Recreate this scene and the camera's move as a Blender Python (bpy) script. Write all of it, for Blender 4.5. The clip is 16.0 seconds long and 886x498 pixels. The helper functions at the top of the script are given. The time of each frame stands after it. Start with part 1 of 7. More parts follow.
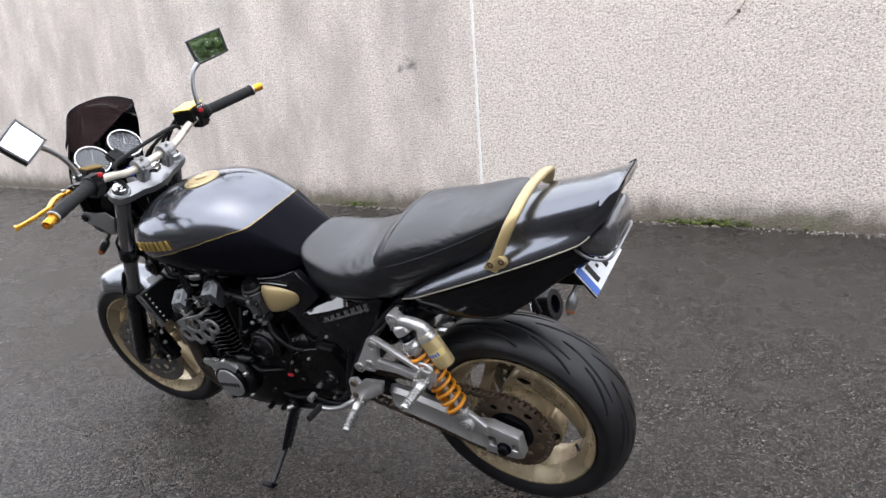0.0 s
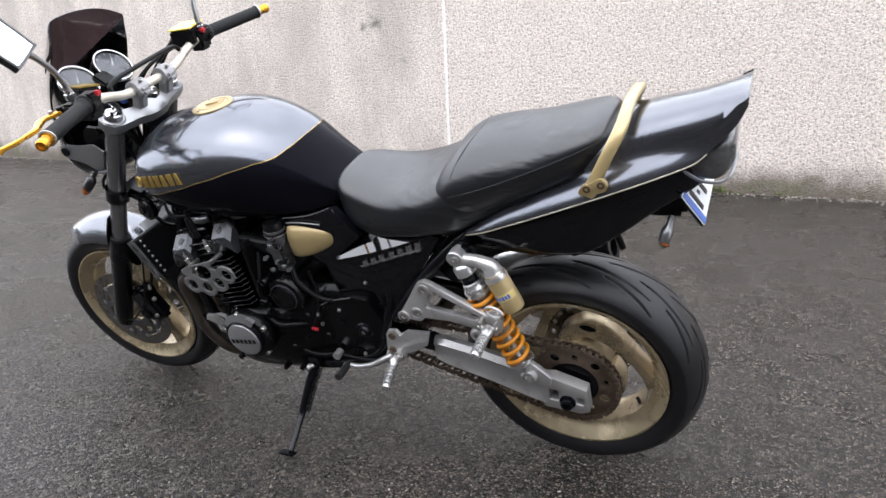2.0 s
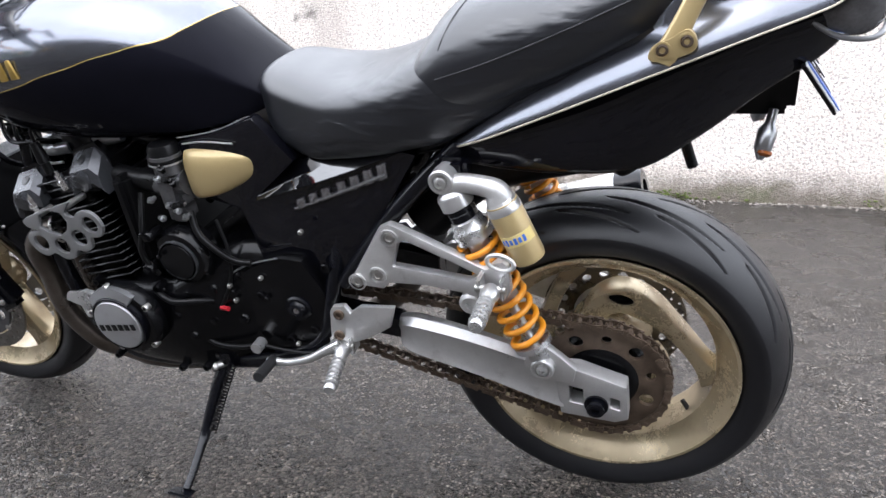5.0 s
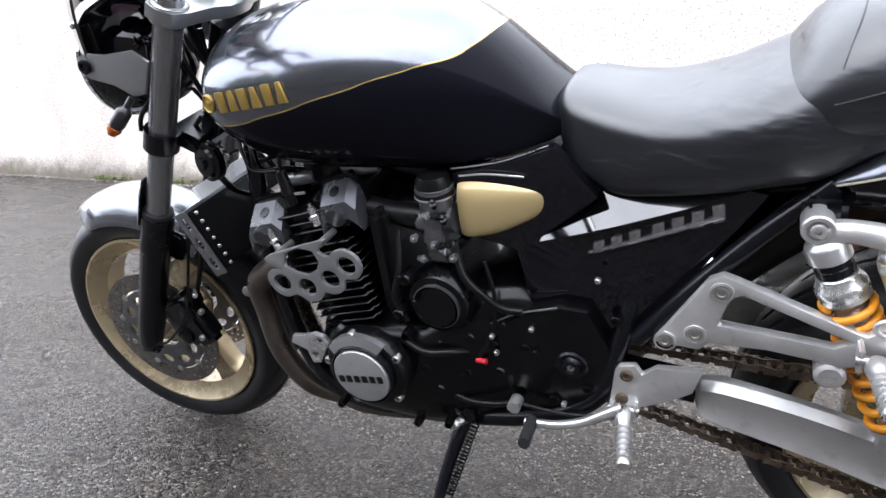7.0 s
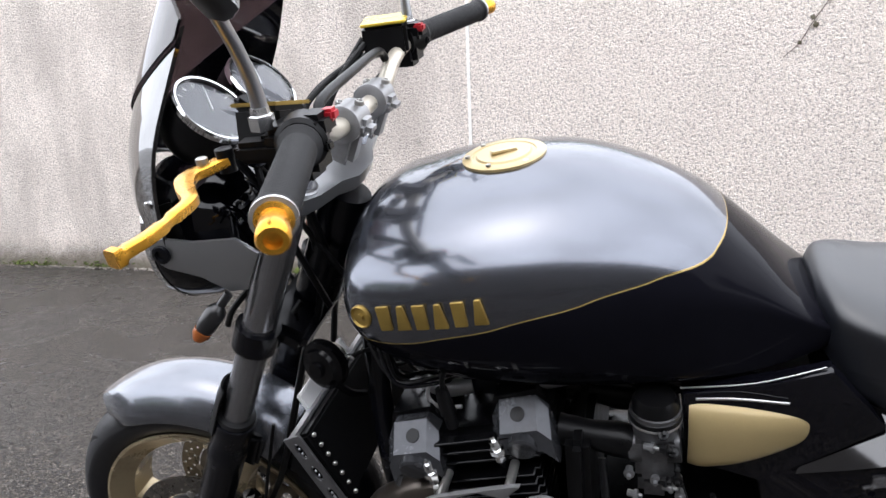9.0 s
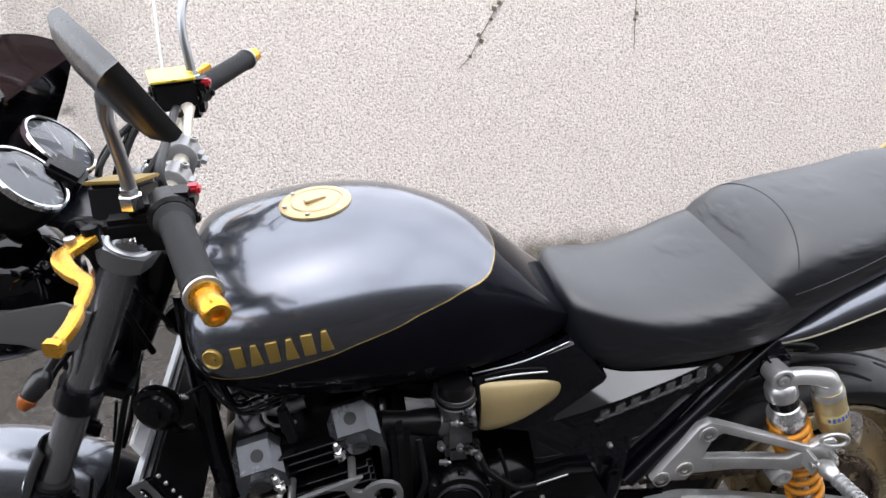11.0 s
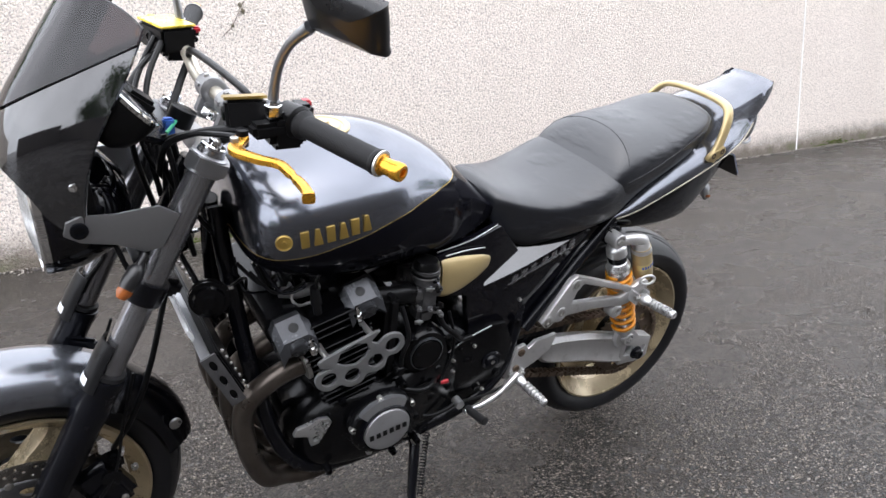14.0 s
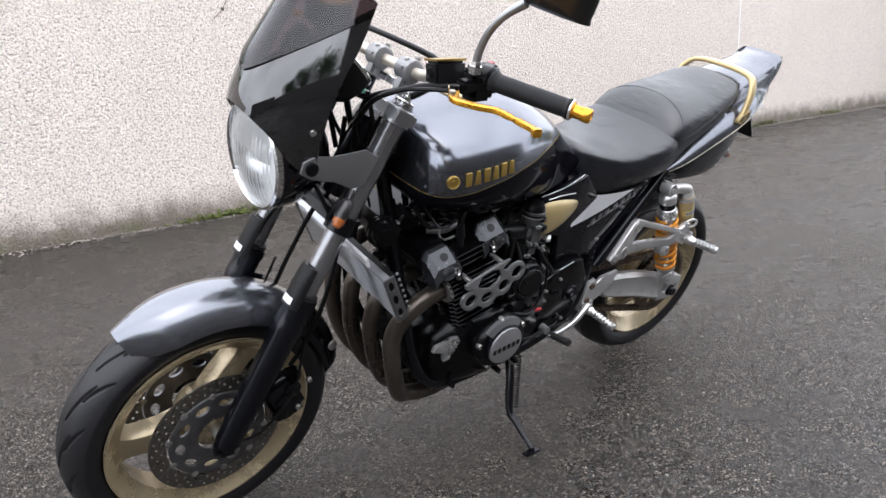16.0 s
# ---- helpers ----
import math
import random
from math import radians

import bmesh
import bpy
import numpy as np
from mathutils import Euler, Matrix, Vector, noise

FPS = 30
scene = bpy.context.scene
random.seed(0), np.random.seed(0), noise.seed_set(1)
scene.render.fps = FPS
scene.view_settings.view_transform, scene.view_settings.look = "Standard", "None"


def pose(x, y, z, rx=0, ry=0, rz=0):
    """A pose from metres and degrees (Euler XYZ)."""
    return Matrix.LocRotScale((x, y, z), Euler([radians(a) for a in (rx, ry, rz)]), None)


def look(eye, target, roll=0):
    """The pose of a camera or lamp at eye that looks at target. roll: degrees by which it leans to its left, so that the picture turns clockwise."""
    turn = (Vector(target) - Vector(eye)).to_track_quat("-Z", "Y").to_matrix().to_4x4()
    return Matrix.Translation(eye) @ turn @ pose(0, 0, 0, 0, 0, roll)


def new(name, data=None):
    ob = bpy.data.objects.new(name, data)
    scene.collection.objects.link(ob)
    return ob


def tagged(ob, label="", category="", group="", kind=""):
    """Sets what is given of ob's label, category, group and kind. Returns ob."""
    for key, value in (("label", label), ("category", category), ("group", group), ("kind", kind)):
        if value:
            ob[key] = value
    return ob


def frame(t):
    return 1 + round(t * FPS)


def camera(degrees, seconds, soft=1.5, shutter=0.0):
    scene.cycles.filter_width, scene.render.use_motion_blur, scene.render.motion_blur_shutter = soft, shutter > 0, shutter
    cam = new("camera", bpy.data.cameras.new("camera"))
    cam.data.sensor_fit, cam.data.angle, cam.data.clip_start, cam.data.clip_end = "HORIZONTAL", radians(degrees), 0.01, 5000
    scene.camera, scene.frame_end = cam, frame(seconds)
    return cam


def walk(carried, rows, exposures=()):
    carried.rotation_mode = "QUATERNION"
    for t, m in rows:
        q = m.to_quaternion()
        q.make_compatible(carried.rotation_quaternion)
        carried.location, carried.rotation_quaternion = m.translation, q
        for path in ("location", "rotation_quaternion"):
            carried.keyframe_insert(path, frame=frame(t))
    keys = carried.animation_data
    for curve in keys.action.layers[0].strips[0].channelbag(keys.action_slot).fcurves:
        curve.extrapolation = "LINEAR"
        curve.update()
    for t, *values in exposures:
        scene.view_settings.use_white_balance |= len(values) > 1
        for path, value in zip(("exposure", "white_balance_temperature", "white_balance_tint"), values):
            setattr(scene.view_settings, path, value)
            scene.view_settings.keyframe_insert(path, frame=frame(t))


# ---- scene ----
cam = camera(64.13, 16.0)
PATH = [
    (0, (0.7608, -1.7286, 1.2294), (-0.2434, -0.0732, 0.7282), -4.09),
    (0.5, (0.6443, -1.7549, 1.2044), (-0.3250, -0.0860, 0.6783), -4.19),
    (1, (0.5466, -1.7804, 1.1810), (-0.3854, -0.0876, 0.6673), -3.25),
    (1.5, (0.4607, -1.7718, 1.1402), (-0.3967, -0.0444, 0.6101), -2.22),
    (2, (0.3943, -1.7342, 1.0865), (-0.4250, 0.0008, 0.5238), -2.48),
    (2.5, (0.3668, -1.7041, 1.0294), (-0.4648, 0.0326, 0.4890), -1.76),
    (3, (0.3357, -1.6624, 0.9623), (-0.4833, 0.0981, 0.4782), -0.30),
    (3.5, (0.2801, -1.5867, 0.8964), (-0.4933, 0.2025, 0.4512), 0.65),
    (3.7, (0.2519, -1.5460, 0.8742), (-0.4778, 0.2638, 0.4331), 0.89),
    (5.8, (0.0030, -1.2896, 0.7518), (-0.6363, 0.5442, 0.2730), -0.77),
    (6, (-0.0402, -1.2892, 0.7559), (-0.7335, 0.5282, 0.2873), -1.03),
    (6.5, (-0.1536, -1.2921, 0.7684), (-0.9191, 0.4989, 0.3152), -1.40),
    (7, (-0.2791, -1.3020, 0.7895), (-1.0891, 0.4742, 0.3580), -0.76),
    (7.5, (-0.4222, -1.3071, 0.8183), (-1.2587, 0.4548, 0.3761), -1.57),
    (8, (-0.5416, -1.2844, 0.8649), (-1.4370, 0.4549, 0.4477), -2.37),
    (8.5, (-0.6450, -1.2317, 0.9083), (-1.4518, 0.5671, 0.5710), -2.26),
    (9, (-0.7199, -1.1822, 0.9791), (-1.3167, 0.7010, 0.6675), -2.15),
    (9.5, (-0.7461, -1.1724, 1.0275), (-1.2417, 0.7342, 0.6849), -2.37),
    (10, (-0.8074, -1.2107, 1.0754), (-1.0249, 0.7478, 0.7293), -3.15),
    (10.2, (-0.8160, -1.2361, 1.0847), (-0.9116, 0.7322, 0.7415), -3.51),
    (12.3, (-1.0249, -1.5342, 1.0326), (-0.4755, 0.3385, 0.5964), -2.69),
    (12.5, (-1.0634, -1.5489, 1.0353), (-0.4643, 0.3065, 0.5879), -2.77),
    (13, (-1.2045, -1.5573, 1.0431), (-0.4336, 0.2227, 0.5547), -3.00),
    (13.5, (-1.3357, -1.5562, 1.0582), (-0.3836, 0.1369, 0.5805), -3.01),
    (14, (-1.4171, -1.5742, 1.0340), (-0.4214, 0.0944, 0.5592), -3.16),
    (14.5, (-1.5391, -1.5723, 1.0146), (-0.4646, 0.0389, 0.5169), -3.07),
    (15, (-1.6912, -1.5709, 1.0054), (-0.6035, 0.0300, 0.5001), -4.47),
    (15.5, (-1.8065, -1.5787, 1.0088), (-0.7371, 0.0325, 0.4980), -3.60),
    (16, (-1.9277, -1.5770, 1.0190), (-0.7739, -0.0268, 0.5040), -3.09),
]
EXPOSURES = [(t, stops + 0.2, 6520 + 110 * (t == 8) - 200 * (5 < t < 8), 12.5) for t, stops in ((0, 0.0), (2, 0.2), (3.5, 0.4), (5.5, 1.0), (6, 1.25), (6.5, 1.2), (7, 0.92), (8, 0.7), (8.5, 0.45), (9, 0.15), (10, 0.05), (12.5, 0.28), (14, 0.32), (16, 0.22))]
walk(cam, [(t, look(eye, target, roll)) for t, eye, target, roll in PATH], EXPOSURES)

# ---- light: an overcast sky with a wide, weak sun ----
world = bpy.data.worlds.new("sky")
scene.world = world
world.use_nodes = True
wn, wl = world.node_tree.nodes, world.node_tree.links
wn.clear()
sky = wn.new("ShaderNodeTexSky")
sky.sky_type = "NISHITA"
sky.sun_disc = False
sky.sun_elevation, sky.sun_rotation = radians(70), radians(200)
sky.air_density, sky.dust_density, sky.ozone_density = 1.0, 6.0, 1.0
pale = wn.new("ShaderNodeHueSaturation")
pale.inputs["Saturation"].default_value = 0.30
# a veil of even cloud over the clear sky
cloud = wn.new("ShaderNodeTexNoise")
cloud.inputs["Scale"].default_value, cloud.inputs["Detail"].default_value = 2.6, 5.0
veil = wn.new("ShaderNodeMapRange")
for key, value in (("From Min", 0.3), ("From Max", 0.7), ("To Min", 3.6), ("To Max", 5.6)):
    veil.inputs[key].default_value = value
wl.new(cloud.outputs["Fac"], veil.inputs["Value"])
cover = wn.new("ShaderNodeMix")
cover.data_type = "RGBA"
cover.inputs[0].default_value = 0.9
back = wn.new("ShaderNodeBackground")
back.inputs["Strength"].default_value = 0.52
wout = wn.new("ShaderNodeOutputWorld")
wl.new(sky.outputs[0], pale.inputs["Color"])
wl.new(pale.outputs[0], cover.inputs[6])
tint = wn.new("ShaderNodeMix")
tint.data_type, tint.blend_type = "RGBA", "MULTIPLY"
tint.inputs[0].default_value = 1.0
tint.inputs[7].default_value = (0.93, 0.985, 1.07, 1)
wl.new(veil.outputs[0], tint.inputs[6])
wl.new(tint.outputs[2], cover.inputs[7])
wl.new(cover.outputs[2], back.inputs["Color"])
wl.new(back.outputs[0], wout.inputs["Surface"])
sun = new("sun", bpy.data.lights.new("sun", "SUN"))
sun.data.energy, sun.data.angle, sun.data.color = 0.5, radians(150), (1.0, 0.985, 0.97)
sun.matrix_world = look((-1.4, -3.7, 11.0), (0, 0, 0))


# ---- materials ----
def tree_of(name):
    m = bpy.data.materials.new(name)
    m.use_nodes = True
    n, l = m.node_tree.nodes, m.node_tree.links
    n.clear()
    out = n.new("ShaderNodeOutputMaterial")
    b = n.new("ShaderNodeBsdfPrincipled")
    l.new(b.outputs[0], out.inputs["Surface"])
    co = n.new("ShaderNodeTexCoord")
    return m, n, l, b, co.outputs["Object"]


def noise_of(n, l, co, scale, detail=4.0, rough=0.6):
    t = n.new("ShaderNodeTexNoise")
    t.inputs["Scale"].default_value, t.inputs["Detail"].default_value, t.inputs["Roughness"].default_value = scale, detail, rough
    l.new(co, t.inputs["Vector"])
    return t.outputs["Fac"]


def ranged(n, l, fac, a, b, lo, hi, smooth=False):
    r = n.new("ShaderNodeMapRange")
    if smooth:
        r.interpolation_type = "SMOOTHSTEP"
    for k, v in zip(("From Min", "From Max", "To Min", "To Max"), (a, b, lo, hi)):
        r.inputs[k].default_value = v
    l.new(fac, r.inputs["Value"])
    return r.outputs[0]


def mixed(n, l, fac, a, b, mode="MIX"):
    m = n.new("ShaderNodeMix")
    m.data_type, m.blend_type = "RGBA", mode
    for sock, v in (("Factor", fac), (6, a), (7, b)):
        s = m.inputs[0] if sock == "Factor" else m.inputs[sock]
        if isinstance(v, (int, float)):
            s.default_value = v
        elif isinstance(v, tuple):
            s.default_value = (*v, 1)
        else:
            l.new(v, s)
    return m.outputs[2]


def calc(n, l, op, a, b=None):
    m = n.new("ShaderNodeMath")
    m.operation = op
    for s, v in zip(m.inputs, (a, b)):
        if v is None:
            continue
        if isinstance(v, (int, float)):
            s.default_value = v
        else:
            l.new(v, s)
    return m.outputs[0]


def bumped(n, l, b, height, strength, distance):
    p = n.new("ShaderNodeBump")
    p.inputs["Strength"].default_value, p.inputs["Distance"].default_value = strength, distance
    l.new(height, p.inputs["Height"])
    l.new(p.outputs[0], b.inputs["Normal"])


def surface(name, color, rough=0.5, metal=0.0, grain=150.0, wear=9.0, amount=0.15, rough_var=0.12, bump=0.0, bump_scale=400.0, coat=0.0, dirt=None, dirt_amount=0.0, spec=0.5, coat_rough=0.04, edge=1.0):
    """A plain surface whose colour and gloss vary at two scales, with fine relief and, if given, patchy dirt."""
    m, n, l, b, co = tree_of(name)
    fine, broad = noise_of(n, l, co, grain), noise_of(n, l, co, wear)
    both = calc(n, l, "ADD", calc(n, l, "MULTIPLY", fine, 0.22), calc(n, l, "MULTIPLY", broad, 0.78))
    lo, hi = tuple(c * (1 - amount) for c in color), tuple(min(1, c * (1 + amount)) for c in color)
    col = mixed(n, l, ranged(n, l, both, 0.3, 0.7, 0, 1), lo, hi)
    if dirt:
        patch = ranged(n, l, noise_of(n, l, co, wear * 2.3, 6, 0.7), 0.62 - 0.25 * dirt_amount, 0.75, 0, dirt_amount, True)
        col = mixed(n, l, patch, col, dirt)
    l.new(col, b.inputs["Base Color"])
    l.new(ranged(n, l, both, 0.3, 0.7, max(0.02, rough - rough_var), min(1, rough + rough_var)), b.inputs["Roughness"])
    b.inputs["Metallic"].default_value = metal
    b.inputs["Specular IOR Level"].default_value = spec
    b.inputs["Coat Weight"].default_value = coat
    b.inputs["Coat Roughness"].default_value = coat_rough
    b.inputs["Specular Tint"].default_value = (edge, edge, edge, 1)
    if bump:
        bumped(n, l, b, noise_of(n, l, co, bump_scale, 3), bump, 0.001)
    return m


def make_asphalt():
    """Open-textured wet asphalt: tilted stones with dark gaps between them, patchily wet."""
    m, n, l, b, co = tree_of("wet_asphalt")
    cells = n.new("ShaderNodeTexVoronoi")
    gaps = n.new("ShaderNodeTexVoronoi")
    gaps.feature = "DISTANCE_TO_EDGE"
    small = n.new("ShaderNodeTexVoronoi")
    for v, scale in ((cells, 140), (gaps, 140), (small, 330)):
        v.inputs["Scale"].default_value = scale
        l.new(co, v.inputs["Vector"])
    tone = n.new("ShaderNodeSeparateColor")
    l.new(cells.outputs["Color"], tone.inputs[0])
    stone = mixed(n, l, ranged(n, l, tone.outputs[0], 0.3, 1, 0, 1), (0.004, 0.0034, 0.003), (0.195, 0.164, 0.138))
    pale_stone = ranged(n, l, tone.outputs[1], 0.965, 0.975, 0, 1)
    stone = mixed(n, l, calc(n, l, "MULTIPLY", pale_stone, 0.8), stone, (0.28, 0.245, 0.21))
    broad = noise_of(n, l, co, 0.9, 5, 0.65)
    mid = noise_of(n, l, co, 7, 5, 0.6)
    wet = ranged(n, l, calc(n, l, "ADD", calc(n, l, "MULTIPLY", broad, 0.65), calc(n, l, "MULTIPLY", mid, 0.35)), 0.36, 0.62, 0, 1, True)
    col = mixed(n, l, wet, mixed(n, l, 0.3, stone, (0.060, 0.050, 0.042)), stone)
    col = mixed(n, l, ranged(n, l, noise_of(n, l, co, 2.4, 6, 0.7), 0.55, 0.75, 0, 0.3), col, (0.070, 0.057, 0.046))
    open_gap = ranged(n, l, gaps.outputs["Distance"], 0.03, 0.2, 1, 0, True)
    col = mixed(n, l, calc(n, l, "MULTIPLY", open_gap, 0.95), col, (0.004, 0.0037, 0.0034))
    l.new(col, b.inputs["Base Color"])
    l.new(ranged(n, l, wet, 0, 1, 0.4, 0.16), b.inputs["Roughness"])
    b.inputs["Specular IOR Level"].default_value = 0.46
    # each stone lies at its own slant
    off = n.new("ShaderNodeVectorMath")
    off.operation = "SUBTRACT"
    l.new(co, off.inputs[0])
    l.new(cells.outputs["Position"], off.inputs[1])
    lean = n.new("ShaderNodeVectorMath")
    lean.operation = "SUBTRACT"
    l.new(cells.outputs["Color"], lean.inputs[0])
    lean.inputs[1].default_value = (0.5, 0.5, 0.5)
    slant = n.new("ShaderNodeVectorMath")
    slant.operation = "DOT_PRODUCT"
    l.new(off.outputs[0], slant.inputs[0])
    l.new(lean.outputs[0], slant.inputs[1])
    h = calc(n, l, "ADD", calc(n, l, "MULTIPLY", slant.outputs["Value"], 0.95), calc(n, l, "MULTIPLY", open_gap, -0.003))
    h = calc(n, l, "ADD", h, calc(n, l, "MULTIPLY", ranged(n, l, small.outputs["Distance"], 0, 0.7, 1, 0), 0.0005))
    bumped(n, l, b, h, 1.0, 1.0)
    return m


def make_dash():
    """Pebble dash: pale chips in mortar, with rain stains, a greyer first panel and a dirty foot."""
    m, n, l, b, co = tree_of("pebble_dash")
    chips = n.new("ShaderNodeTexVoronoi")
    chips.inputs["Scale"].default_value = 105
    l.new(co, chips.inputs["Vector"])
    tone = n.new("ShaderNodeSeparateColor")
    l.new(chips.outputs["Color"], tone.inputs[0])
    col = mixed(n, l, tone.outputs[0], (0.70, 0.615, 0.55), (0.93, 0.85, 0.775))
    worm = noise_of(n, l, co, 62, 2.5, 0.6)
    col = mixed(n, l, ranged(n, l, worm, 0.38, 0.48, 0.70, 0), col, (0.30, 0.268, 0.246))
    col = mixed(n, l, ranged(n, l, tone.outputs[1], 0.93, 0.98, 0, 0.5), col, (0.3, 0.25, 0.21))
    pos = n.new("ShaderNodeSeparateXYZ")
    l.new(co, pos.inputs[0])
    stretch = n.new("ShaderNodeMapping")
    stretch.inputs["Scale"].default_value = (1.0, 1.0, 0.45)
    l.new(co, stretch.inputs["Vector"])
    runs = noise_of(n, l, stretch.outputs[0], 2.2, 6, 0.62)
    cloud = noise_of(n, l, co, 0.8, 5, 0.6)
    grey = ranged(n, l, pos.outputs["X"], -2.03, -2.0, 1, 0)
    stain = calc(n, l, "MULTIPLY", ranged(n, l, runs, 0.30, 0.72, 0.0, 1, True), ranged(n, l, grey, 0, 1, 0.06, 0.62))
    col = mixed(n, l, stain, col, (0.33, 0.295, 0.265), "MIX")
    col = mixed(n, l, ranged(n, l, cloud, 0.4, 0.75, 0, 0.3), col, (0.60, 0.53, 0.47))
    for bx, bz, size, much in ((-2.60, 1.25, 0.11, 0.9), (-2.72, 1.22, 0.07, 0.85), (-2.35, 0.95, 0.05, 0.3)):
        away = calc(n, l, "POWER", calc(n, l, "ADD", calc(n, l, "POWER", calc(n, l, "SUBTRACT", pos.outputs["X"], bx), 2.0), calc(n, l, "POWER", calc(n, l, "SUBTRACT", pos.outputs["Z"], bz), 2.0)), 0.5)
        ragged = calc(n, l, "ADD", away, calc(n, l, "MULTIPLY", noise_of(n, l, co, 14, 5, 0.7), size * 1.8))
        col = mixed(n, l, ranged(n, l, ragged, size * 0.9, size * 1.6, much, 0, True), col, (0.17, 0.155, 0.135))
    # dirt and algae splashed up from the ground
    low = calc(n, l, "ADD", pos.outputs["Z"], calc(n, l, "MULTIPLY", noise_of(n, l, co, 5, 6, 0.7), -0.30))
    splash = ranged(n, l, low, -0.13, 0.12, 0.9, 0, True)
    col = mixed(n, l, splash, col, (0.105, 0.085, 0.062))
    green = calc(n, l, "MULTIPLY", ranged(n, l, low, -0.16, -0.02, 1, 0), ranged(n, l, noise_of(n, l, co, 3, 3), 0.52, 0.66, 0, 0.7))
    col = mixed(n, l, green, col, (0.09, 0.11, 0.03))
    l.new(col, b.inputs["Base Color"])
    b.inputs["Roughness"].default_value = 0.85
    lumps = calc(n, l, "ADD", ranged(n, l, chips.outputs["Distance"], 0, 0.6, 1, 0), calc(n, l, "MULTIPLY", worm, 3.0))
    bumped(n, l, b, lumps, 0.9, 0.006)
    return m


def make_two_tone():
    """Tank paint: grey metallic above the gold pinstripe, black below it."""
    m, n, l, b, co = tree_of("two_tone_tank_paint")
    pos = n.new("ShaderNodeSeparateXYZ")
    l.new(co, pos.inputs[0])
    ramp = n.new("ShaderNodeValToRGB")
    ramp.color_ramp.interpolation = "CARDINAL"
    line = [(-1.12, 0.838), (-1.05, 0.834), (-0.97, 0.850), (-0.886, 0.871), (-0.80, 0.891), (-0.73, 0.904), (-0.668, 0.912), (-0.640, 0.935), (-0.622, 0.995)]
    els = ramp.color_ramp.elements
    while len(els) < len(line):
        els.new(0.5)
    for e, (x, z) in zip(els, line):
        v = (z - 0.8) / 0.2
        e.position, e.color = (x + 1.15) / 0.65, (v, v, v, 1)
    l.new(ranged(n, l, pos.outputs["X"], -1.15, -0.5, 0, 1), ramp.inputs[0])
    edge = ranged(n, l, ramp.outputs[0], 0, 1, 0.8, 1.0)
    above = calc(n, l, "SUBTRACT", pos.outputs["Z"], edge)
    flake = noise_of(n, l, co, 1800, 2)
    grey = mixed(n, l, ranged(n, l, flake, 0.35, 0.65, 0, 1), (0.105, 0.112, 0.134), (0.172, 0.182, 0.21))
    black = mixed(n, l, noise_of(n, l, co, 30), (0.0048, 0.0048, 0.0072), (0.007, 0.007, 0.0105))
    is_grey = ranged(n, l, above, -0.0006, 0.0006, 0, 1)
    col = mixed(n, l, is_grey, black, grey)
    stripe = ranged(n, l, calc(n, l, "ABSOLUTE", above), 0.0007, 0.0013, 1, 0)
    col = mixed(n, l, stripe, col, (0.42, 0.30, 0.11))
    l.new(col, b.inputs["Base Color"])
    l.new(calc(n, l, "MULTIPLY", is_grey, 0.92), b.inputs["Metallic"])
    l.new(ranged(n, l, is_grey, 0, 1, 0.07, 0.21), b.inputs["Roughness"])
    b.inputs["Specular Tint"].default_value = (0.55, 0.55, 0.57, 1)
    b.inputs["Specular IOR Level"].default_value = 0.2
    l.new(ranged(n, l, is_grey, 0, 1, 1.22, 1.5), b.inputs["IOR"])
    l.new(calc(n, l, "MULTIPLY", is_grey, 0.85), b.inputs["Coat Weight"])
    b.inputs["Coat Roughness"].default_value = 0.03
    bumped(n, l, b, noise_of(n, l, co, 25, 3), 0.03, 0.002)
    return m


def make_glass(name, color, rough=0.02, alpha=None):
    m, n, l, b, co = tree_of(name)
    b.inputs["Base Color"].default_value = (*color, 1)
    b.inputs["Transmission Weight"].default_value = 1.0
    l.new(ranged(n, l, noise_of(n, l, co, 60), 0.3, 0.7, rough, rough + 0.03), b.inputs["Roughness"])
    b.inputs["IOR"].default_value = 1.45
    return m


ASPHALT, DASH, TWO_TONE = make_asphalt(), make_dash(), make_two_tone()
GUARD_PAINT = surface("pale_grey_metallic_paint", (0.165, 0.174, 0.198), 0.25, 0.9, 1800, 6, 0.12, 0.03, coat=0.9, edge=0.8)
GREY_PAINT = surface("grey_metallic_paint", (0.118, 0.125, 0.147), 0.25, 0.9, 1800, 6, 0.12, 0.03, coat=0.9, edge=0.8)
BLACK_PAINT = surface("gloss_black_paint", (0.003, 0.003, 0.005), 0.05, 0.0, 60, 8, 0.3, 0.02, spec=0.42)
BLACK_GLOSS = surface("gloss_black_fairing", (0.003, 0.003, 0.004), 0.05, 0.0, 60, 8, 0.3, 0.02, coat=0.8, spec=0.9)
BLACK_ENGINE = surface("satin_black_engine_paint", (0.0026, 0.0026, 0.0032), 0.2, 0.0, 120, 14, 0.4, 0.1, dirt=(0.007, 0.0065, 0.006), dirt_amount=0.3, spec=0.22)
BLACK_FRAME = surface("black_frame_paint", (0.003, 0.0033, 0.0052), 0.22, 0.0, 100, 12, 0.3, 0.08, spec=0.3)
PLASTIC = surface("black_plastic", (0.0045, 0.0045, 0.005), 0.34, 0.0, 220, 12, 0.3, 0.1, 0.1, 900, spec=0.2)
RUBBER = surface("grip_rubber", (0.016, 0.016, 0.017), 0.6, 0.0, 160, 9, 0.25, 0.08, 0.3, 600, spec=0.25)
TYRE_RUBBER = surface("tyre_rubber", (0.0080, 0.0081, 0.0098), 0.4, 0.0, 130, 5, 0.35, 0.12, 0.25, 500, dirt=(0.021, 0.0195, 0.018), dirt_amount=0.35, spec=0.45)
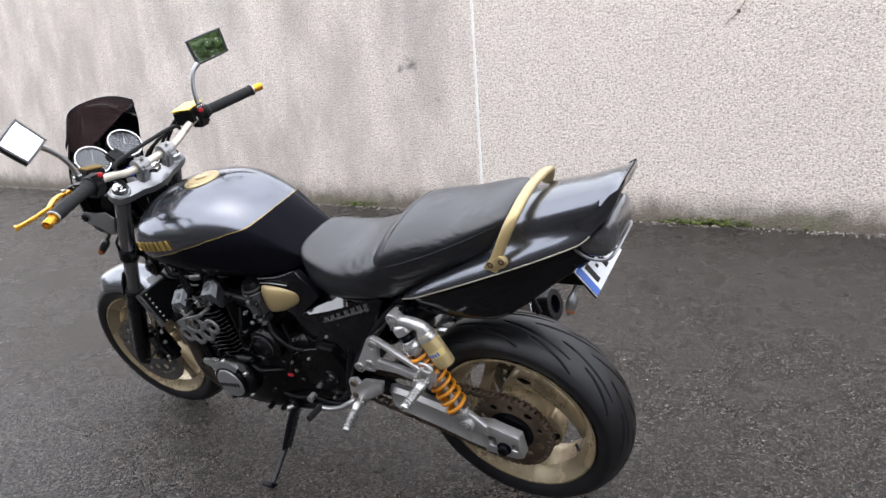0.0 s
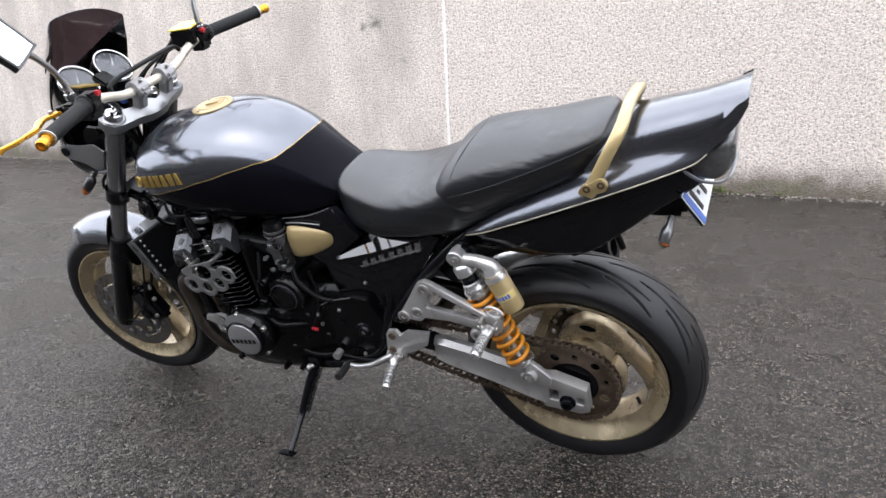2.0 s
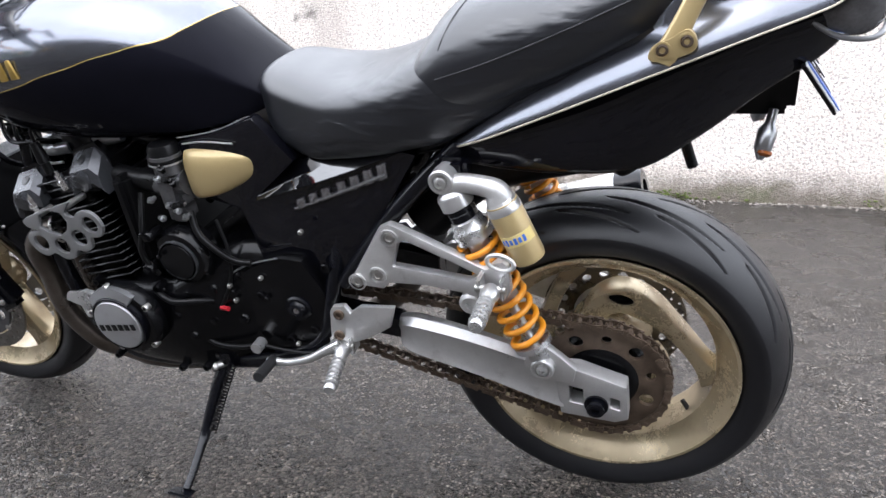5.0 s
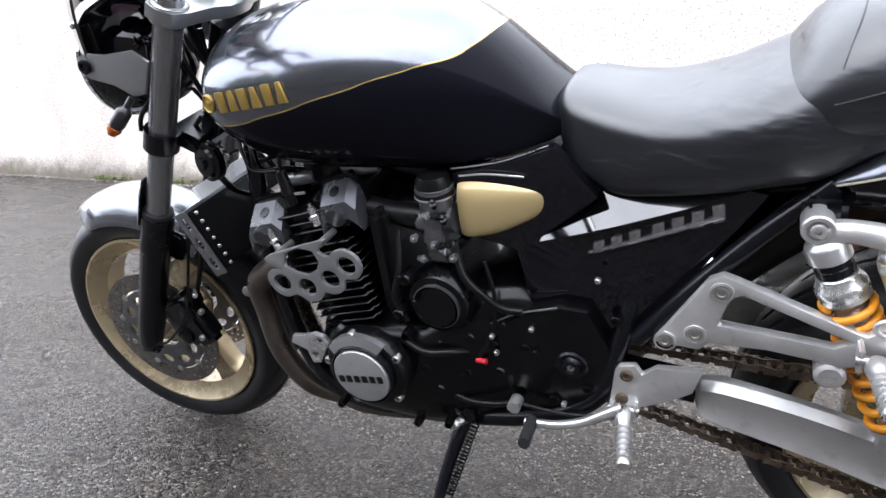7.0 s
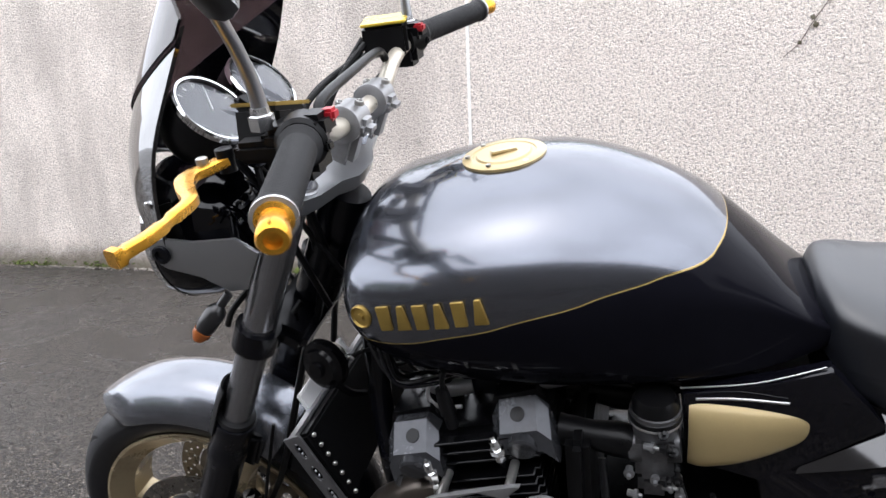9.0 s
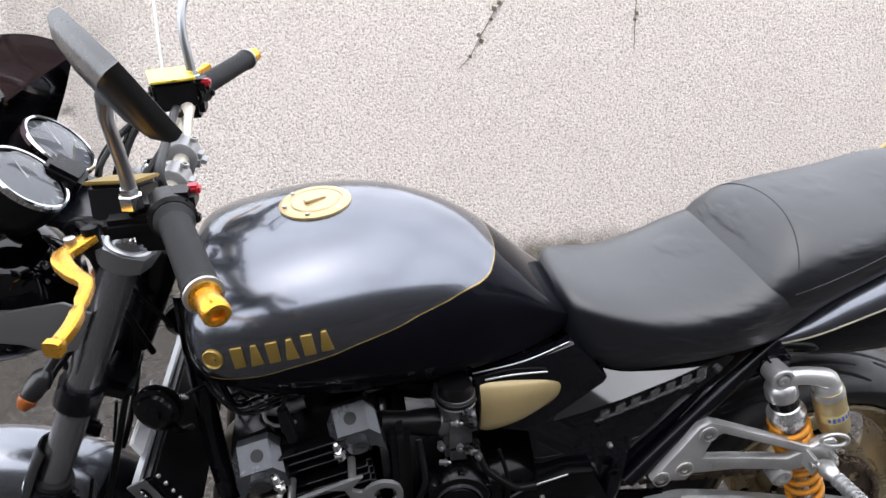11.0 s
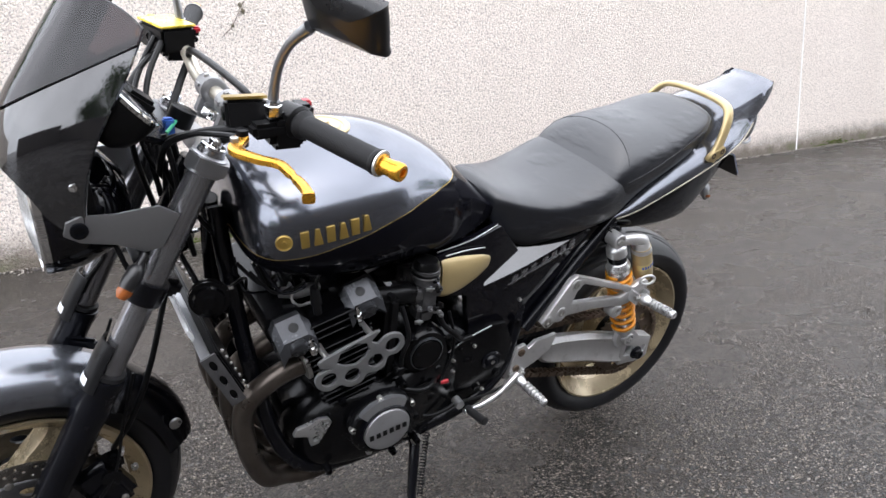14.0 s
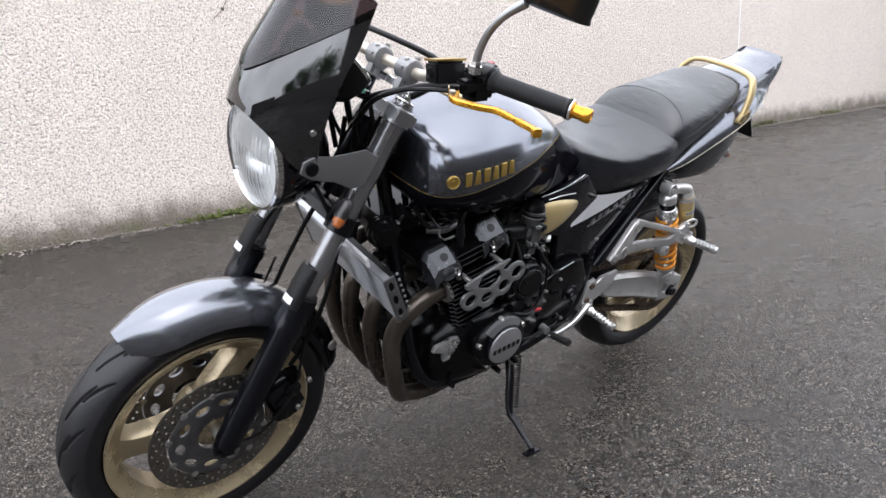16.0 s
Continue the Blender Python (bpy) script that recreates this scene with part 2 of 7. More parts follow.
GOLD_RIM = surface("champagne_gold_wheel_paint", (0.43, 0.35, 0.225), 0.27, 0.5, 300, 8, 0.14, 0.1, dirt=(0.10, 0.078, 0.054), dirt_amount=0.4)
GOLD_TRIM = surface("champagne_gold_trim_paint", (0.47, 0.36, 0.175), 0.34, 0.35, 400, 8, 0.08, 0.06, coat=0.4)
BAR_ALU = surface("pale_champagne_bar", (0.60, 0.555, 0.47), 0.34, 0.6, 260, 14, 0.1, 0.1)
GOLD_ANOD = surface("gold_anodised_aluminium", (0.76, 0.37, 0.04), 0.27, 0.8, 300, 25, 0.06, 0.03)
GOLD_LETTER = surface("gold_lettering", (0.40, 0.27, 0.07), 0.35, 0.6, 300, 30, 0.12, 0.08)
SPRING = surface("yellow_spring_paint", (0.66, 0.25, 0.012), 0.35, 0.0, 120, 14, 0.15, 0.1, dirt=(0.2, 0.1, 0.03), dirt_amount=0.3)
ALU = surface("cast_aluminium", (0.58, 0.575, 0.57), 0.38, 0.75, 220, 12, 0.14, 0.12, 0.12, 600, dirt=(0.22, 0.205, 0.19), dirt_amount=0.4)
ALU_CLEAN = surface("brushed_aluminium", (0.6, 0.6, 0.6), 0.3, 0.85, 260, 14, 0.1, 0.1)
ALU_DARK = surface("dull_fork_aluminium", (0.33, 0.335, 0.345), 0.3, 0.85, 90, 5, 0.05, 0.03)
FORK_SILVER = surface("silver_fork_paint", (0.26, 0.26, 0.272), 0.2, 0.8, 90, 5, 0.05, 0.03)
# pale, hardly metallic: the sky's reflection on bare alloy is in the base colour
SKY_LIT_ALLOY = surface("sky_lit_alloy_plate", (0.74, 0.74, 0.75), 0.3, 0.1, 200, 9, 0.06, 0.05)
STEEL = surface("bolt_steel", (0.45, 0.44, 0.42), 0.35, 0.9, 200, 30, 0.2, 0.15, dirt=(0.16, 0.1, 0.06), dirt_amount=0.4)
CHROME = surface("chrome", (0.75, 0.75, 0.75), 0.08, 1.0, 200, 20, 0.06, 0.04)
DISC_STEEL = surface("brake_disc_steel", (0.2, 0.187, 0.17), 0.3, 0.9, 260, 20, 0.15, 0.12, dirt=(0.15, 0.10, 0.065), dirt_amount=0.35)
CHAIN_STEEL = surface("oily_chain_steel", (0.13, 0.095, 0.07), 0.5, 0.6, 300, 30, 0.4, 0.15, 0.3, 700)
EXHAUST = surface("heat_browned_steel", (0.10, 0.084, 0.072), 0.32, 0.75, 60, 7, 0.3, 0.14, dirt=(0.045, 0.03, 0.02), dirt_amount=0.5)
VINYL = surface("black_seat_vinyl", (0.0060, 0.0072, 0.0108), 0.39, 0.0, 500, 5, 0.25, 0.07, spec=0.82)
STITCH = surface("seat_piping", (0.016, 0.016, 0.019), 0.5, 0.0, 600, 30, 0.2, 0.1)
RED = surface("red_plastic", (0.42, 0.015, 0.025), 0.4, 0.0, 100, 20, 0.1, 0.1)
AMBER = surface("amber_lens", (0.30, 0.085, 0.02), 0.2, 0.0, 100, 20, 0.1, 0.08)
BLUE = surface("blue_plastic", (0.04, 0.12, 0.45), 0.4, 0.0, 100, 20, 0.1, 0.1)
GREEN = surface("green_cable_tie", (0.02, 0.3, 0.16), 0.45, 0.0, 100, 20, 0.1, 0.1)
YELLOW_DECAL = surface("pale_yellow_label", (0.62, 0.50, 0.19), 0.4, 0.1, 200, 20, 0.1, 0.08)
WHITE_DECAL = surface("white_reflective", (0.8, 0.82, 0.85), 0.3, 0.0, 200, 20, 0.08, 0.08)
WALL_JOINT = surface("pale_joint_sealant", (0.9, 0.88, 0.85), 0.7, 0.0, 90, 3, 0.12, 0.1, 0.2, 200)
MIRROR = surface("mirror_silvering", (0.92, 0.93, 0.93), 0.02, 1.0, 100, 5, 0.02, 0.012)
GLASS = make_glass("clear_glass", (0.97, 0.98, 0.98))
SMOKE = make_glass("smoked_acrylic", (0.06, 0.042, 0.046), 0.02)
SMOKE_LENS = surface("smoked_lamp_lens", (0.10, 0.10, 0.105), 0.08, 0.3, 300, 25, 0.5, 0.05, coat=0.8)
CREAM = surface("pale_trim_line", (0.46, 0.41, 0.33), 0.4, 0.2, 300, 20, 0.08, 0.06)
DISC_GREY = surface("dull_grey_cover_paint", (0.33, 0.33, 0.335), 0.42, 0.6, 200, 14, 0.1, 0.1, dirt=(0.2, 0.17, 0.14), dirt_amount=0.3)
PLATE_GREY = surface("dull_grey_plate", (0.20, 0.20, 0.203), 0.42, 0.45, 200, 14, 0.15, 0.1, dirt=(0.12, 0.10, 0.09), dirt_amount=0.3)
CARB_ALLOY = surface("dull_carburettor_alloy", (0.13, 0.13, 0.135), 0.36, 0.75, 200, 30, 0.3, 0.1, 0.15, 500, dirt=(0.05, 0.045, 0.04), dirt_amount=0.5)
REFLECTOR = surface("lamp_reflector", (0.95, 0.95, 0.95), 0.28, 0.65, 200, 20, 0.03, 0.04)
OLIVE_GOLD = surface("dull_gold_lid", (0.34, 0.235, 0.06), 0.34, 0.6, 200, 20, 0.12, 0.08)
CAM_GREY = surface("worn_grey_cam_paint", (0.058, 0.06, 0.066), 0.25, 0.5, 150, 14, 0.35, 0.1, 0.12, 500, dirt=(0.10, 0.10, 0.10), dirt_amount=0.4)
MIRROR_SHELL = surface("satin_black_mirror_shell", (0.012, 0.012, 0.013), 0.3, 0.0, 200, 12, 0.2, 0.06, spec=0.6)
# for the added walls out of view, dark so that reflections stay dark
UNSEEN_WALL = surface("grey_brown_plaster", (0.07, 0.062, 0.055), 0.85, 0.0, 60, 0.8, 0.25, 0.05, 0.4, 80)
# dial colour lightened to include the reflection in its glass
DIAL_GLARE = surface("dial_face", (0.13, 0.135, 0.155), 0.35, 0.0, 200, 20, 0.15, 0.08)
LEAF = surface("green_leaf", (0.06, 0.115, 0.025), 0.55, 0.0, 30, 2, 0.4, 0.1)
BARK = surface("tree_bark", (0.12, 0.09, 0.065), 0.85, 0.0, 40, 5, 0.3, 0.08, 0.6, 60)
MOSS = surface("moss", (0.075, 0.095, 0.02), 0.9, 0.0, 200, 12, 0.5, 0.05, 0.6, 300)
GRIT = surface("loose_grit", (0.3, 0.27, 0.24), 0.8, 0.0, 150, 20, 0.45, 0.1, 0.3, 300)


# ---- mesh helpers ----
def part(name, bm, material, parent=None, label="", sharp=38):
    me = bpy.data.meshes.new(name)
    bmesh.ops.recalc_face_normals(bm, faces=bm.faces[:])
    bm.to_mesh(me)
    bm.free()
    for p in me.polygons:
        p.use_smooth = True
    me.set_sharp_from_angle(angle=radians(sharp))
    me.materials.append(material)
    ob = new(name, me)
    if parent:
        ob.parent = parent
    if label:
        tagged(ob, label)
    return ob


def curve_through(pts, n=8, closed=False):
    """Catmull-Rom points through pts (tuples of any length)."""
    P = [np.array(p, float) for p in pts]
    out, m = [], len(P)
    for i in range(m if closed else m - 1):
        a, b, c, d = (P[(i + k) % m] if closed else P[min(max(i + k, 0), m - 1)] for k in (-1, 0, 1, 2))
        for j in range(n):
            t = j / n
            out.append(0.5 * (2 * b + (c - a) * t + (2 * a - 5 * b + 4 * c - d) * t * t + (3 * b - a - 3 * c + d) * t**3))
    if not closed:
        out.append(P[-1])
    return out


def loft(rings, cap=True, closed=True, bm=None):
    bm = bm or bmesh.new()
    vs = [[bm.verts.new(p) for p in r] for r in rings]
    k = len(rings[0])
    for a, b in zip(vs, vs[1:]):
        for i in range(k if closed else k - 1):
            j = (i + 1) % k
            bm.faces.new((a[i], a[j], b[j], b[i]))
    if cap and closed:
        bm.faces.new(vs[0][::-1])
        bm.faces.new(vs[-1])
    return bm


def tube(pts, r, seg=12, smooth=6, closed=False, bm=None):
    """A round tube along pts; r one radius or one for each point."""
    rs = r if isinstance(r, (list, tuple)) else [r] * len(pts)
    path = curve_through([(*p, q) for p, q in zip(pts, rs)], smooth, closed) if smooth else [np.array((*p, q), float) for p, q in zip(pts, rs)]
    X = [p[:3] for p in path]
    m = len(X)
    tang = []
    for i in range(m):
        a, b = (X[i - 1], X[(i + 1) % m]) if closed else (X[max(i - 1, 0)], X[min(i + 1, m - 1)])
        tang.append((b - a) / max(np.linalg.norm(b - a), 1e-9))
    u = np.cross(tang[0], (0, 0, 1))
    if np.linalg.norm(u) < 0.2:
        u = np.cross(tang[0], (1, 0, 0))
    rings = []
    for x, t, q in zip(X, tang, (p[3] for p in path)):
        u = u - t * (u @ t)
        u = u / np.linalg.norm(u)
        v = np.cross(t, u)
        rings.append([tuple(x + q * (math.cos(2 * math.pi * i / seg) * u + math.sin(2 * math.pi * i / seg) * v)) for i in range(seg)])
    if closed:
        rings.append(rings[0])
    return loft(rings, not closed, True, bm)


def lathe(profile, origin, axis, seg=48, bm=None, cap=True):
    """A turned form: profile of (along the axis, radius)."""
    a = Vector(axis).normalized()
    u = a.orthogonal().normalized()
    v = a.cross(u)
    o = Vector(origin)
    rings = [[o + a * s + max(r, 1e-4) * (math.cos(2 * math.pi * i / seg) * u + math.sin(2 * math.pi * i / seg) * v) for i in range(seg)] for s, r in profile]
    return loft(rings, cap, True, bm)


def softened(bm, offset=0.002, segments=2, angle=40):
    edges = [e for e in bm.edges if len(e.link_faces) == 2 and e.calc_face_angle(0) > radians(angle)]
    if edges and offset:
        bmesh.ops.bevel(bm, geom=edges, offset=offset, segments=segments, affect="EDGES", clamp_overlap=True, profile=0.6)
    return bm


def plate(loops, y0, y1, bevel=0.0015, m=None):
    """A flat plate in x and z with holes (the first loop is the outline), from y0 to y1."""
    bm = bmesh.new()
    for lp in loops:
        vs = [bm.verts.new((x, y0, z)) for x, z in lp]
        for a, b in zip(vs, vs[1:] + vs[:1]):
            bm.edges.new((a, b))
    bmesh.ops.triangle_fill(bm, use_beauty=True, use_dissolve=False, edges=bm.edges[:])
    r = bmesh.ops.extrude_face_region(bm, geom=bm.faces[:])
    bmesh.ops.translate(bm, verts=[e for e in r["geom"] if isinstance(e, bmesh.types.BMVert)], vec=(0, y1 - y0, 0))
    softened(bm, bevel, 2, 60)
    if m is not None:
        bm.transform(m)
    return bm


def ring_of(cx, cz, r, n=24, rz=None, turn=0.0):
    """A circle or ellipse as a loop of (x, z)."""
    rz = rz or r
    c, s = math.cos(turn), math.sin(turn)
    out = []
    for i in range(n):
        a, b = r * math.cos(2 * math.pi * i / n), rz * math.sin(2 * math.pi * i / n)
        out.append((cx + a * c - b * s, cz + a * s + b * c))
    return out


def block(c, size, bevel=0.004, turn=None, taper=1.0, segments=2):
    """A box with soft edges; taper narrows its top."""
    bm = bmesh.new()
    bmesh.ops.create_cube(bm, size=1)
    for v in bm.verts:
        k = taper if v.co.z > 0 else 1.0
        v.co = Vector((v.co.x * size[0] * k, v.co.y * size[1] * k, v.co.z * size[2]))
    bmesh.ops.bevel(bm, geom=bm.edges[:], offset=bevel, segments=segments, affect="EDGES", clamp_overlap=True)
    bm.transform(Matrix.Translation(c) @ (turn or Matrix()))
    return bm


def merged(*bms):
    out = bms[0]
    for b in bms[1:]:
        me = bpy.data.meshes.new("t")
        b.to_mesh(me)
        b.free()
        out.from_mesh(me)
        bpy.data.meshes.remove(me)
    return out


def bolt(p, axis, r=0.008, h=0.006, parent=None, material=None, name="bolt"):
    """A socket-head bolt: a turned head with a sunk hexagon."""
    prof = [(0, r), (h * 0.8, r), (h, r * 0.86), (h, r * 0.55), (h * 0.45, r * 0.5), (h * 0.45, 0)]
    return part(name, lathe(prof, p, axis, 14), material or STEEL, parent)


def section(x, zt, zm, zb, w, wb, up=2.4, low=2.0, k=12, shear=0.0):
    """A ring across the bike at x: the top, widest and lowest heights, half width there and at the bottom."""
    half = []
    for i in range(k + 1):
        a = i / k * math.pi / 2
        half.append((w * math.sin(a) ** (2 / up), zm + (zt - zm) * max(math.cos(a), 0) ** (2 / up)))
    for i in range(1, k + 1):
        a = i / k * math.pi / 2
        half.append((wb + (w - wb) * max(math.cos(a), 0) ** (2 / low), zm - (zm - zb) * math.sin(a) ** (2 / low)))
    ring = half + [(-y, z) for y, z in half[::-1] if y > 1e-6]
    return [(x + shear * (z - zm), y, z) for y, z in ring]


def body(table, n=5, up=2.4, low=2.0, k=12, shear=0.0):
    rows = curve_through(table, n)
    return loft([section(*r, up=up, low=low, k=k, shear=shear) for r in rows])


# ---- the setting ----
def make_ground():
    bm = bmesh.new()
    bmesh.ops.create_grid(bm, x_segments=60, y_segments=60, size=300)
    for v in bm.verts:
        v.co.x = math.copysign(abs(v.co.x / 300) ** 3 * 300, v.co.x)
        v.co.y = math.copysign(abs(v.co.y / 300) ** 3 * 300, v.co.y)
    g = part("ground", bm, ASPHALT)
    return tagged(g, "dark wet asphalt yard with fine pale aggregate", "ground", kind="structure")


make_ground()
WALL_TURN = math.atan(-0.0277)
WALL = Matrix.Translation((0, 3.426, 0)) @ Matrix.Rotation(WALL_TURN, 4, "Z")


def make_wall():
    """Three cast panels with sealed joints between them."""
    bm = bmesh.new()
    edges = (-16.0, -1.975, 6.23, 16.0)
    for a, b in zip(edges, edges[1:]):
        sub = block(((a + b) / 2, 0.15, 1.2), (b - a - 0.012, 0.3, 2.8), 0.006)
        me = bpy.data.meshes.new("t")
        sub.to_mesh(me)
        sub.free()
        bm.from_mesh(me)
    w = part("wall_north", bm, DASH)
    w.matrix_world = WALL
    tagged(w, "tall off-white pebble-dashed wall with grey stains", "wall", kind="structure")
    for x in edges[1:-1]:
        part("wall_joint", block((x, 0.008, 1.2), (0.019, 0.024, 2.8), 0.002), WALL_JOINT, w, "pale sealant strip")
    return w


make_wall()


def make_unseen_walls():
    """Unseen walls added on the other side and at the end, to darken reflections on the bike."""
    w = part("wall_south", block((3.0, -7.3, 2.45), (16.0, 0.3, 5.1), 0.01), UNSEEN_WALL)
    tagged(w, "unseen dark wall added across the yard for reflections", "wall", kind="structure")
    w = part("wall_south_low", block((-10.5, -7.3, 0.85), (10.98, 0.3, 1.9), 0.01), UNSEEN_WALL)
    tagged(w, "unseen low dark wall added across the yard for reflections", "wall", kind="structure")
    w = part("wall_west", block((-16.0, -3.2, 1.15), (0.3, 7.8, 2.5), 0.01), UNSEEN_WALL)
    return tagged(w, "unseen dark wall added at the yard's end for reflections", "wall", kind="structure")


make_unseen_walls()

# ---- the motorcycle: x backwards, y to its right, z up, standing on its side stand ----
LEAN_ANGLE = radians(17.7)
bike = new("motorcycle")
bike.matrix_world = Matrix.Translation((0, 0, 0.006)) @ Matrix.Rotation(LEAN_ANGLE, 4, "X")
tagged(bike, "grey and black motorcycle with gold wheels on its side stand", "motorcycle")

HEAD_AXIS = Vector((0.451, 0, 0.893)).normalized()
STEER = Matrix.Translation((-1.085, 0, 1.0)) @ Matrix.Rotation(radians(2.5), 4, HEAD_AXIS) @ Matrix.Translation((1.085, 0, -1.0))
REAR = Vector((0, 0, 0.309))
FRONT = Vector((-1.511, 0, 0.299))


def turned(ob):
    """Turns a part of the front end with the steering."""
    ob.matrix_basis = STEER
    return ob


def make_tyre(name, c, width, r_rim, r_top, repeats, parent, sweep):
    """A tyre with cut tread grooves."""
    half = width / 2
    prof = [(-half * 0.74, r_rim - 0.001), (-half * 0.8, r_rim + 0.004), (-half * 0.93, r_rim + 0.016), (-half, r_rim + (r_top - r_rim) * 0.42)]
    k = 110
    a0 = math.radians(62)
    rad = half / math.sin(a0)
    for i in range(k + 1):
        a = -a0 + 2 * a0 * i / k
        drop = rad * (1 - math.cos(a))
        span = rad * (1 - math.cos(a0))
        prof.append((rad * math.sin(a), r_top - drop / span * (r_top - r_rim) * 0.46))
    prof += [(-s, r) for s, r in prof[:3][::-1]]
    seg = 900
    s, r = np.array(prof).T
    th = np.arange(seg) / seg * 2 * np.pi
    S, T = np.meshgrid(s, th)
    R = np.tile(r, (seg, 1))
    f = np.abs(S) / half
    turn = np.where(S > 0, 0.5, 0.0)
    cut = np.zeros_like(R)
    pitch = 2 * np.pi / repeats * r_top
    for shift, lo, hi, bend in ((0.0, 0.10, 0.52, sweep), (0.5, 0.42, 0.84, sweep * 0.7)):
        q = np.clip(f - lo, 0, 1)
        phase = T / (2 * np.pi) * repeats + turn + shift + bend * q
        slope = bend / half * pitch
        near = np.abs((phase + 0.5) % 1 - 0.5) * pitch / np.sqrt(1 + slope**2)
        ends = np.clip((f - lo) / 0.05, 0, 1) * np.clip((hi - f) / 0.15, 0, 1)
        cut = np.maximum(cut, np.clip(1.7 - near / (0.0006 + 0.0018 * ends), 0, 1) * (ends > 0))
    tread = np.zeros(len(s))
    tread[4:4 + k + 1] = 1
    R = R - 0.0045 * cut * tread
    co = np.stack([c[0] + R * np.cos(T), c[1] + S, c[2] + R * np.sin(T)], -1).reshape(-1, 3)
    m = len(s)
    i, j = np.meshgrid(np.arange(seg), np.arange(m - 1), indexing="ij")
    n2 = (i + 1) % seg
    faces = np.stack([i * m + j, i * m + j + 1, n2 * m + j + 1, n2 * m + j], -1).reshape(-1, 4)
    me = bpy.data.meshes.new(name)
    me.from_pydata(co.tolist(), [], faces.tolist())
    for p in me.polygons:
        p.use_smooth = True
    me.set_sharp_from_angle(angle=radians(50))
    me.materials.append(TYRE_RUBBER)
    ob = new(name, me)
    ob.parent = parent
    return ob


def make_wheel(name, c, half, r_rim, start, sweep, base, hub_r, hub_half, thick, slot, power=1.3):
    """A cast three-spoke wheel: barrel, hub and swept spokes."""
    prof = [(-half, r_rim - 0.004), (-half, r_rim + 0.001), (-half + 0.004, r_rim + 0.002), (-half + 0.012, r_rim - 0.008), (-half * 0.62, r_rim - 0.016), (-half * 0.45, r_rim - 0.030), (half * 0.45, r_rim - 0.030), (half * 0.62, r_rim - 0.016), (half - 0.012, r_rim - 0.008), (half - 0.004, r_rim + 0.002), (half, r_rim + 0.001), (half, r_rim - 0.004), (half - 0.012, r_rim - 0.016), (half * 0.5, r_rim - 0.037), (-half * 0.5, r_rim - 0.037), (-half + 0.012, r_rim - 0.016), (-half, r_rim - 0.004)]
    bm = lathe(prof, c, (0, 1, 0), 96, cap=False)
    wheel = part(name, bm, GOLD_RIM, bike, "champagne gold three-spoke cast wheel", 34)
    part("hub", lathe([(-hub_half, hub_r * 0.55), (-hub_half, hub_r * 0.8), (-hub_half * 0.7, hub_r), (hub_half * 0.7, hub_r), (hub_half, hub_r * 0.8), (hub_half, hub_r * 0.55)], c, (0, 1, 0), 48), GOLD_RIM, wheel)
    r_out = r_rim - 0.033
    # centre line of a spoke: radius, angle past the start, half width
    if slot:
        line = [(0.070, 128, 0.020), (0.098, 108, 0.022), (0.114, 90, 0.0235), (0.116, 70, 0.0215), (0.120, 48, 0.0150), (0.136, 26, 0.0120), (0.162, 10, 0.0135), (r_out, 0, 0.024)]
    else:
        line = [(hub_r * 0.8 + (r_out - hub_r * 0.8) * q, math.degrees(sweep) * (1 - q) ** 1.4, base * (1 - q) ** power + 0.018 + 0.016 * q**6) for q in np.linspace(0, 1, 8)]
    for i in range(3):
        a0 = start + i * 2 * math.pi / 3
        mid = curve_through([(c[0] + r * math.cos(a0 + radians(a)), c[2] + r * math.sin(a0 + radians(a)), w) for r, a, w in line], 4)
        left, right = [], []
        for k, q in enumerate(mid):
            d = mid[min(k + 1, len(mid) - 1)][:2] - mid[max(k - 1, 0)][:2]
            d = d / np.linalg.norm(d)
            left.append((q[0] - d[1] * q[2], q[1] + d[0] * q[2]))
            right.append((q[0] + d[1] * q[2], q[1] - d[0] * q[2]))
        loops = [left + right[::-1]]
        if slot:
            r, a = 0.116, a0 + radians(92)
            hole = (c[0] + r * math.cos(a), c[2] + r * math.sin(a))
            loops.append(ring_of(*hole, 0.0215, 16, 0.0115, a + math.pi / 2))
        sp = part("spoke", plate(loops, c[1] - thick, c[1] + thick, 0.007), GOLD_RIM, wheel, sharp=34)
        if slot:
            # a black plug paints the shade inside the hollow spoke
            part("slot_shade", plate([ring_of(*hole, 0.0235, 16, 0.0135, a + math.pi / 2)], c[1] - thick * 0.72, c[1] + thick * 0.72, 0), BLACK_ENGINE, sp, "black plug for the shade in the spoke's hollow")
    return wheel


def disc_loops(c, r_out, r_in, holes, n_ring=72):
    loops = [ring_of(c[0], c[2], r_out, n_ring), ring_of(c[0], c[2], r_in, 40)]
    for r, n, size, off in holes:
        for i in range(n):
            a = 2 * math.pi * i / n + off
            loops.append(ring_of(c[0] + r * math.cos(a), c[2] + r * math.sin(a), size[0], 10, size[1], a + math.pi / 2))
    return loops


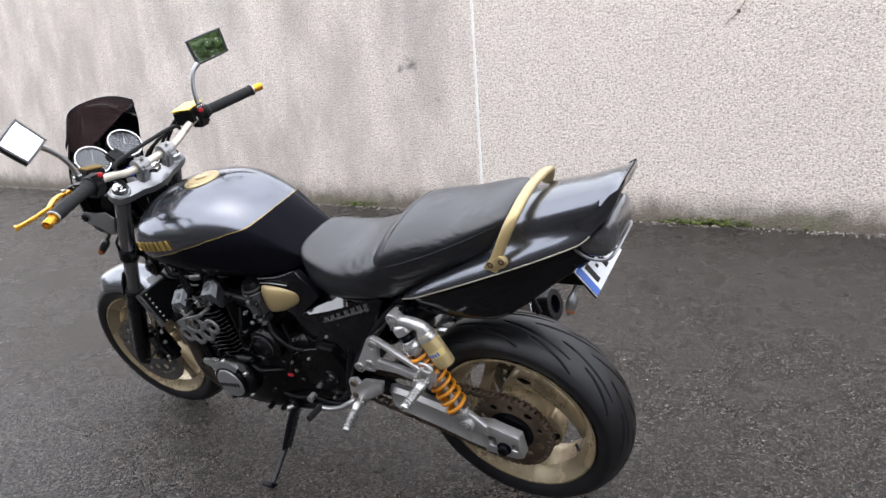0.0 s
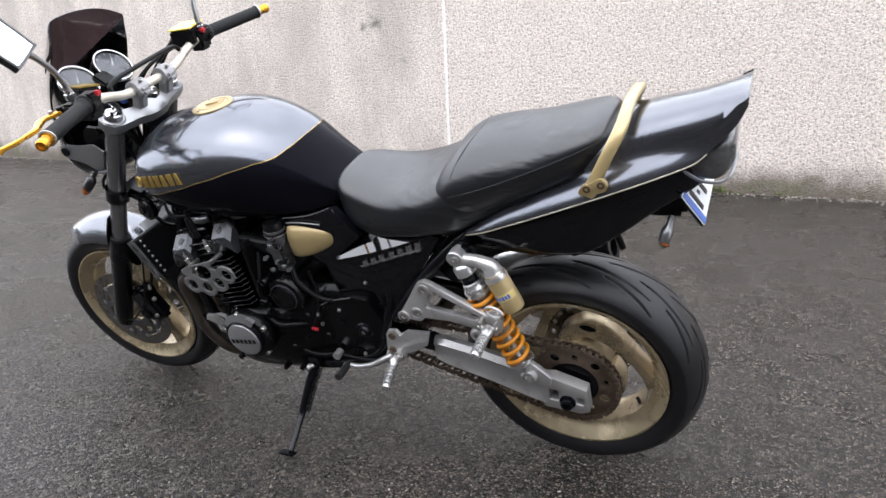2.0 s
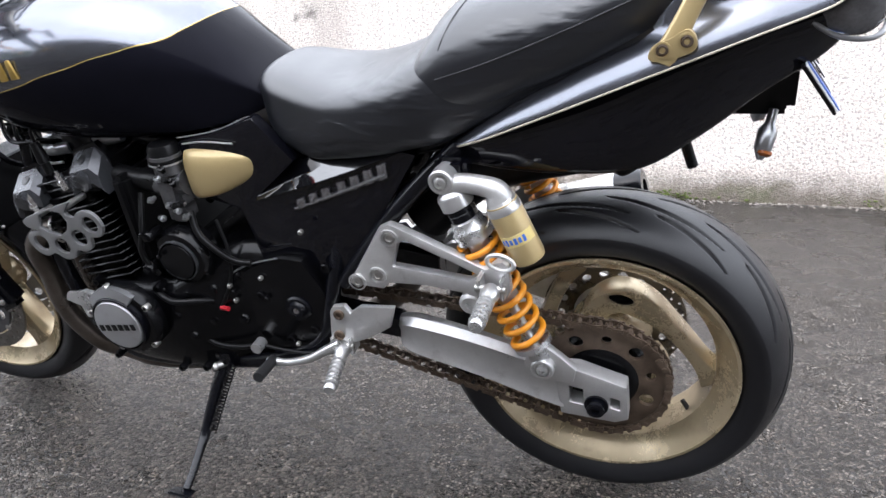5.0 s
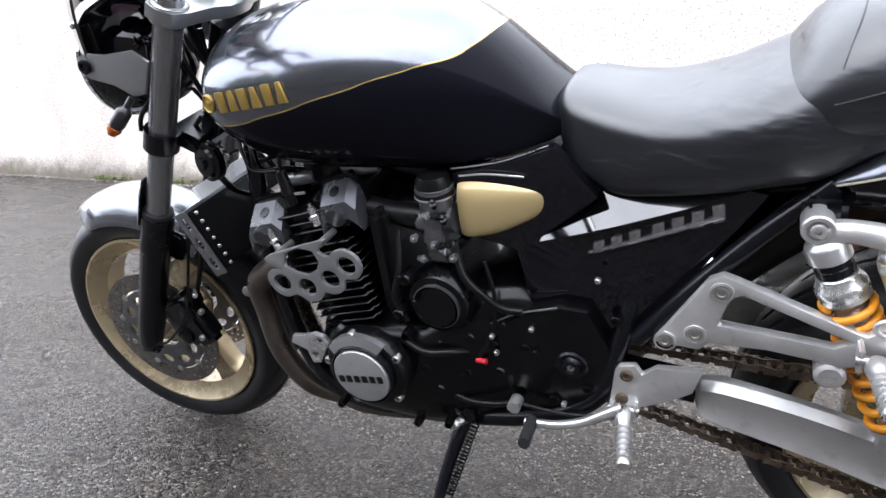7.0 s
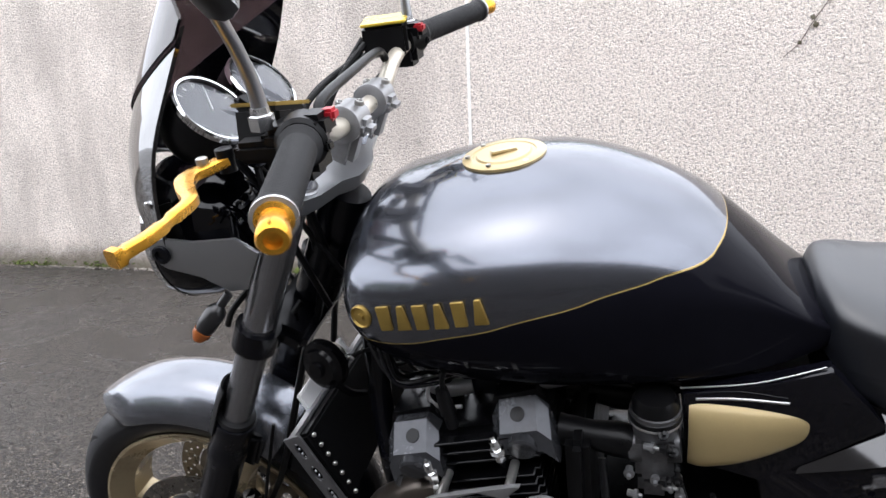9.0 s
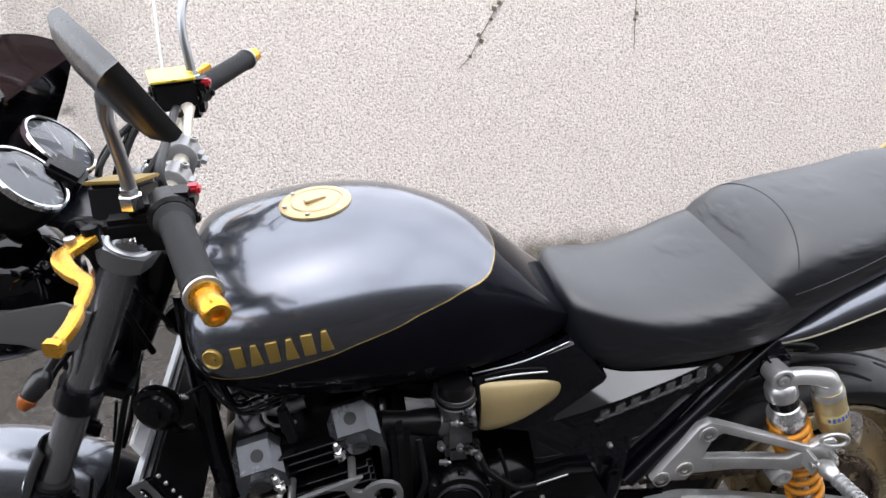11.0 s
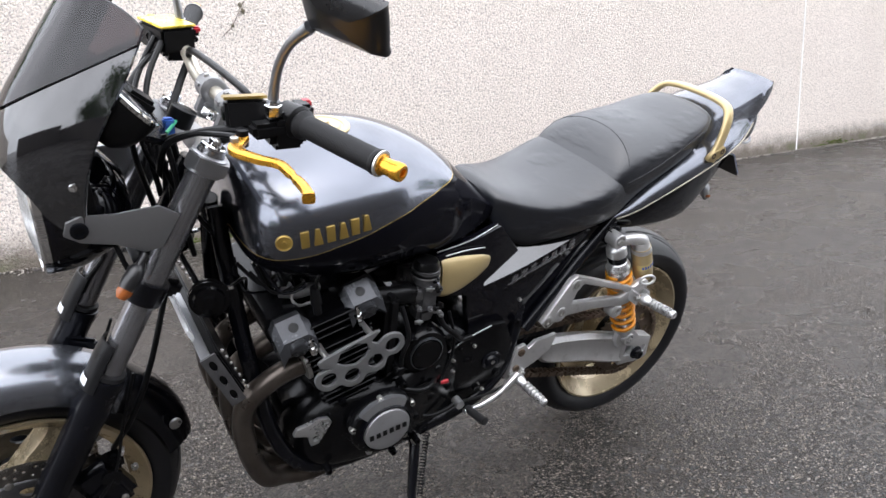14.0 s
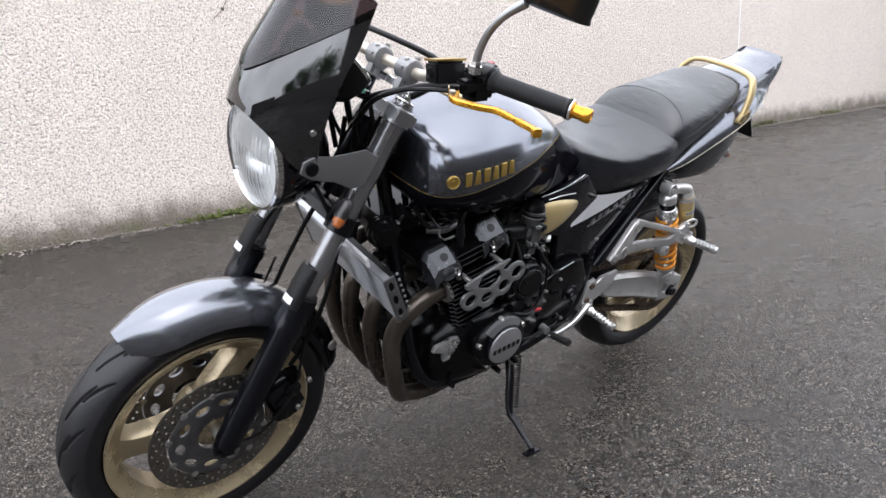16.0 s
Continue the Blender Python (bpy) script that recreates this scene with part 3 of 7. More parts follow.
def make_rear_wheel():
    w = make_wheel("rear_wheel", REAR, 0.076, 0.223, radians(-14), radians(76), 0.046, 0.075, 0.075, 0.026, True, 0.9)
    make_tyre("tyre", REAR, 0.168, 0.221, 0.304, 12, w, 2.9)
    # sprocket with teeth
    n, r = 40, 0.108
    outline = []
    for i in range(n):
        for f, q in ((0.0, 0.0), (0.28, 0.0), (0.42, 0.008), (0.58, 0.008), (0.72, 0.0)):
            a = 2 * math.pi * (i + f) / n
            outline.append((REAR.x + (r + q) * math.cos(a), REAR.z + (r + q) * math.sin(a)))
    loops = [outline, ring_of(REAR.x, REAR.z, 0.055, 32)]
    for i in range(10):
        a = 2 * math.pi * i / 10 + 0.2
        loops.append(ring_of(REAR.x + 0.084 * math.cos(a), REAR.z + 0.084 * math.sin(a), 0.0125 if i % 2 else 0.0085, 12))
    part("sprocket", plate(loops, -0.098, -0.091, 0.001), CHAIN_STEEL, w, "oily steel rear sprocket")
    part("cush_drive_hub", lathe([(0, 0.08), (0.015, 0.082), (0.045, 0.062), (0.05, 0.05), (0.05, 0.02)], (0, -0.055, REAR.z), (0, -1, 0), 40), BLACK_ENGINE, w)
    loops = disc_loops(REAR, 0.134, 0.075, [(0.098, 18, (0.009, 0.0065), 0.0), (0.117, 30, (0.0028, 0.0028), 0.05), (0.127, 30, (0.0028, 0.0028), 0.15)])
    part("brake_disc", plate(loops, 0.082, 0.087, 0.0006), DISC_STEEL, w)
    part("valve_stem", tube([(0.135, -0.004, 0.2), (0.15, -0.02, 0.188)], 0.0045, 10, 0), PLASTIC, w)
    return w


def make_front_wheel():
    w = turned(make_wheel("front_wheel", FRONT, 0.056, 0.227, radians(60), radians(12), 0.018, 0.055, 0.058, 0.026, False))
    make_tyre("tyre", FRONT, 0.122, 0.225, 0.298, 16, w, 2.0)
    for side in (-1, 1):
        loops = disc_loops(FRONT, 0.149, 0.112, [(0.122, 28, (0.003, 0.003), 0.0), (0.132, 28, (0.003, 0.003), 0.11), (0.141, 28, (0.003, 0.003), 0.2)])
        y = side * 0.072
        part("brake_disc", plate(loops, y - 0.0025, y + 0.0025, 0.0005), DISC_STEEL, w, "drilled steel disc")
        # the carrier with its oval windows
        loops = disc_loops(FRONT, 0.108, 0.045, [(0.084, 10, (0.017, 0.0105), 0.1)], 60)
        part("disc_carrier", plate(loops, y - 0.004, y + 0.003, 0.001), CARB_ALLOY, w, "dull alloy disc carrier")
        for i in range(10):
            a = 2 * math.pi * i / 10 + 0.1 + math.pi / 10
            part("bobbin", lathe([(-0.004, 0.008), (0.004, 0.008), (0.0055, 0.006), (0.0055, 0.003)], (FRONT.x + 0.109 * math.cos(a), y, FRONT.z + 0.109 * math.sin(a)), (0, side, 0), 14), STEEL, w)
    part("axle", lathe([(-0.125, 0.009), (-0.125, 0.013), (-0.06, 0.013), (0.06, 0.013), (0.125, 0.013), (0.125, 0.009)], FRONT, (0, 1, 0), 20), STEEL, w)
    return w


make_rear_wheel()
make_front_wheel()


# ---- tank, seat and tail ----
def make_tank():
    table = [(-1.1, 0.913, 0.865, 0.83, 0.098, 0.06), (-1.092, 0.951, 0.868, 0.806, 0.156, 0.09), (-1.068, 0.969, 0.87, 0.785, 0.188, 0.105), (-1.02, 0.982, 0.872, 0.764, 0.203, 0.115), (-0.96, 0.994, 0.874, 0.752, 0.208, 0.122), (-0.89, 1.0, 0.876, 0.747, 0.204, 0.124), (-0.82, 0.997, 0.876, 0.746, 0.19, 0.124), (-0.75, 0.979, 0.872, 0.75, 0.166, 0.124), (-0.68, 0.945, 0.862, 0.756, 0.139, 0.12), (-0.62, 0.895, 0.846, 0.765, 0.112, 0.108), (-0.57, 0.845, 0.825, 0.776, 0.096, 0.092), (-0.54, 0.818, 0.808, 0.786, 0.085, 0.08)]
    t = part("fuel_tank", body(table, 6, 2.1, 1.8, 16), TWO_TONE, bike, "fuel tank in grey metallic over black with gold pinstripe", 60)
    # filler cap
    at, up = Vector((-0.912, -0.006, 0.9985)), Vector((-0.06, -0.03, 1)).normalized()
    cap = part("filler_cap", lathe([(-0.006, 0.053), (0.001, 0.053), (0.0025, 0.050), (0.0025, 0.041), (0.0012, 0.040), (0.0012, 0.036), (0.0035, 0.034), (0.0035, 0.0)], at, up, 48), GOLD_TRIM, t, "champagne gold filler cap")
    part("key_cover", block(at + up * 0.005, (0.034, 0.012, 0.004), 0.0015, Matrix.Rotation(0.5, 4, "Z")), GOLD_TRIM, cap)
    for i in range(6):
        a = 2 * math.pi * i / 6 + 0.3
        part("cap_screw", lathe([(0.001, 0.0034), (0.0036, 0.0034), (0.0036, 0.0)], at + Vector((0.0455 * math.cos(a), 0.0455 * math.sin(a), 0.0)), up, 10), STEEL, cap)
    # maker's badge and name: plain gold shapes
    for side in (-1, 1):
        for i in range(6):
            x = -1.0210 + i * 0.0226
            place = Vector((x, side * (float(np.interp(x, [r[0] for r in table], [r[4] for r in table])) + 0.0018), 0.877 + (x + 1.021) * 0.13))
            bar = plate([[(-0.0085, -0.0155), (0.0085, -0.0155), (0.0035, 0.0155), (-0.0035, 0.0155)]] if i % 2 else [[(-0.0075, -0.0155), (0.0075, -0.0155), (0.0075, 0.0155), (-0.0075, 0.0155)]], -0.0022, 0.0022, 0.0015)
            bar.transform(Matrix.Translation(place) @ Matrix.Rotation(radians(-6), 4, "Y"))
            part("badge_bar", bar, GOLD_LETTER, t, "gold name badge bar")
        part("badge_disc", lathe([(-0.004, 0.0145), (0.002, 0.0145), (0.0035, 0.0130), (0.001, 0.0115), (0.001, 0.004), (0.0035, 0.0036), (0.0035, 0)], (-1.054, side * 0.1945, 0.872), (-0.3, side, 0.03), 28), GOLD_LETTER, t, "round gold badge")
    return t


make_tank()


def crease_vinyl():
    """Soft drawn folds and a fine grain in the seat cover."""
    n, l = VINYL.node_tree.nodes, VINYL.node_tree.links
    b = next(x for x in n if x.type == "BSDF_PRINCIPLED")
    co = next(x for x in n if x.type == "TEX_COORD").outputs["Object"]
    drawn = n.new("ShaderNodeMapping")
    drawn.inputs["Scale"].default_value, drawn.inputs["Rotation"].default_value = (1.0, 0.7, 3.0), (0, radians(-18), radians(12))
    l.new(co, drawn.inputs["Vector"])
    folds = ranged(n, l, noise_of(n, l, drawn.outputs[0], 11, 2.5, 0.5), 0.48, 0.68, 0, 1, True)
    where = ranged(n, l, noise_of(n, l, co, 5, 2), 0.42, 0.6, 0, 1, True)
    h = calc(n, l, "MULTIPLY", calc(n, l, "MULTIPLY", folds, where), 0.0016)
    h = calc(n, l, "ADD", h, calc(n, l, "MULTIPLY", noise_of(n, l, co, 1100, 3), 0.00012))
    bumped(n, l, b, h, 1.0, 1.0)


crease_vinyl()


def make_seat():
    rider = [(-0.552, 0.836, 0.815, 0.785, 0.060, 0.055), (-0.538, 0.848, 0.818, 0.770, 0.090, 0.088), (-0.51, 0.845, 0.812, 0.742, 0.112, 0.108), (-0.46, 0.836, 0.800, 0.712, 0.128, 0.110), (-0.40, 0.832, 0.796, 0.714, 0.145, 0.112), (-0.33, 0.846, 0.806, 0.724, 0.160, 0.114), (-0.27, 0.871, 0.820, 0.737, 0.166, 0.116), (-0.22, 0.894, 0.830, 0.750, 0.156, 0.124), (-0.17, 0.909, 0.84, 0.774, 0.142, 0.114), (-0.12, 0.912, 0.85, 0.798, 0.130, 0.106), (-0.04, 0.91, 0.865, 0.834, 0.120, 0.100), (0.03, 0.915, 0.885, 0.862, 0.110, 0.094), (0.085, 0.93, 0.905, 0.88, 0.102, 0.09)]
    s = part("seat", body(rider, 6, 2.6, 2.2, 14), VINYL, bike, "black vinyl dual seat with raised passenger part", 60)
    rear = [(-0.268, 0.866, 0.838, 0.810, 0.120, 0.115), (-0.250, 0.890, 0.843, 0.806, 0.146, 0.130), (-0.228, 0.917, 0.848, 0.806, 0.156, 0.138), (-0.196, 0.938, 0.858, 0.800, 0.157, 0.128), (-0.15, 0.948, 0.870, 0.806, 0.154, 0.118), (-0.10, 0.954, 0.887, 0.824, 0.148, 0.112), (-0.04, 0.961, 0.908, 0.846, 0.140, 0.108), (0.03, 0.977, 0.935, 0.878, 0.127, 0.100), (0.075, 0.986, 0.952, 0.900, 0.112, 0.090), (0.1, 0.983, 0.958, 0.92, 0.094, 0.078), (0.112, 0.972, 0.956, 0.932, 0.074, 0.064)]
    p = part("passenger_cushion", body(rear, 6, 2.3, 2.0, 14), VINYL, s, sharp=60)
    def on_cushion(x, f):
        """A point of the cushion's top, f being the share of its half width."""
        zt, zm, w = (float(np.interp(x, [r[0] for r in rear], [r[k] for r in rear])) for k in (1, 2, 4))
        return (x, f * (w + 0.0004), zm + (zt - zm + 0.0006) * (1 - abs(f) ** 2.3) ** (1 / 2.3))
    for side in (1, -1):
        part("piping", tube([on_cushion(x, side) for x in (-0.214, -0.17, -0.12, -0.07, -0.02, 0.03, 0.07, 0.092)], 0.0015, 8), STITCH, p)
    part("piping", tube([on_cushion(-0.184 - 0.030 * f * f, f) for f in np.linspace(-1, 1, 25)], 0.0012, 8, 2), STITCH, p)
    return s


make_seat()


def make_tail():
    """The grey tail cowl: side strips under the seat that rise into a pointed rear."""
    rows = curve_through([
        # x, lip z, lip half width, top z, top half width
        (-0.217, 0.741, 0.128, 0.746, 0.124), (-0.16, 0.763, 0.146, 0.787, 0.130), (-0.10, 0.787, 0.151, 0.827, 0.127), (-0.02, 0.819, 0.153, 0.870, 0.122), (0.06, 0.851, 0.152, 0.935, 0.112), (0.10, 0.866, 0.149, 0.968, 0.106), (0.15, 0.884, 0.142, 0.985, 0.098), (0.20, 0.900, 0.129, 0.998, 0.093), (0.25, 0.914, 0.108, 1.010, 0.087), (0.275, 0.924, 0.096, 1.017, 0.084), (0.305, 0.951, 0.083, 1.026, 0.082), (0.335, 0.985, 0.078, 1.034, 0.077), (0.353, 1.020, 0.072, 1.040, 0.070)], 6)
    rings = []
    for x, zl, wl_, zt, wt in rows:
        wt -= 0.02 * max(0, min(1, (0.08 - x) / 0.06))
        fall, lip = min(1, (zt - zl) / 0.08), min(1, (zt - zl) / 0.05)
        half = [(0.0, zt), (wt * 0.45, zt - 0.003 * fall), (wt * 0.8, zt - 0.012 * fall), (wt * 0.99, zt - 0.032 * fall), (wt - 0.002 * fall, zl + max((zt - zl) * 0.5, 0.040 * lip)), (max(wt - 0.001, wl_ - 0.029 * lip), zl + 0.033 * lip), (max(wt, wl_ - 0.0145 * lip), zl + 0.0225 * lip), (max(wt, wl_ - 0.0055 * lip), zl + 0.0115 * lip), (wl_ - 0.001 * lip, zl + 0.003 * lip), (wl_, zl), (wl_ - 0.008, zl - 0.002), (wl_ * 0.5, zl + 0.004)]
        rings.append([(x, y, z) for y, z in half] + [(x, -y, z) for y, z in half[::-1] if y > 1e-6])
    t = part("tail_cowl", loft(rings), GREY_PAINT, bike, "grey metallic tail cowl", 70)
    for side in (1, -1):
        strip = [(x, side * (w + 0.001), z - 0.001) for x, z, w, *_ in rows if x < 0.29]
        part("trim_strip", tube(strip, 0.0015, 8, 0), CREAM, t, "thin champagne trim line")
    # black lower panels
    low = [(-0.22, 0.752, 0.735, 0.715, 0.118, 0.11), (-0.13, 0.785, 0.745, 0.706, 0.138, 0.115), (-0.02, 0.826, 0.76, 0.702, 0.140, 0.115), (0.06, 0.862, 0.79, 0.712, 0.134, 0.11), (0.13, 0.885, 0.83, 0.755, 0.120, 0.1), (0.2, 0.905, 0.86, 0.808, 0.098, 0.085), (0.26, 0.915, 0.88, 0.845, 0.078, 0.066), (0.29, 0.925, 0.9, 0.87, 0.066, 0.05)]
    part("side_panel", body(low, 5, 4.0, 2.4, 10), BLACK_PAINT, t, "gloss black panel under the tail", 60)
    lens = [(0.256, 0.912, 0.899, 0.884, 0.074, 0.068), (0.28, 0.936, 0.907, 0.876, 0.083, 0.070), (0.305, 0.958, 0.916, 0.874, 0.083, 0.066), (0.324, 0.966, 0.925, 0.884, 0.076, 0.058), (0.335, 0.958, 0.930, 0.902, 0.056, 0.044), (0.338, 0.945, 0.932, 0.918, 0.036, 0.03)]
    for side in (1, -1):
        part("lamp_rim", tube([(0.248, side * 0.078, 0.893), (0.28, side * 0.083, 0.876), (0.315, side * 0.078, 0.873), (0.331, side * 0.060, 0.884), (0.337, 0.0, 0.892)], 0.0035, 8), ALU_DARK, t, "silver lower lamp rim")
    part("tail_lamp", body(lens, 5, 3.0, 2.2, 10), SMOKE_LENS, t, "smoked wrap-around tail lamp", 60)
    part("lamp_reflector", block((0.295, 0, 0.925), (0.06, 0.115, 0.06), 0.012), PLASTIC, t)
    # grab rail: a hoop from bolts on both sides, over the rear of the seat
    hoop = [(0.078, 0.143, 0.868), (0.093, 0.142, 0.896), (0.116, 0.133, 0.945), (0.131, 0.120, 0.975), (0.139, 0.101, 0.992), (0.140, 0.070, 1.000), (0.139, 0.035, 1.003), (0.138, 0.0, 1.004)]
    path = curve_through(hoop + [(x, -y, z) for x, y, z in hoop[-2::-1]], 6)
    rings = []
    for i, p in enumerate(path):
        a, b = path[max(i - 1, 0)], path[min(i + 1, len(path) - 1)]
        d = (b - a) / np.linalg.norm(b - a)
        wide = np.array((1.0, 0, 0.1)) - d * d[0]
        wide = wide / np.linalg.norm(wide)
        thin = np.cross(d, wide)
        k = 0.0125 + 0.004 * max(0, 1 - min(i, len(path) - 1 - i) / 9)
        rings.append([tuple(p + wide * k * math.copysign(abs(math.cos(q)) ** 0.6, math.cos(q)) + thin * 0.0075 * math.copysign(abs(math.sin(q)) ** 0.6, math.sin(q))) for q in np.linspace(0, 2 * math.pi, 12, endpoint=False)])
    g = part("grab_rail", loft(rings), GOLD_TRIM, bike, "champagne gold grab rail", 50)
    for side in (1, -1):
        foot = [tuple(q) for q in curve_through([(0.063, 0.873), (0.079, 0.870), (0.112, 0.880), (0.119, 0.893), (0.108, 0.908), (0.090, 0.899), (0.068, 0.887)], 4, True)]
        part("rail_foot", plate([foot], side * 0.139, side * 0.1505, 0.003), GOLD_TRIM, g)
        for x, z in ((0.079, 0.884), (0.107, 0.894)):
            part("bolt_recess", lathe([(0, 0.0105), (0.0012, 0.0105), (0.0016, 0.0085)], (x, side * 0.1503, z), (0, side, 0), 20, cap=False), GOLD_TRIM, g)
            bolt((x, side * 0.148, z), (0, side, 0), 0.0075, 0.004, g, CHAIN_STEEL)
    return t


make_tail()


def make_rear_bits():
    # number plate on its hanger
    u = Vector((0.0, 1, 0))
    down = Vector((0.044, 0, -0.062)).normalized()
    nrm = u.cross(down)
    top = Vector((0.2455, 0, 0.848))
    m = Matrix.Translation(top) @ Matrix((u, down, nrm)).transposed().to_4x4()
    bm = block((0, 0.0395, 0), (0.19, 0.074, 0.003), 0.001)
    bm.transform(m)
    pl = part("number_plate", bm, WHITE_DECAL, bike, "white number plate with a blue band")
    b4 = block((0, 0.0395, 0.0042), (0.192, 0.076, 0.004), 0.001)
    b4.transform(m)
    part("plate_backing", b4, PLASTIC, pl, "black plastic backing")
    b2 = block((-0.083, 0.0395, -0.0022), (0.022, 0.072, 0.002), 0.0005)
    b2.transform(m)
    part("plate_band", b2, BLUE, pl)
    for i in range(5):
        b3 = block((-0.052 + i * 0.031, 0.0395, -0.0022), (0.017 if i % 2 == 0 else 0.01, 0.045 if i % 2 == 0 else 0.009, 0.002), 0.0005)
        b3.transform(m)
        part("plate_bar", b3, PLASTIC, pl)
    ut = part("undertray", merged(block((0.12, 0, 0.80), (0.3, 0.12, 0.05), 0.015, Matrix.Rotation(radians(-22), 4, "Y")), block((0.2, 0, 0.79), (0.1, 0.06, 0.07), 0.012), tube([(0.05, 0, 0.72), (-0.05, 0, 0.70), (-0.2, 0, 0.66), (-0.32, 0, 0.56)], 0.05, 14)), PLASTIC, bike, "black plastic inner mudguard")
    part("luggage_hook", tube([(0.016, -0.100, 0.716), (0.021, -0.101, 0.701), (0.032, -0.102, 0.696), (0.050, -0.102, 0.708), (0.053, -0.101, 0.719), (0.046, -0.10, 0.728)], 0.0032, 8), PLASTIC, bike, "black wire luggage hook")
    part("mudguard_peg", tube([(0.108, -0.05, 0.735), (0.124, -0.052, 0.688)], 0.008, 10, 0), PLASTIC, ut)
    for side in (-1, 1):
        s = part("rear_turn_signal", lathe([(0, 0.006), (0.02, 0.007), (0.03, 0.013), (0.055, 0.012), (0.07, 0.004)], (0.222, side * 0.04, 0.770), (-0.2, side * 0.5, -0.85), 16), ALU_DARK, bike, "small grey rear indicator")
        part("lens", lathe([(0, 0.010), (0.004, 0.010), (0.007, 0.006), (0.007, 0)], (0.214, side * 0.072, 0.722), (-0.2, side * 0.5, -0.85), 14), AMBER, s)


make_rear_bits()


# ---- rear suspension, chain and foot controls ----
def make_rear_end():
    for side in (-1, 1):
        # swing arm: a deep alloy beam that narrows to the axle plates
        rings = []
        for x, zt, zb, y0, y1 in ((-0.348, 0.410, 0.364, 0.10, 0.126), (-0.338, 0.422, 0.352, 0.105, 0.140), (-0.30, 0.428, 0.343, 0.11, 0.149), (-0.2, 0.413, 0.320, 0.118, 0.154), (-0.10, 0.385, 0.287, 0.12, 0.155), (-0.055, 0.365, 0.271, 0.12, 0.152)):
            e = 0.012
            rings.append([(x, side * y, z) for y, z in ((y0, zb + e), (y0 + e, zb), (y1 - e, zb), (y1, zb + e), (y1 - 0.004, zb + 0.024), (y1 - 0.004, zt - 0.024), (y1, zt - e), (y1 - e, zt), (y0 + e, zt), (y0, zt - e))])
        arm = part("swing_arm", loft(curve_rings(rings, 5)), ALU, bike, "dull cast aluminium swing arm")
        part("pivot_arm", block((-0.415, side * 0.108, 0.398), (0.16, 0.030, 0.062), 0.012, Matrix.Rotation(0.12, 4, "Y")), BLACK_FRAME, arm, "black front end of the arm")
        loops = [[(-0.07, 0.362), (-0.03, 0.365), (0.048, 0.340), (0.052, 0.272), (0.03, 0.262), (-0.06, 0.268)], [(-0.045, 0.330), (-0.022, 0.326), (-0.022, 0.292), (-0.045, 0.296)], [(0.022, 0.315), (0.038, 0.311), (0.038, 0.290), (0.022, 0.293)]]
        part("axle_plate", plate(loops, side * 0.118, side * 0.150, 0.003), ALU, arm)
        part("axle_nut", lathe([(0, 0.020), (0.004, 0.020), (0.004, 0.0145), (0.016, 0.0145), (0.018, 0.012), (0.018, 0.007), (0.012, 0.006), (0.012, 0)], (0.0, side * 0.150, 0.297), (0, side, 0), 6 * 4), BLACK_FRAME, arm)
        mount = [[(-0.115, 0.378), (-0.108, 0.415), (-0.085, 0.425), (-0.055, 0.402), (-0.03, 0.378), (-0.035, 0.350), (-0.1, 0.350)]]
        part("shock_mount", plate(mount, side * 0.150, side * 0.166, 0.003), ALU, arm)
        make_shock(side)
        # footrest hanger with two arms
        loops = [[(-0.334, 0.620), (-0.316, 0.629), (-0.298, 0.623), (-0.222, 0.602), (-0.152, 0.583), (-0.137, 0.598), (-0.124, 0.603), (-0.116, 0.597), (-0.114, 0.553), (-0.120, 0.540), (-0.137, 0.535), (-0.147, 0.546), (-0.160, 0.535), (-0.175, 0.528), (-0.191, 0.530), (-0.258, 0.527), (-0.330, 0.519), (-0.342, 0.506), (-0.379, 0.509), (-0.405, 0.512), (-0.391, 0.532)],
                 [(-0.305, 0.594), (-0.291, 0.603), (-0.166, 0.570), (-0.184, 0.556), (-0.268, 0.552), (-0.319, 0.552)]]
        def flare(bm):
            """The arms lean outwards to the rear."""
            for v in bm.verts:
                v.co.y += side * 0.24 * max(0, v.co.x + 0.30)
            return bm
        h = part("footrest_hanger", flare(plate(loops, side * 0.152, side * 0.170, 0.005)), ALU, bike, "cast aluminium rear footrest hanger")
        for x, z in ((-0.317, 0.605), (-0.348, 0.533), (-0.387, 0.517)):
            part("boss_ring", lathe([(0, 0.0155), (0.003, 0.0155), (0.004, 0.0125)], (x, side * 0.1695, z), (0, side, 0), 24, cap=False), ALU, h)
            bolt((x, side * 0.168, z), (0, side, 0), 0.010, 0.005, h, STEEL)
        part("hanger_boss", lathe([(-0.02, 0.019), (0.006, 0.019), (0.010, 0.014), (0.010, 0.008), (0.002, 0.008), (0.002, 0)], (-0.184, side * 0.190, 0.512), (0, side, 0), 24), ALU, h)
        make_peg("rear_footrest", (-0.141, side * 0.222, 0.560), (-0.135, side * 0.326, 0.570), side)
        ring = [(-0.126 + 0.021 * math.cos(q), side * (0.216 + 0.004 * math.cos(q)), 0.604 + 0.0125 * math.sin(q)) for q in np.linspace(0, 2 * math.pi, 20, endpoint=False)]
        part("strap_loop", tube(ring, 0.0036, 10, 1, True), ALU, h, "cast loop for a strap")
        # pivot plate with heel guard
        loops = [[(-0.461, 0.439), (-0.454, 0.450), (-0.431, 0.455), (-0.421, 0.440), (-0.400, 0.456), (-0.335, 0.461), (-0.349, 0.418), (-0.390, 0.391), (-0.438, 0.369), (-0.465, 0.358), (-0.469, 0.387)]]
        pp = part("pivot_plate", plate(loops, side * 0.148, side * 0.160, 0.003), ALU, bike, "aluminium footrest plate with heel guard")
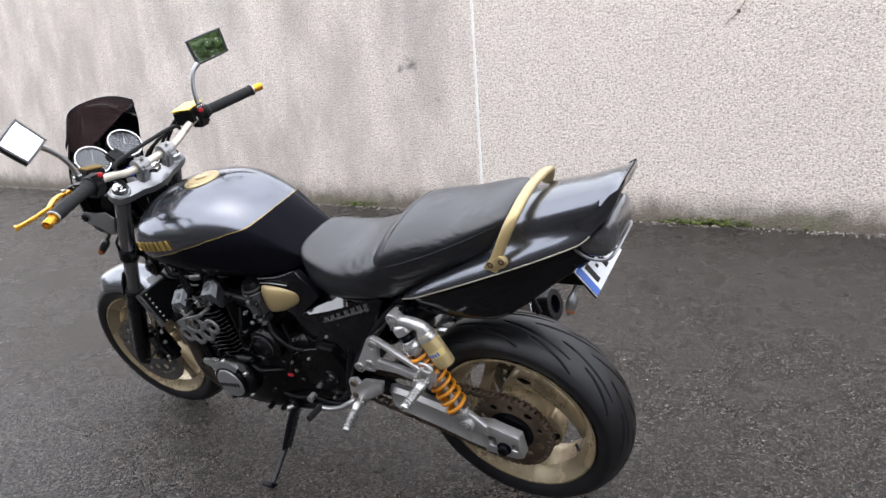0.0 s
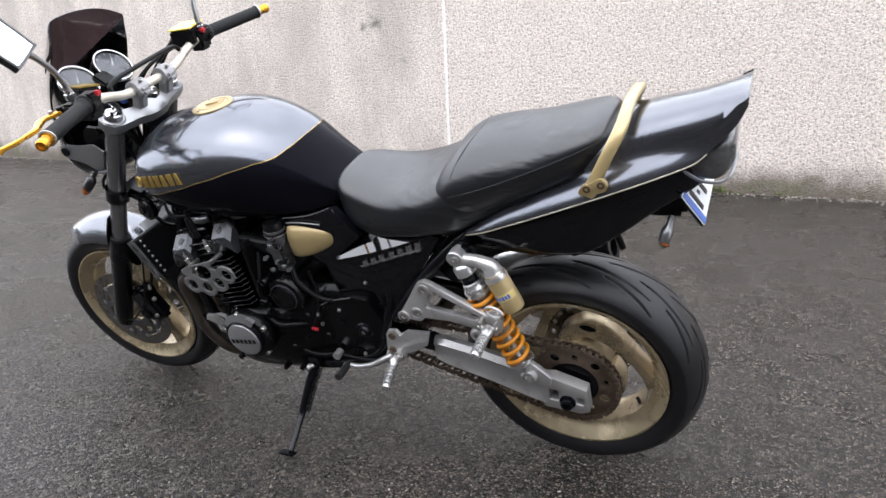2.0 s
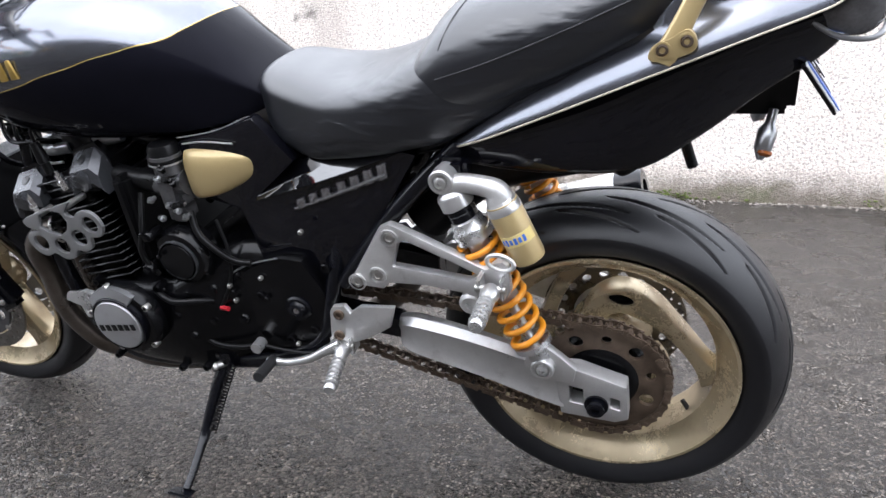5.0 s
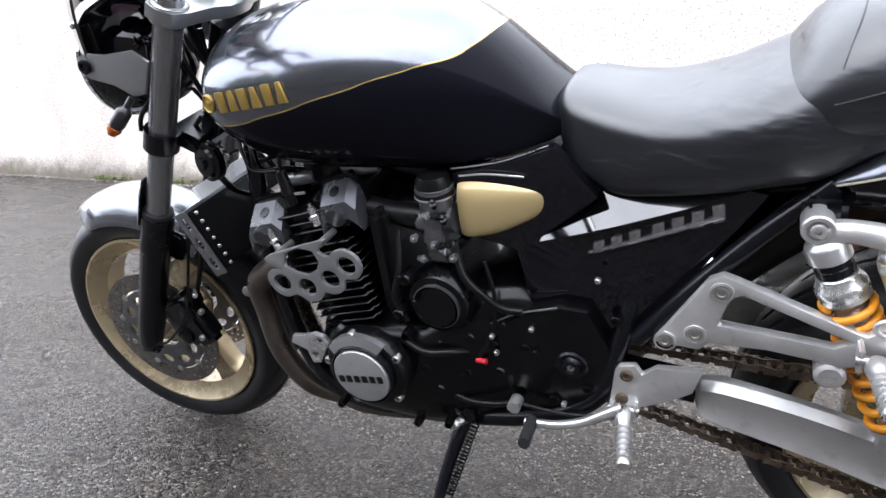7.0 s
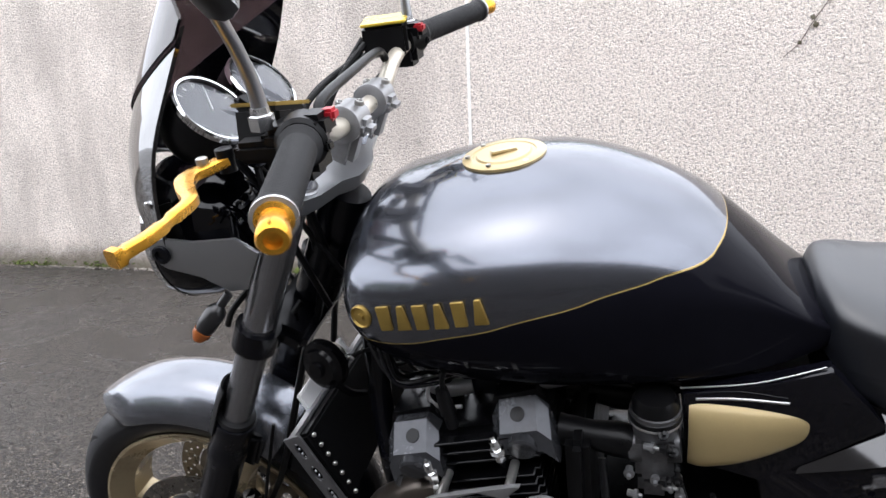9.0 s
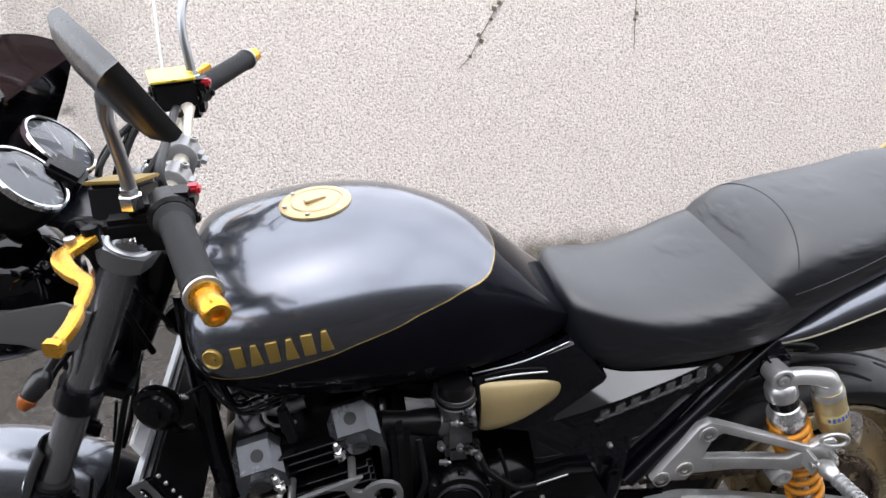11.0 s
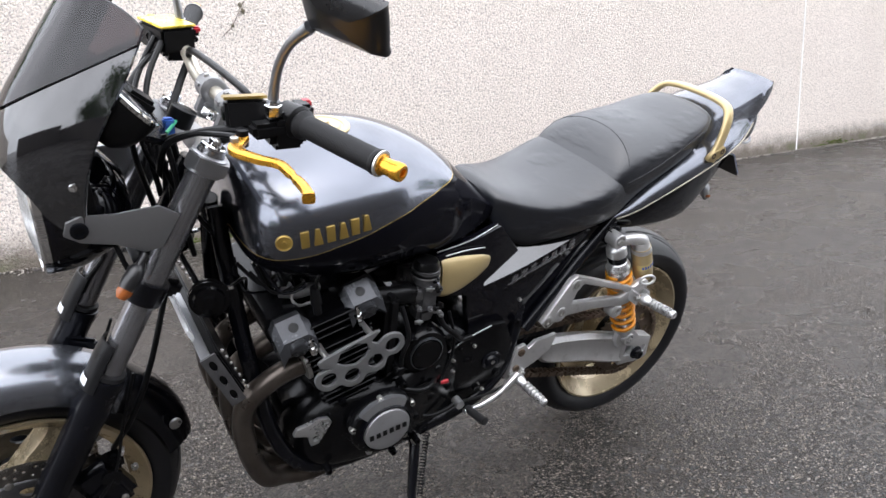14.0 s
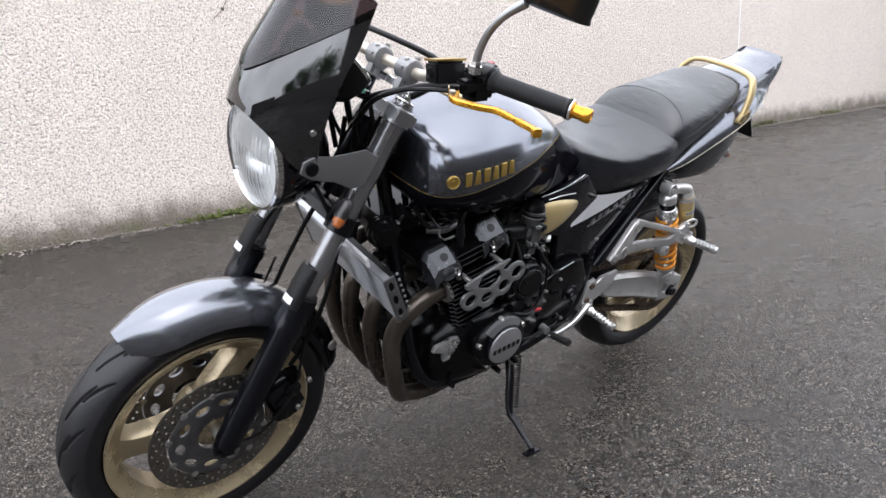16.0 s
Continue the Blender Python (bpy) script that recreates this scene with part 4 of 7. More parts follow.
        bolt((-0.443, side * 0.160, 0.436), (0, side, 0), 0.010, 0.005, pp, CHAIN_STEEL)
        bolt((-0.451, side * 0.160, 0.390), (0, side, 0), 0.010, 0.005, pp, CHAIN_STEEL)
        make_peg("front_footrest", (-0.448, side * 0.16, 0.366), (-0.431, side * 0.262, 0.352), side)
    # gear lever
    lv = part("gear_lever", tube([(-0.449, -0.168, 0.376), (-0.475, -0.175, 0.364), (-0.51, -0.180, 0.344), (-0.555, -0.180, 0.328), (-0.590, -0.180, 0.325), (-0.605, -0.18, 0.324)], [0.011, 0.009, 0.008, 0.0075, 0.007, 0.007], 12), ALU_CLEAN, bike, "polished aluminium gear lever")
    part("toe_rubber", tube([(-0.594, -0.176, 0.326), (-0.588, -0.240, 0.336)], 0.010, 14, 0), RUBBER, lv)
    part("linkage_joint", lathe([(-0.012, 0.006), (-0.012, 0.011), (0.012, 0.011), (0.012, 0.006)], (-0.622, -0.172, 0.352), (0, 1, 0), 16), ALU_CLEAN, lv)
    part("linkage_rod", tube([(-0.622, -0.168, 0.350), (-0.54, -0.166, 0.342), (-0.45, -0.162, 0.352)], 0.0035, 10), PLASTIC, lv)
    # chain guard and chain
    make_chain()


def curve_rings(rings, n):
    flat = [tuple(v for p in r for v in p) for r in rings]
    return [[tuple(row[i:i + 3]) for i in range(0, len(row), 3)] for row in curve_through(flat, n)]


def make_peg(name, a, b, side):
    a, b = Vector(a), Vector(b)
    d = (b - a)
    ln = d.length
    prof = [(0, 0.012), (0.012, 0.015), (0.024, 0.013), (0.03, 0.010)]
    x = 0.034
    while x < ln - 0.01:
        prof += [(x, 0.009), (x + 0.002, 0.0125), (x + 0.006, 0.0125), (x + 0.008, 0.009)]
        x += 0.0105
    prof += [(ln - 0.004, 0.011), (ln, 0.009), (ln, 0)]
    p = part(name, lathe(prof, a, d, 16), ALU_CLEAN, bike, "ribbed aluminium footrest")
    for k in (-1, 1):
        part("cheek", block(a + Vector((k * 0.0175, -side * 0.008, 0.003)), (0.0065, 0.034, 0.036), 0.0028), ALU, p)
    part("hinge_pin", lathe([(-0.023, 0.0), (-0.023, 0.006), (-0.020, 0.0062), (0.020, 0.0062), (0.023, 0.006), (0.023, 0)], a + Vector((0, side * 0.003, 0.004)), (1, 0, 0), 14), STEEL, p)


def make_shock(side):
    top, low = Vector((-0.216, side * 0.163, 0.709)), Vector((-0.082, side * 0.163, 0.383))
    d = (low - top).normalized()
    ln = (low - top).length
    s = part("rear_shock", lathe([(0.008, 0.013), (0.018, 0.0155), (0.024, 0.0235), (0.028, 0.0250), (0.046, 0.0255), (0.048, 0.0215), (0.068, 0.0215), (0.070, 0.0245), (0.080, 0.0265), (0.083, 0.0300), (0.086, 0.0308), (0.092, 0.0308), (0.094, 0.0295), (0.103, 0.0300), (0.105, 0.017), (ln * 0.62, 0.018), (ln * 0.62, 0.008), (ln - 0.05, 0.008), (ln - 0.05, 0.031), (ln - 0.04, 0.031), (ln - 0.036, 0.02), (ln - 0.01, 0.016), (ln, 0.012)], top, d, 28), ALU_CLEAN, bike, "aluminium shock absorber with a yellow spring")
    part("damper_band", lathe([(0.048, 0.0222), (0.0485, 0.0228), (0.0555, 0.0228), (0.056, 0.0220), (0.057, 0.0228), (0.067, 0.0228), (0.0675, 0.0222)], top, d, 28, cap=False), BLACK_FRAME, s, "ribbed dark band")
    # eyes at both ends
    for c in (top, low):
        part("eye", lathe([(-0.018, 0.01), (-0.018, 0.0175), (-0.016, 0.0192), (0.016, 0.0192), (0.018, 0.0175), (0.018, 0.013), (0.012, 0.0125), (0.012, 0.009), (0.020, 0.009), (0.021, 0.0075), (0.021, 0.004), (0.016, 0.004), (0.016, 0)], c, (0, side, 0), 24), ALU, s)
    u = d.orthogonal().normalized()
    v = d.cross(u)
    pts = []
    turns, a0, a1 = 9.2, 0.107, ln - 0.052
    for i in range(int(turns * 20) + 1):
        f = i / (turns * 20)
        ang = 2 * math.pi * turns * f
        pts.append(tuple(top + d * (a0 + (a1 - a0) * (0.72 * f + 0.28 * f * f)) + 0.0285 * (math.cos(ang) * u + math.sin(ang) * v)))
    part("spring", tube(pts, 0.0052, 10, 0), SPRING, s, "yellow coil spring")
    # piggyback reservoir behind, with its bridge
    across = Vector((0.070, side * 0.010, 0.010))
    rtop = top + across + d * 0.052
    part("reservoir", lathe([(-0.012, 0.014), (-0.010, 0.024), (0.0, 0.0255), (0.080, 0.0255), (0.088, 0.024), (0.090, 0.02), (0.090, 0)], rtop, d, 28), GOLD_TRIM, s, "gold reservoir cylinder", 30)
    part("bridge", tube([top + d * 0.014, top + d * 0.010 + across * 0.45, rtop - d * 0.030, rtop - d * 0.012], [0.017, 0.0145, 0.0165, 0.021], 16), ALU, s)
    part("reservoir_cap", lathe([(-0.026, 0.012), (-0.024, 0.017), (-0.014, 0.02), (-0.008, 0.0245), (0.002, 0.026), (0.004, 0.0257)], rtop, d, 28), ALU_CLEAN, s)
    bands = lathe([(0.036, 0.0255), (0.0362, 0.0258), (0.0538, 0.0258), (0.054, 0.0255)], rtop, d, 28, cap=False)
    for f in [f for f in bands.faces if f.calc_center_median().y * side < abs(rtop.y) + 0.006]:
        bands.faces.remove(f)
    decal = part("decal", bands, YELLOW_DECAL, s, "yellow label with blue bars")
    back_v = Vector((0, side, 0)).cross(d).normalized() * side
    for i in range(6):
        a = (i - 2.5) * 0.27
        way = Vector((0, side, 0)) * math.cos(a) + back_v * math.sin(a)
        turn = Matrix((d.cross(way), way, -d)).transposed().to_4x4()
        bar = block((0, 0, 0), (0.0046, 0.0008, 0.0085 if i % 2 else 0.0105), 0.0003, segments=1)
        bar.transform(Matrix.Translation(rtop + d * 0.045 + way * 0.0260) @ turn)
        part("decal_bar", bar, BLUE, decal)


def make_chain():
    y = -0.0945
    n = 96
    r1, r2 = 0.112, 0.052
    c1, c2 = Vector((0, 0, REAR.z)), Vector((-0.535, 0, 0.402))
    d = c2 - c1
    base = math.atan2(d.z, d.x)
    off = math.acos((r1 - r2) / d.length)
    a1, a2 = base - off, base + off
    def arc(c, r, s, e, k):
        return [(c.x + r * math.cos(s + (e - s) * i / k), c.z + r * math.sin(s + (e - s) * i / k)) for i in range(k + 1)]
    loop = arc(c1, r1, a2, a1 + 2 * math.pi, 40) + arc(c2, r2, a1 + 2 * math.pi, a2 + 2 * math.pi, 16)
    loop.append(loop[0])
    L = np.array(loop)
    seg = np.hypot(*np.diff(L, axis=0).T)
    cum = np.r_[0, np.cumsum(seg)]
    s = np.linspace(0, cum[-1], n + 1)[:-1]
    X, Z = np.interp(s, cum, L[:, 0]), np.interp(s, cum, L[:, 1])
    bms = None
    for i in range(n):
        j = (i + 1) % n
        mx, mz = (X[i] + X[j]) / 2, (Z[i] + Z[j]) / 2
        a = math.atan2(Z[j] - Z[i], X[j] - X[i])
        ln = math.hypot(Z[j] - Z[i], X[j] - X[i])
        w = 0.0115 if i % 2 else 0.0075
        for s_ in (-1, 1):
            b = bmesh.new()
            shape = [(-ln / 2 - 0.006, 0), (-ln / 2 - 0.004, 0.007), (0, 0.0052), (ln / 2 + 0.004, 0.007), (ln / 2 + 0.006, 0), (ln / 2 + 0.004, -0.007), (0, -0.0052), (-ln / 2 - 0.004, -0.007)]
            loft([[(p, y + s_ * w + q, r) for p, r in shape] for q in (-0.0013, 0.0013)], bm=b)
            b.transform(Matrix.Translation((mx, 0, mz)) @ Matrix.Rotation(-a, 4, "Y"))
            bms = b if bms is None else merged(bms, b)
        bms = merged(bms, lathe([(-0.014, 0.0045), (0.014, 0.0045)], (X[i], y, Z[i]), (0, 1, 0), 6))
    part("chain", bms, CHAIN_STEEL, bike, "oily brown drive chain")


make_rear_end()


# ---- frame and engine ----
def make_frame():
    f = part("frame", tube([(-1.06, 0.02, 0.93), (-0.95, 0.06, 0.80), (-0.8, 0.09, 0.735), (-0.62, 0.085, 0.73), (-0.5, 0.085, 0.71), (-0.35, 0.095, 0.72), (-0.1, 0.1, 0.77), (0.12, 0.08, 0.83)], 0.016), BLACK_FRAME, bike, "black tubular steel frame")
    part("top_tube", tube([(-1.06, -0.02, 0.93), (-0.95, -0.06, 0.80), (-0.8, -0.09, 0.735), (-0.62, -0.085, 0.73), (-0.5, -0.085, 0.71), (-0.35, -0.095, 0.72), (-0.1, -0.1, 0.77), (0.12, -0.08, 0.83)], 0.016), BLACK_FRAME, f)
    for side in (-1, 1):
        part("down_tube", tube([(-1.12, side * 0.02, 0.87), (-1.11, side * 0.07, 0.72), (-1.09, side * 0.12, 0.55), (-1.05, side * 0.14, 0.38), (-0.98, side * 0.145, 0.285), (-0.85, side * 0.145, 0.268), (-0.62, side * 0.145, 0.30), (-0.5, side * 0.14, 0.36), (-0.462, side * 0.135, 0.46), (-0.44, side * 0.11, 0.58), (-0.48, side * 0.09, 0.69)], 0.0165), BLACK_FRAME, f)
        part("seat_stay", tube([(-0.43, side * 0.138, 0.49), (-0.36, side * 0.140, 0.58), (-0.28, side * 0.135, 0.67), (-0.2, side * 0.125, 0.745)], 0.0145), BLACK_FRAME, f)
        part("shock_bracket", block((-0.21, side * 0.135, 0.712), (0.05, 0.04, 0.045), 0.008), BLACK_FRAME, f)
        # gloss side cover
        loops = [[(-0.70, 0.742), (-0.60, 0.766), (-0.543, 0.786), (-0.482, 0.7130), (-0.569, 0.6430), (-0.52, 0.6570), (-0.46, 0.6765), (-0.38, 0.7035), (-0.292, 0.7340), (-0.268, 0.729), (-0.395, 0.540), (-0.46, 0.46), (-0.585, 0.48), (-0.61, 0.62), (-0.69, 0.64)]]
        c = part("side_cover", plate(loops, side * 0.105, side * 0.131, 0.006), BLACK_PAINT, bike, "gloss black side cover")
        flash = bmesh.new()
        low = [(-0.570, 0.1345, 0.6405), (-0.52, 0.1395, 0.6570), (-0.46, 0.1420, 0.6765), (-0.38, 0.1400, 0.7035), (-0.292, 0.1345, 0.735)]
        high = [(-0.568, 0.131, 0.6455), (-0.530, 0.114, 0.677), (-0.480, 0.0985, 0.715), (-0.39, 0.107, 0.723), (-0.293, 0.124, 0.741)]
        loft([[(x, side * y, z) for x, y, z in curve_through(p, 1)] for p in (low, high, [(x, y - 0.02, z - 0.004) for x, y, z in high], [(x, y - 0.025, z) for x, y, z in low])] , bm=flash, cap=False, closed=False)
        part("cover_ledge", flash, BLACK_GLOSS, c, "gloss black sloping ledge along the cover's upper edge")
        # gold air scoop
        rows = [(-0.690, 0.735, 0.690, 0.642, 0.040, 0.030), (-0.672, 0.737, 0.690, 0.642, 0.044, 0.034), (-0.63, 0.735, 0.695, 0.652, 0.043, 0.032), (-0.585, 0.730, 0.702, 0.672, 0.036, 0.026), (-0.555, 0.724, 0.708, 0.690, 0.025, 0.018), (-0.541, 0.716, 0.711, 0.704, 0.008, 0.006)]
        bm = body(rows, 5, 2.6, 2.4, 10)
        bm.transform(Matrix.Translation((0, side * 0.103, 0)))
        part("air_scoop", bm, GOLD_TRIM, c, "champagne gold scoop")
        # highlight above the scoop, modelled as a thin silver tube
        part("scoop_glint", tube([(-0.683, side * 0.138, 0.742), (-0.64, side * 0.1395, 0.747), (-0.585, side * 0.136, 0.743)], 0.0015, 8), ALU_CLEAN, c)
        # model badge: plain silver shapes
        for i in range(7):
            x = -0.484 + i * 0.0250 + (0.006 if i > 2 else 0)
            hgt = 0.0085 + 0.0007 * i
            bm = plate([[(-0.012, -hgt), (0.005, -hgt), (0.0125, hgt * 0.9), (-0.004, hgt)]], -0.003, 0.003, 0.002)
            bm.transform(Matrix.Translation((x, side * 0.1325, 0.639 + (x + 0.484) * 0.40)) @ Matrix.Rotation(radians(-21), 4, "Y"))
            part("badge_bar", bm, FORK_SILVER, c, "silver model badge bar")
        part("badge_base", tube([(-0.499, side * 0.1325, 0.627), (-0.41, side * 0.1335, 0.661), (-0.322, side * 0.1335, 0.697)], [0.002, 0.0035, 0.003], 8), FORK_SILVER, c)
        # glint on the cover's upper edge, drawn as a bright thread
        part("cover_glint", tube([(-0.70, side * 0.127, 0.748), (-0.62, side * 0.128, 0.762), (-0.55, side * 0.124, 0.786)], 0.001, 8), ALU_CLEAN, c)
    # swing arm pivot in the frame, with its ring
    pv = part("pivot_cap", lathe([(-0.02, 0.026), (0, 0.026), (0.003, 0.023), (0.001, 0.017), (0.004, 0.015), (0.009, 0.014), (0.010, 0.008), (0.006, 0.007), (0.006, 0)], (-0.528, -0.155, 0.434), (0, -1, 0), 28), BLACK_FRAME, f, "black pivot cap with a recessed bolt")
    part("pivot_screw", lathe([(0.006, 0.006), (0.0075, 0.006), (0.0075, 0)], (-0.528, -0.155, 0.434), (0, -1, 0), 6), STEEL, pv)
    bolt((-0.461, -0.140, 0.519), (0, -1, 0), 0.009, 0.006, f, BLACK_ENGINE)
    return f


make_frame()


def make_engine():
    e = part("engine", body([(-1.02, 0.40, 0.36, 0.31, 0.10, 0.08), (-1.0, 0.44, 0.37, 0.285, 0.15, 0.11), (-0.95, 0.485, 0.38, 0.272, 0.185, 0.125), (-0.88, 0.50, 0.39, 0.268, 0.20, 0.13), (-0.78, 0.505, 0.40, 0.266, 0.20, 0.13), (-0.70, 0.55, 0.42, 0.27, 0.175, 0.12), (-0.62, 0.56, 0.43, 0.29, 0.15, 0.11), (-0.54, 0.53, 0.43, 0.32, 0.13, 0.10), (-0.49, 0.49, 0.43, 0.36, 0.11, 0.09)], 5, 3.2, 2.6, 12), BLACK_ENGINE, bike, "black air-cooled four-cylinder engine", 50)
    # the cylinders lean forward
    T = Matrix.Translation((-0.905, 0, 0.49)) @ Matrix.Rotation(radians(-14), 4, "Y")
    bm = block((0, 0, 0.07), (0.10, 0.33, 0.17), 0.02)
    bm.transform(T)
    cyl = part("cylinder_block", bm, BLACK_ENGINE, e)
    for i in range(11):
        z = -0.005 + i * 0.0145
        w = 0.108 + 0.0035 * i
        bm = merged(block((0, 0, z), (w, 0.37, 0.0036), 0.0016, segments=1), *[block((0, y, z), (w + 0.012, 0.066, 0.0034), 0.0015, segments=1) for y in (-0.14, -0.047, 0.047, 0.14)])
        bm.transform(T)
        part("cooling_fin", bm, BLACK_ENGINE, cyl)
    bm = block((0.0, 0, 0.180), (0.165, 0.34, 0.05), 0.012)
    bm.transform(T)
    head = part("cylinder_head", bm, BLACK_ENGINE, e)
    for i in range(3):
        bm = block((0, 0, 0.165 + i * 0.016), (0.172, 0.36, 0.004), 0.0015, segments=1)
        bm.transform(T)
        part("cooling_fin", bm, BLACK_ENGINE, head)
    # cam boxes: two faceted ridges across, with end caps
    for x, z, wide, out in ((-0.078, 0.198, 0.024, 0.190), (0.070, 0.203, 0.024, 0.178)):
        rings = []
        for y in (-0.142, -0.13, 0.13, 0.142):
            prof = [(-0.040, -0.045), (-0.048, -0.006), (-0.046, 0.008), (-0.034, 0.034), (0.030, 0.038), (0.044, 0.012), (0.046, -0.004), (0.038, -0.045)]
            rings.append([(p * 0.9, y, q * 0.9) for p, q in prof])
        bm = softened(loft(rings), 0.003, 2, 25)
        bm.transform(T @ Matrix.Translation((x, 0, z)))
        box = part("cam_cover", bm, BLACK_ENGINE, e, "satin black cam cover", 30)
        for side in (-1, 1):
            # faceted end cap with a bored top and a half-round plug
            prof = [(0.0, 0.0), (-0.034, 0.026), (-0.062, 0.026), (-0.062, -0.036), (0.0, -0.036), (0.007, -0.026)]
            rings = [[(u, side * (out + y * q), w_ - drop) for y, w_ in prof] for u, q, drop in ((-wide - 0.013, 0.8, 0.017), (-wide, 1.0, 0.0), (wide, 1.0, 0.0), (wide + 0.013, 0.8, 0.017))]
            bm = softened(loft(rings), 0.0022, 2, 22)
            place = T @ Matrix.Translation((x, 0, z))
            bm.transform(place)
            cap = part("end_cap", bm, CAM_GREY, box, "worn faceted end cap", 24)
            bm = lathe([(-0.006, 0.019), (0.004, 0.019), (0.0065, 0.016), (0.007, 0)], (0, side * (out + 0.004), -0.019), (0, side, -0.25), 22)
            bm.transform(place)
            part("end_plug", bm, CAM_GREY, cap)
            bm = lathe([(-0.004, 0.0095), (0.0014, 0.0095), (0.0016, 0.0)], (0.004 if x < 0 else 0.0, side * (out - 0.018), 0.0135), (0, side * 0.75, 1), 18)
            bm.transform(place)
            part("cap_bore", bm, BLACK_ENGINE, cap)
    # plug caps and leads
    for i, y in enumerate((-0.16, -0.06, 0.06, 0.16)):
        bm = lathe([(0, 0.008), (0.02, 0.008), (0.022, 0.011), (0.04, 0.010), (0.06, 0.008)], (0, 0, 0), (0.1, 0, 1), 12)
        bm.transform(T @ Matrix.Translation((-0.02, y, 0.21)))
        c = part("plug_cap", bm, PLASTIC, e)
        p = T @ Vector((-0.012, y, 0.27))
        part("plug_lead", tube([p, p + Vector((0.01, 0, 0.03)), p + Vector((0.06, -y * 0.2, 0.06))], 0.0035, 8), PLASTIC, c)
    for x, z in ((-0.055, 0.166), (0.045, 0.192)):
        bm = lathe([(0, 0.007), (0.01, 0.007), (0.011, 0.0095), (0.017, 0.0095), (0.018, 0.006), (0.03, 0.006), (0.03, 0.003), (0.036, 0.003)], (0, 0, 0), (0, 0, 1), 6)
        bm.transform(T @ Matrix.Translation((x, -0.198, z - 0.01)))
        part("head_nut", bm, CHROME, e, "bright stud nut")
    # aluminium four-hole plate over the fins
    holes = [(-0.979, 0.583, 0.0165), (-0.931, 0.580, 0.0165), (-0.883, 0.600, 0.0165), (-0.848, 0.628, 0.0165)]
    base = [(-0.990, 0.634), (-1.000, 0.620), (-0.990, 0.612), (-0.972, 0.608), (-1.000, 0.602), (-1.007, 0.583), (-0.995, 0.563), (-0.975, 0.556), (-0.955, 0.563), (-0.935, 0.552), (-0.912, 0.557), (-0.900, 0.573), (-0.880, 0.572), (-0.862, 0.582), (-0.856, 0.602), (-0.835, 0.605), (-0.822, 0.622), (-0.828, 0.645), (-0.848, 0.655), (-0.868, 0.650), (-0.880, 0.640), (-0.895, 0.648), (-0.884, 0.662), (-0.886, 0.668)]
    loops = [[tuple(p) for p in curve_through(base, 3, True)]] + [ring_of(x, z, r, 18, r * 0.95) for x, z, r in holes] + [[(-0.966, 0.616), (-0.948, 0.606), (-0.925, 0.602), (-0.905, 0.614), (-0.897, 0.630), (-0.905, 0.648), (-0.93, 0.652), (-0.958, 0.640)]]
    k = part("cylinder_plate", plate(loops, -0.232, -0.225, 0.0012), PLATE_GREY, e, "dull aluminium plate with four round holes")
    for x, z in ((-0.982, 0.630), (-0.893, 0.658)):
        part("stand_off", lathe([(0, 0.006), (0.045, 0.006)], (x, -0.226, z), (0, 1, 0), 10), STEEL, k)
    # left crank cover with its bright disc
    cc = part("crank_cover", lathe([(0, 0.075), (0.02, 0.075), (0.028, 0.070), (0.03, 0.064)], (-0.851, -0.195, 0.432), (0, -1, 0), 48), BLACK_ENGINE, e)
    disc = part("cover_disc", lathe([(0, 0.0515), (0.014, 0.0515), (0.0165, 0.050), (0.0175, 0.047), (0.0175, 0.0), (0.0175, 0.0), (0.0175, 0.0), (0.0175, 0)], (-0.851, -0.222, 0.432), (0, -1, 0), 56), DISC_GREY, cc, "silver round engine cover")
    for i in range(6):
        bm = block((0, 0, 0), (0.0095, 0.002, 0.013), 0.0006)
        bm.transform(Matrix.Translation((-0.888 + i * 0.0148, -0.2405, 0.424 + i * 0.002)) @ Matrix.Rotation(radians(-7), 4, "Y"))
        part("cover_bar", bm, PLASTIC, disc)
    arc = [[(-0.851 + r * math.cos(a), y, 0.432 + r * math.sin(a)) for r, y in ((0.057, -0.222), (0.058, -0.233), (0.073, -0.227), (0.074, -0.215))] for a in np.linspace(0.9, 2.5, 13)]
    part("polished_rim", loft(arc), ALU_DARK, cc, "bright crescent above the disc")
    part("black_ring", lathe([(0, 0.057), (0.012, 0.057), (0.013, 0.0545)], (-0.851, -0.224, 0.432), (0, -1, 0), 48, cap=False), BLACK_PAINT, cc)
    cc.location = (-0.003, -0.015, -0.004)
    for i in range(5):
        a = 2 * math.pi * i / 5 + 0.5
        bolt((-0.851 + 0.071 * math.cos(a), -0.212, 0.432 + 0.071 * math.sin(a)), (0, -1, 0), 0.007, 0.012, cc)
    part("crank_cover", lathe([(0, 0.08), (0.02, 0.08), (0.04, 0.07), (0.045, 0.0)], (-0.851, 0.19, 0.432), (0, 1, 0), 48), BLACK_ENGINE, e)
    part("starter_gear_cover", lathe([(0, 0.058), (0.03, 0.058), (0.042, 0.05), (0.044, 0.036), (0.05, 0.034), (0.05, 0)], (-0.733, -0.135, 0.535), (0, -1, 0), 40), BLACK_ENGINE, e)
    for i in range(6):
        a = 2 * math.pi * i / 6 + 0.4
        bolt((-0.733 + 0.053 * math.cos(a), -0.165, 0.535 + 0.053 * math.sin(a)), (0, -1, 0), 0.006, 0.009, e, BLACK_ENGINE)
    part("cover_ring", lathe([(0.042, 0.040), (0.048, 0.040), (0.049, 0.0375)], (-0.733, -0.135, 0.535), (0, -1, 0), 40, cap=False), CAM_GREY, e, "worn ring on the starter cover")
